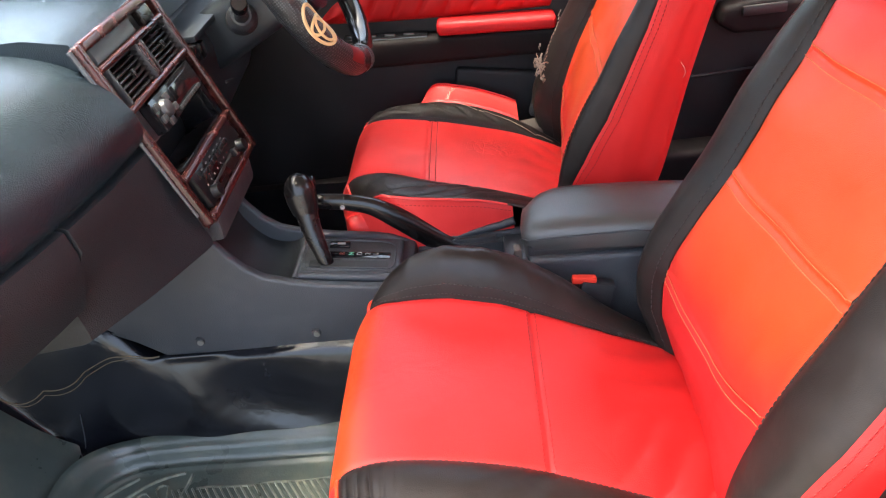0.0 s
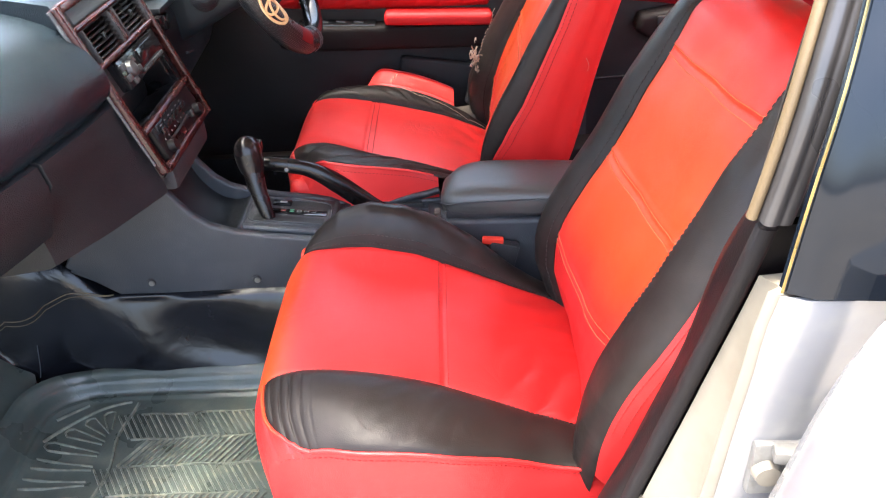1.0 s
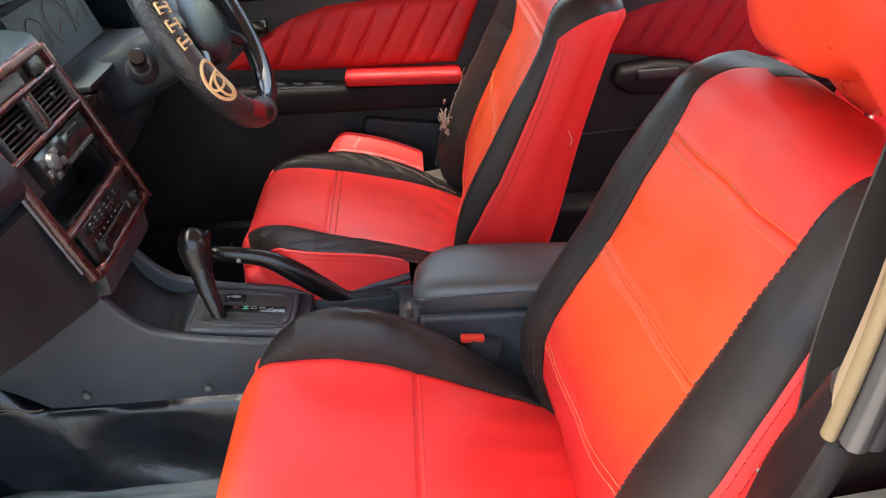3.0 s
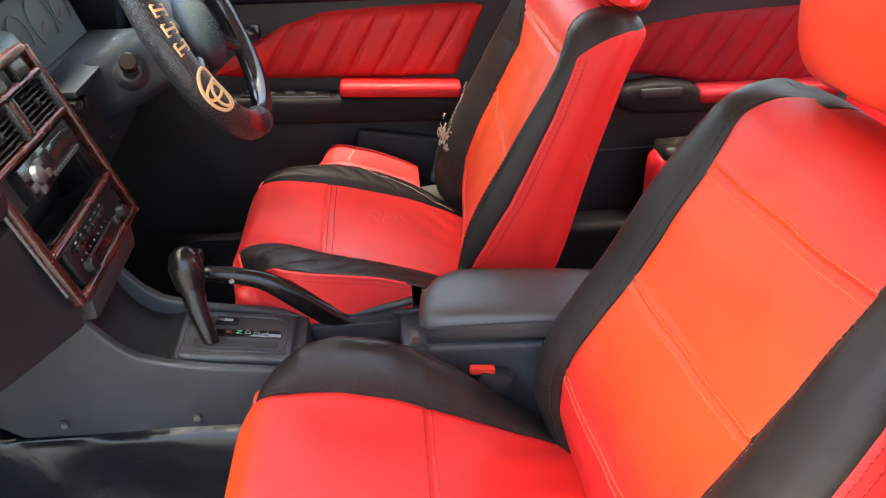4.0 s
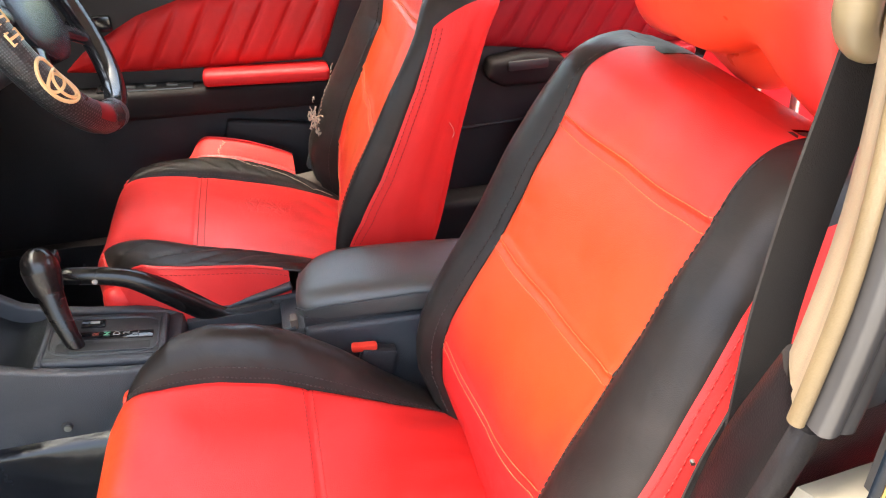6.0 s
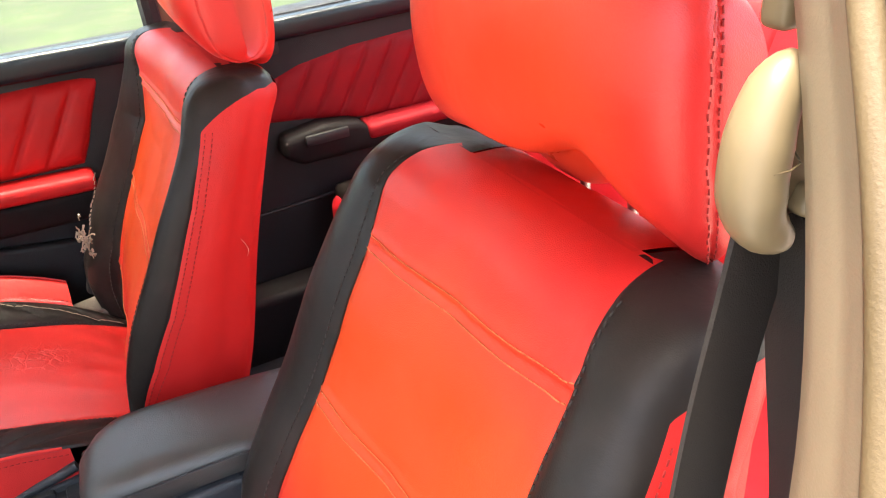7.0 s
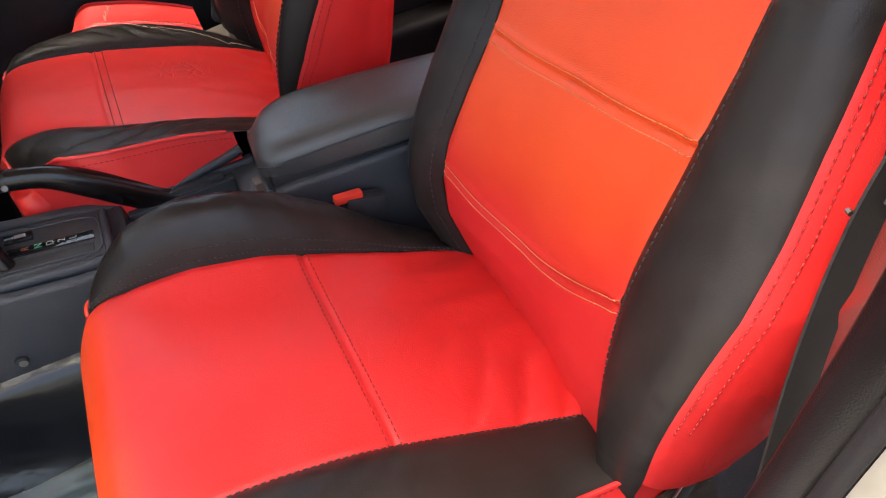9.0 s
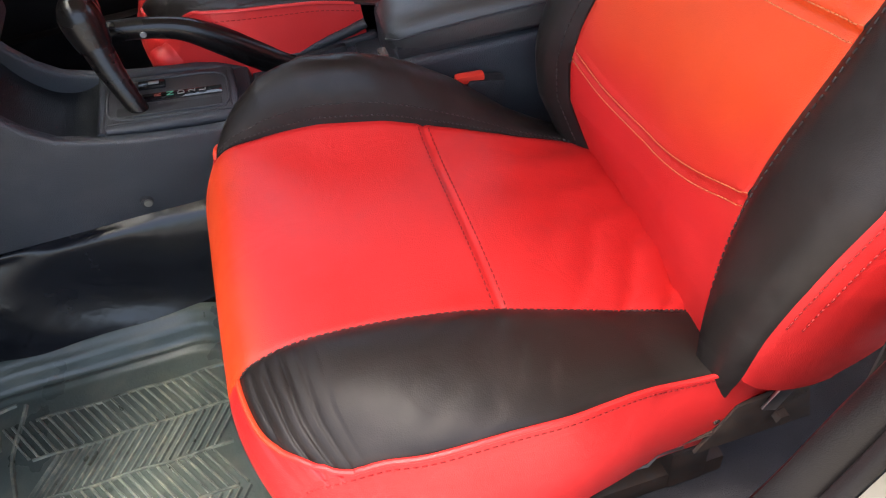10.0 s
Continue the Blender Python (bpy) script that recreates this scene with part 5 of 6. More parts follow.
    part("display", on_stack(box((0.085, 0.022, 0.003), (0.028, 0.166, 0.009), 0.001)), M["gloss_black"], rad)
    for k in range(10):
        part("button", on_stack(box((0.008, 0.006, 0.004), (-0.012 + 0.0105 * k, 0.143, 0.010), 0.0012)), M["silver"], rad)
    for k, (a, b) in enumerate(((-0.078, 0.172), (-0.076, 0.152), (-0.060, 0.142), (-0.036, 0.172), (-0.028, 0.152))):
        part("button", on_stack(box((0.015, 0.011, 0.006), (a, b, 0.010), 0.002)), M["silver"], rad)
    kn = rod([(0, 0, 0), (0, 0, 0.002), (0, 0, 0.007), (0, 0, 0.0085)], [0.0155, 0.0145, 0.0125, 0.009], 24)
    bmesh.ops.translate(kn, vec=(-0.052, 0.160, 0.008), verts=kn.verts)
    part("volume_knob", on_stack(kn), M["silver"], rad, "worn silver volume knob")
    for b, h, z in ((0.106, 0.055, -0.06),):
        part("storage_slot", on_stack(box((0.22, h + 0.02, 0.004), (0.004, b, -0.066), 0.001)), M["slot_black"], d, "empty dark storage slot")
        part("slot_lip", on_stack(box((0.21, 0.004, 0.06), (0.004, b - 0.027, -0.034), 0.001)), M["slot_black"], d)
        part("slot_lip", on_stack(box((0.004, 0.052, 0.06), (0.110, b, -0.034), 0.001)), M["slot_black"], d)
    hv = part("heater_panel", on_stack(box((0.22, 0.058, 0.014), (0.004, 0.036, -0.004), 0.003)), M["slot_black"], d, "black heater control panel")
    for k in range(6):
        part("heater_button", on_stack(box((0.018, 0.010, 0.006), (-0.072 + 0.0225 * k, 0.050, 0.006), 0.002)), M["gloss_black"], hv)
        part("button_mark", on_stack(box((0.007, 0.002, 0.0008), (-0.072 + 0.0225 * k, 0.0585, 0.0055), 0)), M["label_white"], hv)
    for k in range(7):
        part("scale_mark", on_stack(box((0.0028, 0.0028, 0.0008), (-0.085 + 0.019 * k, 0.036, 0.0055), 0)), M["label_red" if k > 5 else "label_white"], hv)
    part("slider_track", on_stack(box((0.13, 0.005, 0.002), (-0.02, 0.027, 0.0055), 0.0005)), M["hole"], hv)
    part("slider", on_stack(box((0.014, 0.014, 0.014), (0.045, 0.027, 0.010), 0.003)), M["gloss_black"], hv)
    for a in (-0.080, 0.085):
        q = rod([(0, 0, 0), (0, 0, 0.012)], [0.012, 0.010], 18)
        bmesh.ops.translate(q, vec=(a, 0.020, 0.004), verts=q.verts)
        part("heater_dial", on_stack(q), M["slot_black"], hv)
    # stack foot and bracket
    part("stack_foot", box((0.10, 0.22, 0.05), (-0.50, 0.02, 0.695), 0.01), M["plastic"], d)
    br = thing("dash_bracket", "rusty bracket and wires under the dashboard", "bracket")
    part("plate", box((0.04, 0.05, 0.004), (-0.745, -0.11, 0.556), 0.001, Matrix.Rotation(radians(25), 4, "X")), M["rust"], br)
    for k in range(4):
        part("wire", rod(spline([(-0.77, -0.14 + 0.02 * k, 0.60), (-0.745, -0.13 + 0.02 * k, 0.568), (-0.73, -0.10 + 0.015 * k, 0.565), (-0.75, -0.05, 0.60)], 12), 0.0025, 6), M["rust"], br)
    part("stay", rod([(-0.75, -0.11, 0.55), (-0.80, -0.11, 0.78)], 0.008, 8), M["hole"], br)


dashboard()


# ---- steering wheel ----
WC, WT, WR = Vector((-0.345, 0.391, 0.963)), radians(25.7), 0.198
WHEEL = Matrix(((0, -math.sin(WT), math.cos(WT), WC.x), (1, 0, 0, WC.y), (0, math.cos(WT), math.sin(WT), WC.z), (0, 0, 0, 1)))


def dotted(name, colour):
    m = material(name, colour, 0.35, vary=0.15)
    n, l = m.node_tree.nodes, m.node_tree.links
    v = n.new("ShaderNodeTexVoronoi")
    v.inputs["Scale"].default_value = 240
    v.inputs["Randomness"].default_value = 0.0
    tc = n.new("ShaderNodeTexCoord")
    l.new(tc.outputs["Object"], v.inputs["Vector"])
    b = n.new("ShaderNodeBump")
    b.inputs["Strength"].default_value, b.inputs["Distance"].default_value = 1.0, 0.0012
    b.invert = True
    l.new(v.outputs["Distance"], b.inputs["Height"])
    mr = n.new("ShaderNodeMapRange")
    mr.inputs["From Min"].default_value, mr.inputs["From Max"].default_value = 0.15, 0.45
    mr.inputs["To Min"].default_value, mr.inputs["To Max"].default_value = 3.2, 0.5
    l.new(v.outputs["Distance"], mr.inputs["Value"])
    sc = next(k for k in n if k.type == "VECT_MATH" and k.operation == "SCALE")
    l.new(mr.outputs[0], sc.inputs["Scale"])
    l.new(b.outputs[0], n["Principled BSDF"].inputs["Normal"])
    return m


def steering():
    w = thing("steering_wheel", "black steering wheel in a studded sports cover", "steering wheel")
    w.matrix_world = WHEEL
    dot = dotted("studded_black_cover", (0.02, 0.02, 0.02))

    def arc_tube(a0, a1, r, n=40):
        return rod([(WR * math.cos(a), WR * math.sin(a), 0) for a in np.linspace(radians(a0), radians(a1), n)], r, 16)

    part("rim_cover", arc_tube(110, 262, 0.0275, 60), dot, w, "studded black rim cover with pale print")
    part("rim", arc_tube(-98, 110, 0.0210, 60), M["gloss_black"], w)
    part("cover_edge", arc_tube(259, 263, 0.0282, 6), M["plastic"], w)

    def on_rim(deg, tilt_, size, mat_, name, label=""):
        """A small print on the rim: size along, across."""
        verts, faces = [], []
        na, nb = 12, 6
        for i in range(na + 1):
            a = radians(deg) + (i / na - 0.5) * size[0] / WR
            for j in range(nb + 1):
                p = radians(tilt_) + (j / nb - 0.5) * size[1] / 0.0275
                rr = WR - 0.0281 * math.sin(p)
                verts.append((rr * math.cos(a), rr * math.sin(a), 0.0281 * math.cos(p)))
        for i in range(na):
            for j in range(nb):
                o = i * (nb + 1) + j
                faces.append((o, o + 1, o + nb + 2, o + nb + 1))
        return mesh_part(name, verts, faces, mat_, w, label)

    # plain oval badge and bars in place of lettering
    def rim_line(points, deg, tilt_, rad, mat_, name):
        pts = []
        for s_, t_ in points:
            a = radians(deg) + s_ / WR
            p = radians(tilt_) + t_ / 0.0275
            rr = WR - 0.0276 * math.sin(p)
            pts.append((rr * math.cos(a), rr * math.sin(a), 0.0276 * math.cos(p)))
        return part(name, rod(pts, rad, 6), mat_, w)

    circ = np.linspace(0, 2 * math.pi, 33)
    rim_line([(0.041 * math.cos(a), 0.024 * math.sin(a)) for a in circ], 201, -20, 0.0034, M["gold"], "oval_badge")
    rim_line([(0.013 * math.cos(a) - 0.002, 0.022 * math.sin(a)) for a in circ], 201, -20, 0.0029, M["gold"], "oval_badge")
    rim_line([(0.012 + 0.024 * math.cos(a), 0.012 * math.sin(a)) for a in circ], 201, -20, 0.0027, M["gold"], "oval_badge")
    for k in range(3):
        deg = 177.5 - 8.6 * k
        rim_line([(sx * 0.0085, sy * 0.013) for sx, sy in ((-1, -1), (1, -1), (1, 1), (-1, 1), (-1, -1))], deg, -20, 0.0022, M["gold"], "print_bar")
        on_rim(deg, -20, (0.004, 0.026), M["gold"], "print_bar")
    on_rim(151, -20, (0.02, 0.034), M["red_print"], "print_bar")
    on_rim(236, -8, (0.045, 0.036), M["red_print"], "print_patch")
    hub = rod([(0, -0.005, -0.045), (0, -0.005, -0.02), (0, -0.005, 0.0), (0, -0.005, 0.008), (0, -0.005, 0.011)], [0.075, 0.094, 0.096, 0.084, 0.045], 40)
    bmesh.ops.scale(hub, vec=(1.0, 0.82, 1), verts=hub.verts)
    part("hub_pad", hub, M["dash"], w, "blue-black horn pad")
    for deg in (18, -32, 162, 212):
        a = radians(deg)
        inner, outer = 0.07, WR - 0.012
        part("spoke", rod([(inner * math.cos(a), inner * math.sin(a) * 0.8, -0.012), ((inner + outer) / 2 * math.cos(a), (inner + outer) / 2 * math.sin(a) * 0.95, -0.008), (outer * math.cos(a), outer * math.sin(a), -0.002)], [0.026, 0.018, 0.016], 12, True, 0.5), M["gloss_black"], w)
    part("horn_button", box((0.014, 0.022, 0.006), (0.088, 0.030, 0.006), 0.002), M["plastic"], w)

    c = thing("steering_column", "black plastic steering column shroud with stalks", "steering column")
    c.matrix_world = WHEEL
    part("shroud", box((0.125, 0.11, 0.20), (0, -0.012, -0.155), 0.03, None, 4, (0.95, 0.95)), M["column"], c)
    part("collar", rod([(0, 0, -0.08), (0, 0, -0.035)], [0.06, 0.066], 24), M["plastic"], c)
    inv = WHEEL.inverted()
    for tip_, foot in (((-0.420, 0.205, 0.958), (-0.455, 0.315, 0.905)), ((-0.40, 0.575, 0.958), (-0.44, 0.475, 0.905))):
        tip_, foot = inv @ Vector(tip_), inv @ Vector(foot)
        ax = tip_ - foot
        st = part("stalk", rod([foot, foot + ax * 0.5, foot + ax * 0.8], [0.015, 0.011, 0.010], 16), M["plastic"], c)
        part("stalk_knob", rod([foot + ax * 0.70, foot + ax * 0.73, foot + ax * 0.97, tip_], [0.011, 0.0145, 0.0145, 0.0125], 20), M["gloss_black"], st)
        part("stalk_boss", rod([foot - ax * 0.12, foot + ax * 0.10, foot + ax * 0.16], [0.030, 0.026, 0.018], 20), M["plastic"], st)
    part("ignition", rod([(0.06, -0.04, -0.15), (0.075, -0.045, -0.14)], 0.016, 16), M["plastic"], c)


steering()


# ---- far doors, seen across the car ----
def pleated(outline, y, depth, pitch, lean, mat_, parent, name, label):
    """A padded insert with slanting pleats; outline gives bottom and top z along x as four rows."""
    xs, lo, hi = outline

    def fn(x, t):
        a, b = np.interp(x, xs, lo), np.interp(x, xs, hi)
        z = a + (b - a) * t
        e = min(t, 1 - t) * (b - a)
        ex = min(x - xs[0], xs[-1] - x)
        puff = depth * (1 - math.exp(-e / 0.012)) * (1 - math.exp(-ex / 0.015))
        ph = (x - lean * (z - 0.72)) / pitch
        groove = 0.008 * math.exp(-abs((ph - round(ph)) * pitch / 0.006) ** 1.3)
        return (x, y - puff + groove * (puff / depth), z)

    vv, ff = sheet(fn, list(np.linspace(xs[0], xs[-1], 240)), list(np.linspace(0, 1, 30)))
    return mesh_part(name, vv, ff, mat_, parent, label)


def far_doors():
    d = thing("driver_door", "closed black driver door with a pleated red panel", "car door")
    part("door_shell", slab([(-0.78, 0.27), (0.30, 0.27), (0.335, 0.60), (0.335, 0.955), (-0.70, 0.965), (-0.82, 0.80)], "y", 0.722, 0.79, 0.012), M["door_black"], d)
    part("sill_cap", slab([(-0.70, 0.925), (0.335, 0.915), (0.335, 0.962), (-0.70, 0.972)], "y", 0.690, 0.735, 0.014, 3), M["dash"], d)
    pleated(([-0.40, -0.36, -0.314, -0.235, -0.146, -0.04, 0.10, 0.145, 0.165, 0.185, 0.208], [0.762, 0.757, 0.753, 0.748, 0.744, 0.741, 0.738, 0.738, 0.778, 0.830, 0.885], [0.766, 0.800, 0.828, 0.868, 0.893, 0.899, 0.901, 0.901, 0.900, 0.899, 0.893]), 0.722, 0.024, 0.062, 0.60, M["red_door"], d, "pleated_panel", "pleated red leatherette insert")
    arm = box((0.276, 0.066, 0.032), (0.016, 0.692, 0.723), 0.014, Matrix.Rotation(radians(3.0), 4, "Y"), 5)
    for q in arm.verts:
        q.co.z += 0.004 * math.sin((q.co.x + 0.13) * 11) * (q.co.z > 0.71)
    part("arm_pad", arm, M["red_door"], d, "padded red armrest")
    part("arm_ledge", slab([(-0.40, 0.668), (-0.30, 0.655), (0.20, 0.640), (0.26, 0.66), (0.255, 0.699), (-0.16, 0.714), (-0.40, 0.726)], "y", 0.668, 0.73, 0.014, 3), M["trim_dark"], d)
    sw = part("switch_panel", slab([(-0.345, 0.718), (-0.145, 0.706), (-0.145, 0.717), (-0.345, 0.728)], "y", 0.676, 0.726, 0.003), M["gloss_black"], d)
    for k in range(4):
        part("window_switch", box((0.026, 0.016, 0.010), (-0.325 + 0.045 * k, 0.697, 0.728 - 0.003 * k), 0.003, Matrix.Rotation(radians(8), 4, "Y")), M["gloss_black"], sw)
    part("door_pocket", slab([(-0.13, 0.45), (0.20, 0.44), (0.20, 0.575), (-0.09, 0.622)], "y", 0.700, 0.724, 0.012, 3), M["door_black"], d)
    part("door_handle", box((0.09, 0.02, 0.035), (-0.33, 0.712, 0.86), 0.008), M["gloss_black"], d)
    part("mirror_trim", slab([(-0.70, 0.96), (-0.52, 0.96), (-0.66, 1.10)], "y", 0.69, 0.72, 0.006), M["plastic"], d)
    part("window_frame", rod([(0.335, 0.715, 0.96), (0.325, 0.66, 1.15), (0.315, 0.60, 1.33)], 0.018, 8), M["plastic"], d)
    part("window_frame", rod([(-0.70, 0.715, 0.97), (-0.50, 0.66, 1.15), (-0.30, 0.60, 1.33), (0.315, 0.60, 1.345)], 0.016, 8), M["plastic"], d)
    p = part("window_pane", slab([(-0.68, 0.96), (0.325, 0.955), (0.315, 1.33), (-0.30, 1.32)], "y", 0.0, 0.004, 0), M["glass"], d, "clear window glass")
    p.matrix_world = Matrix.Translation((0, 0.735, 0.96)) @ Matrix.Rotation(radians(17), 4, "X") @ Matrix.Translation((0, 0, -0.96))
    p.visible_shadow = False

    r = thing("rear_door", "closed black rear door with a red panel", "car door")
    part("door_shell", slab([(0.40, 0.27), (0.92, 0.27), (1.12, 0.50), (1.16, 0.955), (0.405, 0.945)], "y", 0.722, 0.79, 0.012), M["door_black"], r)
    part("sill_cap", slab([(0.40, 0.895), (1.16, 0.905), (1.16, 0.950), (0.40, 0.940)], "y", 0.690, 0.735, 0.014, 3), M["dash"], r)
    pleated(([0.44, 0.50, 0.60, 0.72, 0.85, 1.0, 1.10], [0.735, 0.728, 0.715, 0.690, 0.678, 0.675, 0.70], [0.770, 0.802, 0.835, 0.852, 0.858, 0.862, 0.85]), 0.722, 0.014, 0.062, 0.60, M["red_door_shaded"], r, "pleated_panel", "pleated red leatherette insert")
    part("arm_pad", box((0.34, 0.07, 0.035), (0.885, 0.692, 0.672), 0.014, None, 3), M["red_door_shaded"], r, "padded red armrest")
    part("arm_ledge", slab([(0.52, 0.66), (0.56, 0.635), (1.08, 0.62), (1.10, 0.65), (0.74, 0.668), (0.70, 0.700), (0.62, 0.712), (0.53, 0.700)], "y", 0.664, 0.73, 0.014, 3), M["trim_dark"], r)
    part("pull_recess", box((0.10, 0.012, 0.024), (0.62, 0.662, 0.688), 0.006), M["hole"], r)
    part("door_handle", box((0.085, 0.018, 0.032), (0.52, 0.712, 0.885), 0.007), M["hole"], r)
    part("lock_button", box((0.012, 0.01, 0.012), (0.50, 0.702, 0.888), 0.003), M["red_plastic"], r)
    part("trim_line", rod([(0.42, 0.719, 0.522), (0.70, 0.719, 0.530), (1.0, 0.719, 0.55)], 0.004, 6), M["door_black"], r)
    part("window_frame", rod([(0.985, 0.72, 0.95), (0.97, 0.66, 1.15), (0.95, 0.60, 1.33)], 0.012, 8), M["plastic"], r, "black quarter window bar")
    part("window_frame", rod([(1.16, 0.72, 0.95), (1.10, 0.66, 1.15), (1.0, 0.60, 1.32)], 0.016, 8), M["plastic"], r)
    p = part("window_pane", slab([(0.41, 0.945), (1.16, 0.95), (1.02, 1.32), (0.40, 1.33)], "y", 0.0, 0.004, 0), M["glass"], r, "clear window glass")
    p.matrix_world = Matrix.Translation((0, 0.735, 0.95)) @ Matrix.Rotation(radians(17), 4, "X") @ Matrix.Translation((0, 0, -0.95))
    p.visible_shadow = False

    b = part("pillar_right", sweep([(0.35, 0.712, 0.96), (0.352, 0.66, 1.15), (0.345, 0.60, 1.35)], [(-0.03, 0), (0.06, 0), (0.055, 0.05), (-0.025, 0.05)]), M["beige"])
    tagged(b, "beige plastic centre pillar trim between the doors", "pillar", kind="structure")
    b = part("pillar_right_lower", sweep([(0.345, 0.722, 0.25), (0.345, 0.722, 0.60), (0.35, 0.712, 0.957)], [(-0.03, 0), (0.07, 0), (0.065, 0.05), (-0.025, 0.05)]), M["plastic"])
    tagged(b, "black plastic lower centre pillar trim", "pillar", kind="structure")


far_doors()


# ---- rear of the cabin ----
def rear_bench():
    b = thing("rear_seat", "bright red leatherette rear bench seat", "rear seat")
    cush = list(map(tuple, spline([(0.62, 0.30), (0.60, 0.38), (0.61, 0.44), (0.66, 0.475), (0.80, 0.470), (0.95, 0.45), (1.06, 0.43)], 30))) + [(1.06, 0.28)]
    bm = loft_y([(x, z) for x, z in cush], [-0.66, -0.64, -0.4, -0.02, 0.0, 0.02, 0.4, 0.64, 0.66], lambda y: 0.01 if abs(y) < 0.005 or abs(y) > 0.65 else 0.0)
    part("cushion", bm, M["red_rear"], b, "", 60)
    back_ = list(map(tuple, spline([(1.00, 0.43), (1.03, 0.55), (1.08, 0.72), (1.14, 0.88), (1.18, 0.97), (1.22, 1.0), (1.27, 0.98)], 30))) + [(1.20, 0.43)]
    part("backrest", loft_y(back_, [-0.66, -0.63, -0.3, -0.01, 0.0, 0.01, 0.3, 0.63, 0.66], lambda y: 0.015 if abs(y) < 0.005 or abs(y) > 0.65 else 0.0), M["red_rear"], b, "", 60)
    part("piping", rod([(1.003, -0.64, 0.466), (1.0, 0, 0.466), (1.003, 0.64, 0.466)], 0.008, 8), M["black"], b)
    for y in (-0.36, 0.36):
        h = box((0.10, 0.30, 0.15), (1.21, y, 1.06), 0.045, None, 5)
        part("headrest", h, M["red_rear"], b)
    part("side_bolster", box((0.17, 0.10, 0.23), (0.682, 0.625, 0.445), 0.045, None, 5), M["red_rear"], b)
    part("bolster_cap", box((0.15, 0.085, 0.045), (0.690, 0.628, 0.555), 0.02, None, 4), M["black"], b, "black leatherette cap on the bolster")
    sh = part("wall_rear", slab([(1.20, 0.25), (1.75, 0.25), (1.75, 0.97), (1.20, 0.93)], "y", -0.70, 0.70, 0.01), M["carpet"])
    tagged(sh, "dark parcel shelf behind the rear seat", "wall", kind="structure")
    for s in (-1, 1):
        c = part("pillar_rear", slab([(1.12, 0.94), (1.75, 0.97), (1.30, 1.34), (0.98, 1.35)], "y", s * 0.60, s * 0.68, 0.01), M["beige"])
        tagged(c, "beige rear quarter trim", "pillar", kind="structure")


rear_bench()


# ---- door opening beside the passenger seat ----
def near_pillar():
    top = [(0.375, -0.672, 1.36), (0.358, -0.691, 1.308), (0.336, -0.726, 1.248), (0.319, -0.756, 1.193), (0.300, -0.784, 1.125), (0.288, -0.797, 1.07), (0.279, -0.801, 1.02), (0.273, -0.802, 0.988)]
    b = part("pillar_trim", sweep(top, [(0.004, 0.008), (0.010, 0.019), (0.0135, 0.0225), (0.015, 0.027), (0.024, 0.042), (0.031, 0.052), (0.045, 0.058), (0.10, 0.062), (0.17, 0.064), (0.17, 0.02), (0.02, 0.004)]), M["beige"], None, "", 50)
    tagged(b, "beige plastic upper centre pillar trim", "pillar", kind="structure")
    s = part("door_seal", sweep([(x, y, z) for x, y, z in top], [(0.0042 * math.cos(a), 0.0055 * math.sin(a)) for a in np.linspace(0, 2 * math.pi, 19)[:-1]]), M["seal_tan"], None, "", 80)
    tagged(s, "tan rubber door seal along the pillar", "trim", kind="structure")
    g = part("pillar_flange", sweep([(x + 0.004, y - 0.010, z) for x, y, z in top], [tuple(q) for q in spline([(0.0, 0.002), (0.001, -0.003), (0.005, -0.006), (0.009, -0.006), (0.012, -0.0045), (0.015, -0.0055), (0.020, -0.0055), (0.024, -0.001), (0.026, 0.006)], 28)] + [(0.05, 0.01), (0.0, 0.012)]), M["seal_grey"], None, "", 80)
    tagged(g, "grey pillar flange outside the seal", "pillar", kind="structure")
    inner = [(0.303, -0.745, 0.985), (0.280, -0.735, 0.912), (0.259, -0.729, 0.80), (0.235, -0.727, 0.72), (0.215, -0.724, 0.65), (0.195, -0.720, 0.59), (0.165, -0.715, 0.50), (0.13, -0.71, 0.42), (0.11, -0.70, 0.33)]
    low = [(0.294, -0.793, 0.975), (0.285, -0.789, 0.930), (0.273, -0.782, 0.869), (0.261, -0.775, 0.811), (0.250, -0.769, 0.757), (0.228, -0.760, 0.660), (0.208, -0.755, 0.575), (0.190, -0.752, 0.510), (0.169, -0.753, 0.458), (0.12, -0.74, 0.33)]
    tr = bmesh.new()
    cols = []
    for p, q in zip(spline(inner, 30), spline(low, 30)):
        cols.append([tr.verts.new(Vector(v)) for v in (p + (0.16, 0.02, 0), p + (0.03, 0.008, 0), p + (0.006, 0.004, 0), p, p * 0.75 + q * 0.25 + (-0.004, 0, 0), p * 0.4 + q * 0.6 + (-0.004, 0, 0), q, q + (0.004, -0.004, 0), q + (0.03, 0.0, 0), q + (0.16, 0.02, 0))])
    for a_, b_ in zip(cols, cols[1:]):
        for i in range(10):
            tr.faces.new((a_[i], a_[(i + 1) % 10], b_[(i + 1) % 10], b_[i]))
    tr.faces.new(cols[0])
    tr.faces.new(cols[-1])
    t = part("pillar_lower_trim", tr, M["pillar_black"], None, "", 50)
    tagged(t, "plum-black lower centre pillar trim", "pillar", kind="structure")
    e = part("lower_seal", sweep([(x - 0.002, y - 0.004, z) for x, y, z in low], [tuple(q) for q in spline([(-0.009, 0.008), (-0.010, 0.0), (-0.007, -0.005), (0.0, -0.0065), (0.005, -0.003), (0.006, 0.008)], 18)]), M["seal_dark"], None, "", 80)
    tagged(e, "dark grey rubber door seal", "trim", kind="structure")
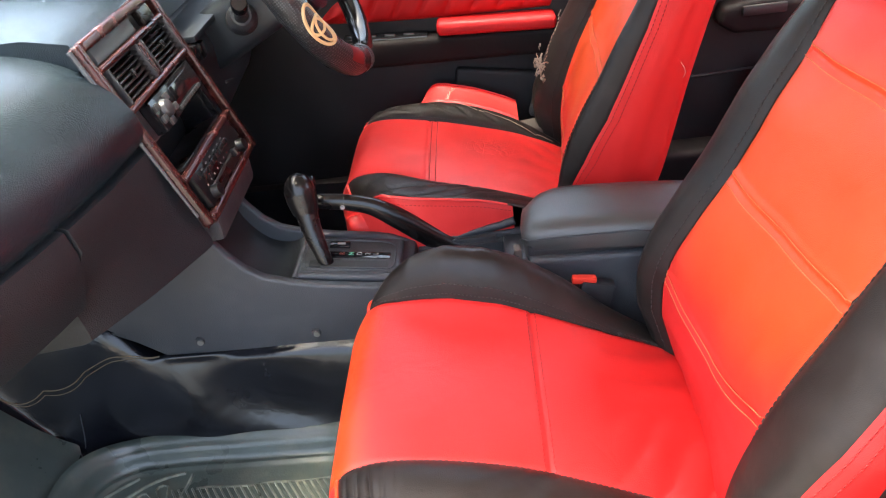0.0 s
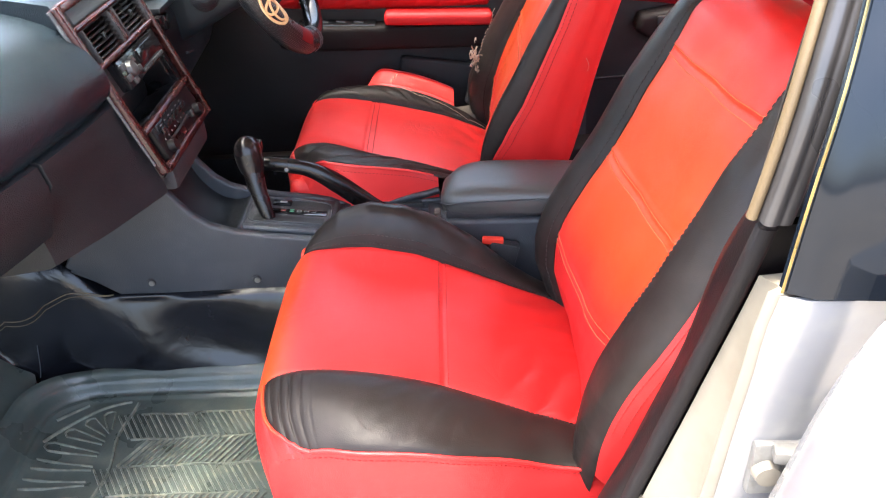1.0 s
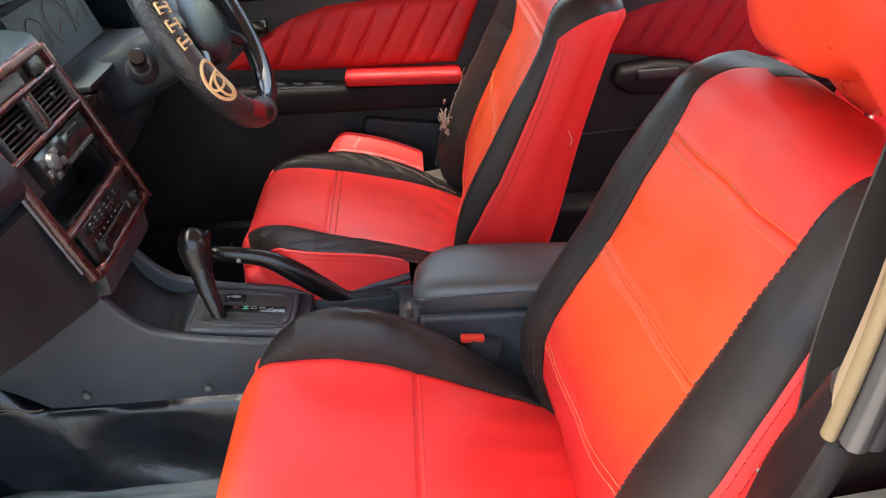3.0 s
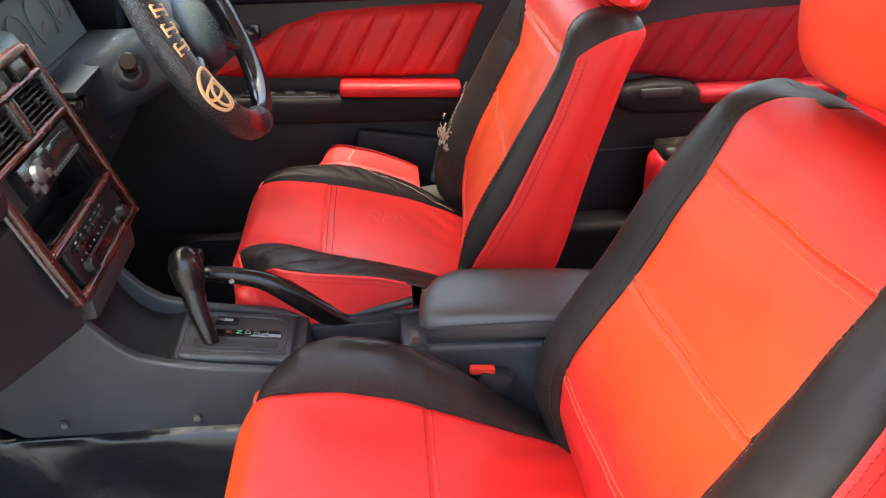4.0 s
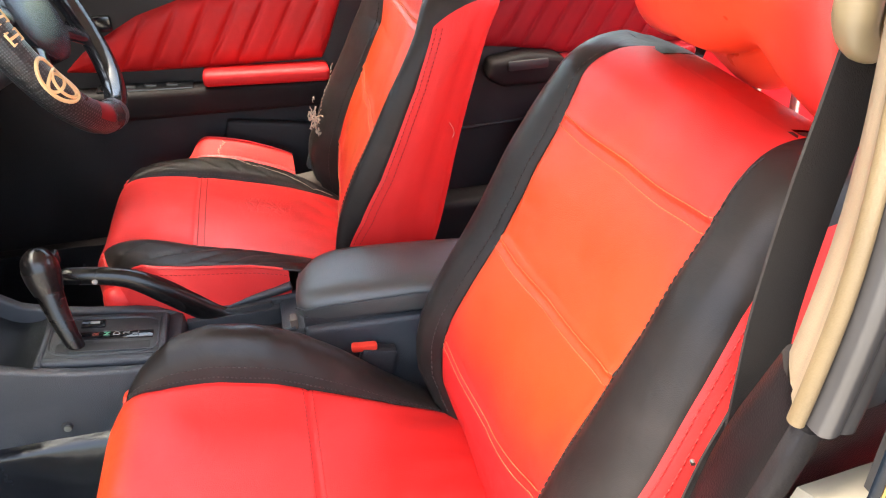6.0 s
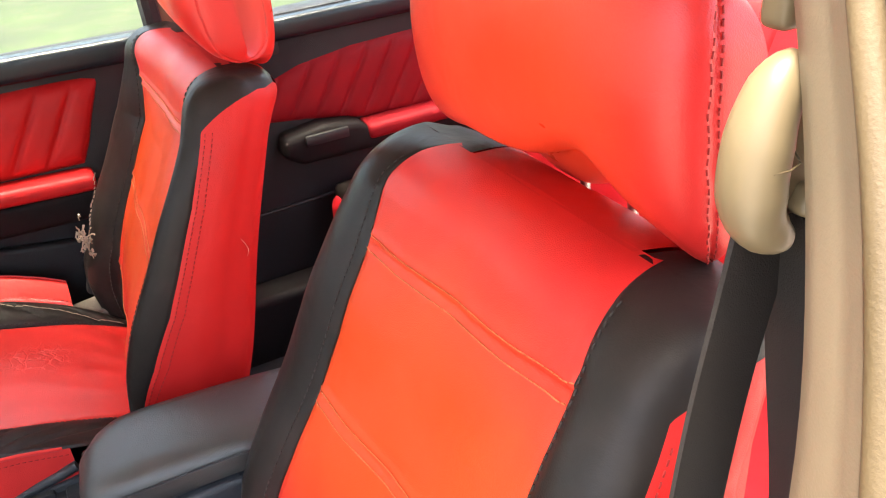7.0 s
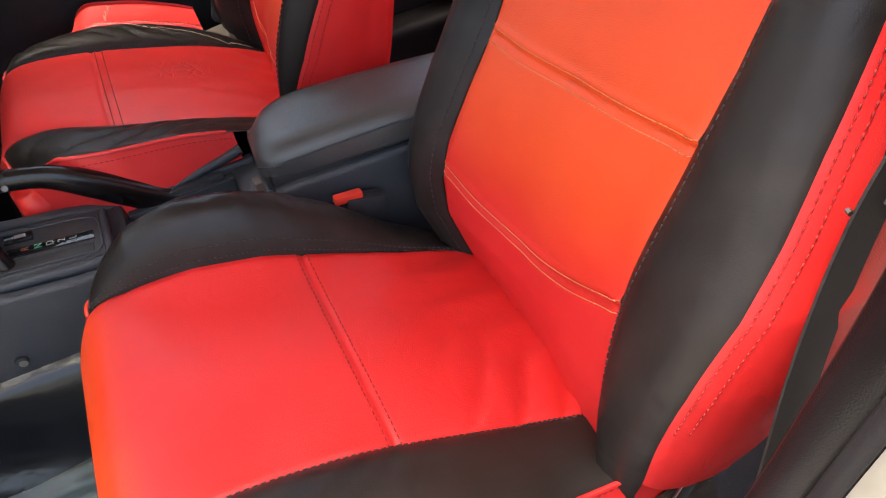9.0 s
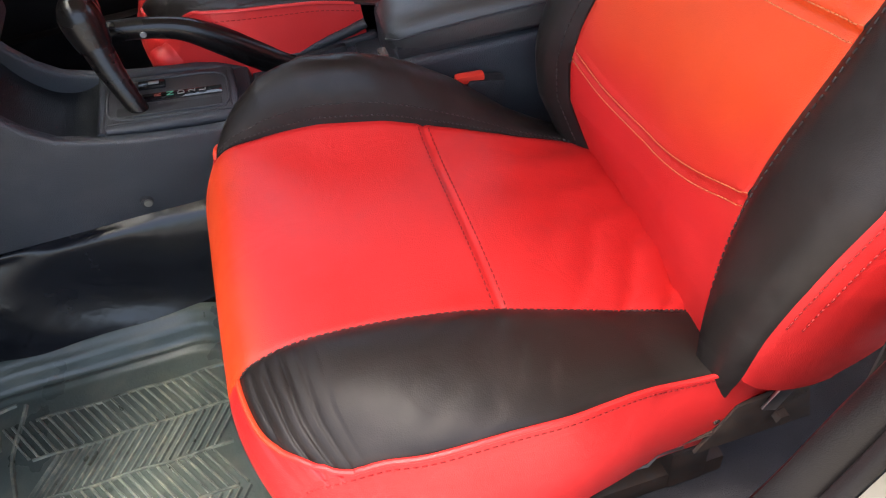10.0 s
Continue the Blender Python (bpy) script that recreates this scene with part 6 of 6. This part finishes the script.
    edge = [(0.276, -0.853, 0.952), (0.271, -0.852, 0.920), (0.270, -0.848, 0.871), (0.268, -0.841, 0.811), (0.263, -0.832, 0.70), (0.254, -0.822, 0.60), (0.235, -0.806, 0.45), (0.211, -0.798, 0.36)]
    j = bmesh.new()
    pa, pb = spline([(x + 0.004, y - 0.010, z) for x, y, z in low if 0.34 < z < 0.94], 16), spline(edge, 16)
    cols = []
    for p, q in zip(pa, pb):
        mid = (p + q) / 2 + np.array((0.010, -0.004, 0))
        cols.append([j.verts.new(p), j.verts.new(mid), j.verts.new(q - (q - p) * 0.06 + np.array((-0.002, 0, 0))), j.verts.new(q), j.verts.new(q + np.array((0.012, -0.006, 0))), j.verts.new(q + np.array((0.20, 0.0, 0))), j.verts.new(p + np.array((0.20, 0.02, 0)))])
    for a_, b_ in zip(cols, cols[1:]):
        for i in range(7):
            j.faces.new((a_[i], a_[(i + 1) % 7], b_[(i + 1) % 7], b_[i]))
    j.faces.new(cols[0])
    j.faces.new(cols[-1])
    j = part("pillar_jamb", j, M["jamb"], None, "", 50)
    tagged(j, "cream painted door jamb with dust and a striker", "pillar", kind="structure")
    out = [(0.281, -0.862, 0.952), (0.276, -0.861, 0.920), (0.275, -0.857, 0.871), (0.273, -0.850, 0.811), (0.268, -0.842, 0.70), (0.259, -0.832, 0.60), (0.240, -0.816, 0.45), (0.216, -0.808, 0.36)]
    o = part("pillar_outer_panel", sweep(out, [(0.0, 0.004), (0.006, -0.002), (0.05, -0.006), (0.075, 0.004), (0.19, 0.006), (0.19, 0.02)]), M["white"], None, "", 50)
    tagged(o, "white painted outer pillar panel", "pillar", kind="structure")
    gar = [(0.336, -0.730, 1.36), (0.332, -0.752, 1.31), (0.331, -0.773, 1.27), (0.329, -0.793, 1.222), (0.323, -0.809, 1.165), (0.307, -0.836, 1.10), (0.291, -0.853, 1.025), (0.283, -0.858, 0.955)]
    g = part("pillar_garnish", sweep(gar, [(0.0, 0.010), (0.002, 0.0), (0.02, -0.010), (0.09, -0.018), (0.18, -0.014), (0.18, 0.010)]), M["garnish"], None, "", 50)
    tagged(g, "gloss black outer pillar garnish", "trim", kind="structure")
    ln = part("garnish_edge", sweep([(x - 0.001, y + 0.001, z) for x, y, z in gar], [(0.0012 * math.cos(a), 0.0012 * math.sin(a)) for a in np.linspace(0, 2 * math.pi, 7)[:-1]]), M["brass_edge"])
    tagged(ln, "thin brassy bead along the garnish edge", "trim", kind="structure")
    gp = part("pillar_gap", sweep([(x + 0.022, y + 0.012, z) for x, y, z in gar], [(0.0, 0.0), (0.0, 0.02), (0.12, 0.02), (0.12, 0.0)]), M["rubber"])
    tagged(gp, "black rubber channel behind the garnish", "trim", kind="structure")

    d = thing("open_rear_door", "open white rear door hinged on the pillar", "car door", (0.309, -0.900, 0))
    d.rotation_euler = (0, 0, radians(-50))
    skin = bmesh.new()
    rows = []
    for z, fx_ in ((0.30, -0.10), (0.45, -0.075), (0.60, -0.048), (0.75, -0.024), (0.88, -0.002), (0.925, 0.008), (0.965, 0.02)):
        bulge = 0.02 * math.sin((z - 0.3) / 0.65 * math.pi)
        rows.append([skin.verts.new((fx_ + dx, dy - bulge * (dx > 0.02), z)) for dx, dy in ((0.02, 0.045), (0.0, 0.03), (0.0, 0.0), (0.012, -0.014), (0.035, -0.02), (0.35, -0.03), (0.75, -0.02), (0.76, 0.045))])
    for a_, b_ in zip(rows, rows[1:]):
        for i in range(8):
            skin.faces.new((a_[i], a_[(i + 1) % 8], b_[(i + 1) % 8], b_[i]))
    skin.faces.new(rows[0])
    skin.faces.new(rows[-1])
    bmesh.ops.bevel(skin, geom=[e_ for e_ in skin.edges if e_.calc_face_angle(0) > 0.6], offset=0.006, segments=3, profile=0.6, affect="EDGES")
    part("door_skin", skin, M["white"], d, "white painted door skin", 50)
    part("window_frame", slab([(0.12, 0.968), (0.19, 0.968), (0.175, 1.30), (0.14, 1.30)], "y", -0.012, 0.028, 0.008), M["gloss_black"], d, "gloss black window frame")
    part("window_frame", slab([(0.18, 1.265), (0.60, 1.24), (0.60, 1.28), (0.14, 1.305)], "y", -0.012, 0.028, 0.008), M["gloss_black"], d)
    part("window_pane", slab([(0.18, 0.97), (0.74, 0.97), (0.58, 1.26), (0.17, 1.28)], "y", 0.006, 0.010, 0), M["gloss_black"], d, "dark tinted window glass")
    part("edge_seal", rod([(-0.055, 0.030, 0.45), (-0.004, 0.033, 0.75), (0.03, 0.034, 0.94)], 0.006, 8), M["jamb"], d)
    for z, x in ((0.48, 0.267), (0.765, 0.312)):
        h = part("hinge", box((0.05, 0.012, 0.062), (0, 0.004, 0), 0.004), M["hinge_paint"], d, "white painted steel hinge with a bolt")
        h.matrix_parent_inverse = d.matrix_basis.inverted()
        h.location = (x, -0.857, z)
        part("arm", box((0.085, 0.016, 0.014), (0.03, -0.014, 0.026), 0.004, Matrix.Rotation(radians(-12), 4, "Z")), M["hinge_paint"], h)
        part("knuckle", rod([(0.015, -0.016, -0.034), (0.015, -0.016, 0.034)], 0.010, 14), M["hinge_paint"], h)
        part("bolt", rod([(-0.012, -0.001, 0.0), (-0.012, -0.010, 0.0)], [0.013, 0.011], 16), M["jamb"], h)
    w = part("wiring_boot", rod([(0.312, -0.843, 0.655), (0.322, -0.857, 0.65), (0.342, -0.870, 0.655), (0.362, -0.880, 0.66)], [0.03, 0.024, 0.028, 0.024], 16), M["rubber"])
    tagged(w, "black rubber wiring boot by the hinge", "wiring boot")
    st = thing("door_striker", "dusty steel door striker on the jamb", "striker", (0.212, -0.778, 0.60))
    part("plate", box((0.012, 0.05, 0.045), (0.004, 0, 0), 0.003, Matrix.Rotation(radians(-38), 4, "Z")), M["jamb"], st)
    part("loop", rod([(0, -0.014, -0.012), (-0.020, -0.020, -0.012), (-0.020, -0.020, 0.012), (0, -0.014, 0.012)], 0.004, 8), M["steel"], st)

    s = thing("seat_belt", "dark brown seat belt hanging from a cream pillar guide", "seat belt")

    def strap(name, pts, w, side):
        pts = spline(pts, 24)
        bm = bmesh.new()
        rings = []
        for i, q in enumerate(pts):
            q = Vector(q)
            t_ = Vector(pts[min(i + 1, 23)] - pts[max(i - 1, 0)]).normalized()
            a = (Vector(side) - Vector(side).dot(t_) * t_).normalized()
            n_ = t_.cross(a) * 0.0012
            rings.append([bm.verts.new(q + a * w / 2 + n_), bm.verts.new(q - a * w / 2 + n_), bm.verts.new(q - a * w / 2 - n_), bm.verts.new(q + a * w / 2 - n_)])
        for a, b_ in zip(rings, rings[1:]):
            for i in range(4):
                bm.faces.new((a[i], a[(i + 1) % 4], b_[(i + 1) % 4], b_[i]))
        bm.faces.new(rings[0])
        bm.faces.new(rings[-1])
        return part(name, bm, M["webbing"], s)

    strap("webbing", [(0.372, -0.677, 1.150), (0.368, -0.675, 1.11), (0.362, -0.673, 1.06), (0.355, -0.673, 1.0), (0.350, -0.674, 0.947), (0.349, -0.675, 0.90), (0.354, -0.668, 0.845)], 0.043, (1, 0.1, 0))
    strap("webbing", [(0.356, -0.664, 0.850), (0.341, -0.662, 0.80), (0.324, -0.664, 0.735), (0.311, -0.667, 0.66), (0.300, -0.672, 0.57), (0.285, -0.68, 0.45)], 0.044, (1, 0.1, 0))
    strap("webbing", [(0.380, -0.679, 1.150), (0.394, -0.679, 1.07), (0.418, -0.680, 0.946), (0.432, -0.684, 0.80), (0.44, -0.69, 0.50)], 0.030, (0.25, 0.97, 0))
    # guide: a plump rounded cover with a flat inner side, the strap comes out under it
    line = spline([(0.372, -0.684, 1.213), (0.362, -0.683, 1.210), (0.355, -0.683, 1.198), (0.352, -0.683, 1.182), (0.352, -0.683, 1.166), (0.355, -0.684, 1.154), (0.363, -0.686, 1.146), (0.372, -0.687, 1.144)], 34)
    prof_r = np.interp(np.linspace(0, 1, 34), [0, 0.06, 0.18, 0.40, 0.65, 0.85, 0.95, 1], [0.003, 0.0075, 0.0110, 0.0135, 0.0140, 0.0115, 0.008, 0.003])
    an = part("guide_cover", rod([tuple(q) for q in line], list(prof_r), 28, True, 0.9), M["cream"], s, "cream plastic belt guide cover", 60)
    part("cover_line", rod([(0.3475, -0.6955, 1.179), (0.354, -0.6975, 1.1795), (0.361, -0.696, 1.180), (0.363, -0.690, 1.183)], 0.0004, 5), M["seal_tan"], an)
    part("cover_back", box((0.020, 0.016, 0.058), (0.372, -0.680, 1.180), 0.006, None, 4), M["cream"], an)
    part("guide_loop", box((0.016, 0.012, 0.013), (0.376, -0.691, 1.158), 0.004, Matrix.Rotation(radians(28), 4, "Y"), 3), M["cream"], s)
    part("height_button", box((0.016, 0.016, 0.028), (0.400, -0.648, 1.226), 0.006, None, 4), M["cream"], s, "cream height adjuster button")
    lean = Matrix.Rotation(radians(24), 4, "Y")
    t = part("tongue", box((0.015, 0.026, 0.070), (0.367, -0.664, 0.857), 0.005, lean, 4), M["lever"], s, "black and steel belt tongue")
    part("tongue_lip", box((0.008, 0.034, 0.010), (0.381, -0.664, 0.889), 0.003, lean, 3), M["gloss_black"], t)
    for q in ((-0.008, 0.003), (0.008, 0.003)):
        part("blade", box((0.005, 0.0025, 0.050), (0.362 + q[0], -0.667, 0.822), 0.001, lean), M["steel"], t)
    part("blade_end", box((0.021, 0.0025, 0.012), (0.355, -0.667, 0.803), 0.001, lean), M["steel"], t)
    part("stop_stud", rod([(0.314, -0.662, 0.805), (0.313, -0.666, 0.805)], 0.0022, 10), M["steel"], s)


near_pillar()


# ---- seat mechanism ----
def recliner():
    r = thing("recliner_mechanism", "rusty seat recliner brackets beside the cushion", "seat bracket")
    part("plate", slab([(0.10, 0.36), (0.22, 0.37), (0.27, 0.45), (0.25, 0.50), (0.19, 0.46), (0.12, 0.41)], "y", -0.575, -0.570, 0.001), M["rust"], r)
    part("plate", slab([(0.18, 0.34), (0.32, 0.34), (0.30, 0.42), (0.22, 0.41)], "y", -0.600, -0.595, 0.001), M["rust"], r)
    part("bolt", rod([(0.215, -0.59, 0.43), (0.215, -0.565, 0.43)], 0.010, 6), M["rust"], r)
    part("bolt", rod([(0.275, -0.61, 0.37), (0.275, -0.59, 0.37)], 0.009, 6), M["rust"], r)
    part("link", rod([(0.14, -0.585, 0.37), (0.20, -0.59, 0.385), (0.26, -0.588, 0.39)], 0.006, 8), M["rust"], r)
    part("spring", rod([(0.20 + 0.018 * (1 - k / 90) * math.cos(k * 0.35), -0.582 - 0.0002 * k, 0.39 + 0.018 * (1 - k / 90) * math.sin(k * 0.35)) for k in range(80)], 0.0022, 6), M["rust"], r)
    for k in range(3):
        part("cable", rod(spline([(0.16 + 0.03 * k, -0.588, 0.35 + 0.012 * k), (0.20 + 0.03 * k, -0.597, 0.37 + 0.02 * k), (0.25 + 0.02 * k, -0.592, 0.365 + 0.03 * k), (0.30 + 0.01 * k, -0.60, 0.40 + 0.01 * k)], 12), 0.0028, 6), M["rust"], r)
    part("cover_tag", box((0.020, 0.004, 0.045), (0.265, -0.604, 0.415), 0.0015, Matrix.Rotation(radians(28), 4, "Y")), M["steel"], r)
    part("rod", rod([(0.09, -0.59, 0.34), (0.13, -0.592, 0.335), (0.14, -0.592, 0.352), (0.17, -0.592, 0.350)], 0.003, 6), M["steel"], r)


recliner()


# ---- wear on the driver seat ----
def seat_wear():
    rng = random.Random(11)
    f = part("loose_padding", box((0.15, 0.07, 0.05), (0.135, 0.222, 0.482), 0.012, Matrix.Rotation(radians(-6), 4, "Y"), 3), M["foam"], driver_seat, "bare grey-brown foam where the cover has torn")
    for k in range(34):
        a = Vector((0.158 + rng.gauss(0, 0.007), 0.196 + rng.gauss(0, 0.006), 0.655 + rng.gauss(0, 0.016)))
        pts = [a]
        for j in range(4):
            pts.append(pts[-1] + Vector((rng.uniform(-0.004, 0.002), rng.uniform(-0.005, 0.005), rng.uniform(-0.008, 0.006))))
        part("torn_thread", rod(pts, [0.0022, 0.0019, 0.0015, 0.0012, 0.0005], 5), M["lint"], driver_seat)
    for k in range(14):
        z = 0.665 + 0.008 * k
        x = 0.166 + 0.040 * (z - 0.665) / 0.1 + rng.uniform(-0.002, 0.002)
        part("torn_thread", rod([(x, 0.192, z), (x + 0.003, 0.193, z + rng.uniform(0.003, 0.007))], 0.0011, 5), M["lint"], driver_seat)
    part("loose_tag", rod(spline([(0.352, -0.262, 0.80), (0.356, -0.268, 0.792), (0.357, -0.270, 0.784), (0.354, -0.268, 0.776)], 10), 0.0003, 6), M["lint"], driver_seat)
    part("seat_belt_stub", box((0.06, 0.03, 0.10), (0.17, 0.265, 0.55), 0.012, Matrix.Rotation(radians(18), 4, "Y"), 3), M["plastic"], driver_seat, "black plastic seat side cover")


seat_wear()


# ---- windscreen and outside ----
def outside():
    w = part("windscreen", slab([(-1.12, 0.995), (-1.115, 0.990), (-0.545, 1.350), (-0.55, 1.355)], "y", -0.62, 0.62, 0), M["glass"])
    tagged(w, "clear windscreen glass", "windscreen", kind="structure")
    w.visible_shadow = False
    for s in (-1, 1):
        a = part("pillar_front", rod([(-1.14, s * 0.70, 0.97), (-0.85, s * 0.665, 1.17), (-0.54, s * 0.61, 1.345)], 0.03, 10), M["beige"])
        tagged(a, "beige windscreen pillar trim", "pillar", kind="structure")
    bn = part("bonnet", slab([(-2.2, 0.70), (-1.13, 0.95), (-1.13, 0.90), (-2.2, 0.60)], "y", -0.72, 0.72, 0.02), M["white"])
    tagged(bn, "white painted bonnet", "bonnet", kind="structure")
    lw = part("lawn", box((60, 18, 0.02), (0, 12.2, 0.012), 0), M["lawn"])
    tagged(lw, "dry green grass beyond the car", "lawn", kind="structure")
    kp = part("wall_kick_panel", box((0.50, 0.05, 0.78), (-1.00, 0.735, 0.58), 0.01), M["carpet"])
    tagged(kp, "black carpeted kick panel ahead of the driver door", "wall", kind="structure")
    rng = random.Random(5)
    verts, faces = [], []
    for k in range(9000):
        cl = rng.randrange(60)
        r2 = random.Random(cl)
        cx, cy, cz = -6 + 0.32 * cl + r2.uniform(-0.6, 0.6), r2.uniform(7.5, 10.5), r2.uniform(0.3, 2.6)
        q = Vector((cx + rng.gauss(0, 0.45), cy + rng.gauss(0, 0.45), max(0.05, cz + rng.gauss(0, 0.5))))
        e = Euler((rng.uniform(0, 6), rng.uniform(0, 6), rng.uniform(0, 6))).to_matrix()
        o, s = len(verts), rng.uniform(0.06, 0.14)
        for a, b in ((0, -1), (0.4, 0), (0, 1), (-0.4, 0)):
            verts.append(q + e @ Vector((a * s, b * s, 0)))
        faces.append((o, o + 1, o + 2, o + 3))
    h = mesh_part("hedge", verts, faces, M["leaf"], None, "")
    tagged(h, "leafy green bushes beyond the car", "bushes", kind="stuff")


outside()
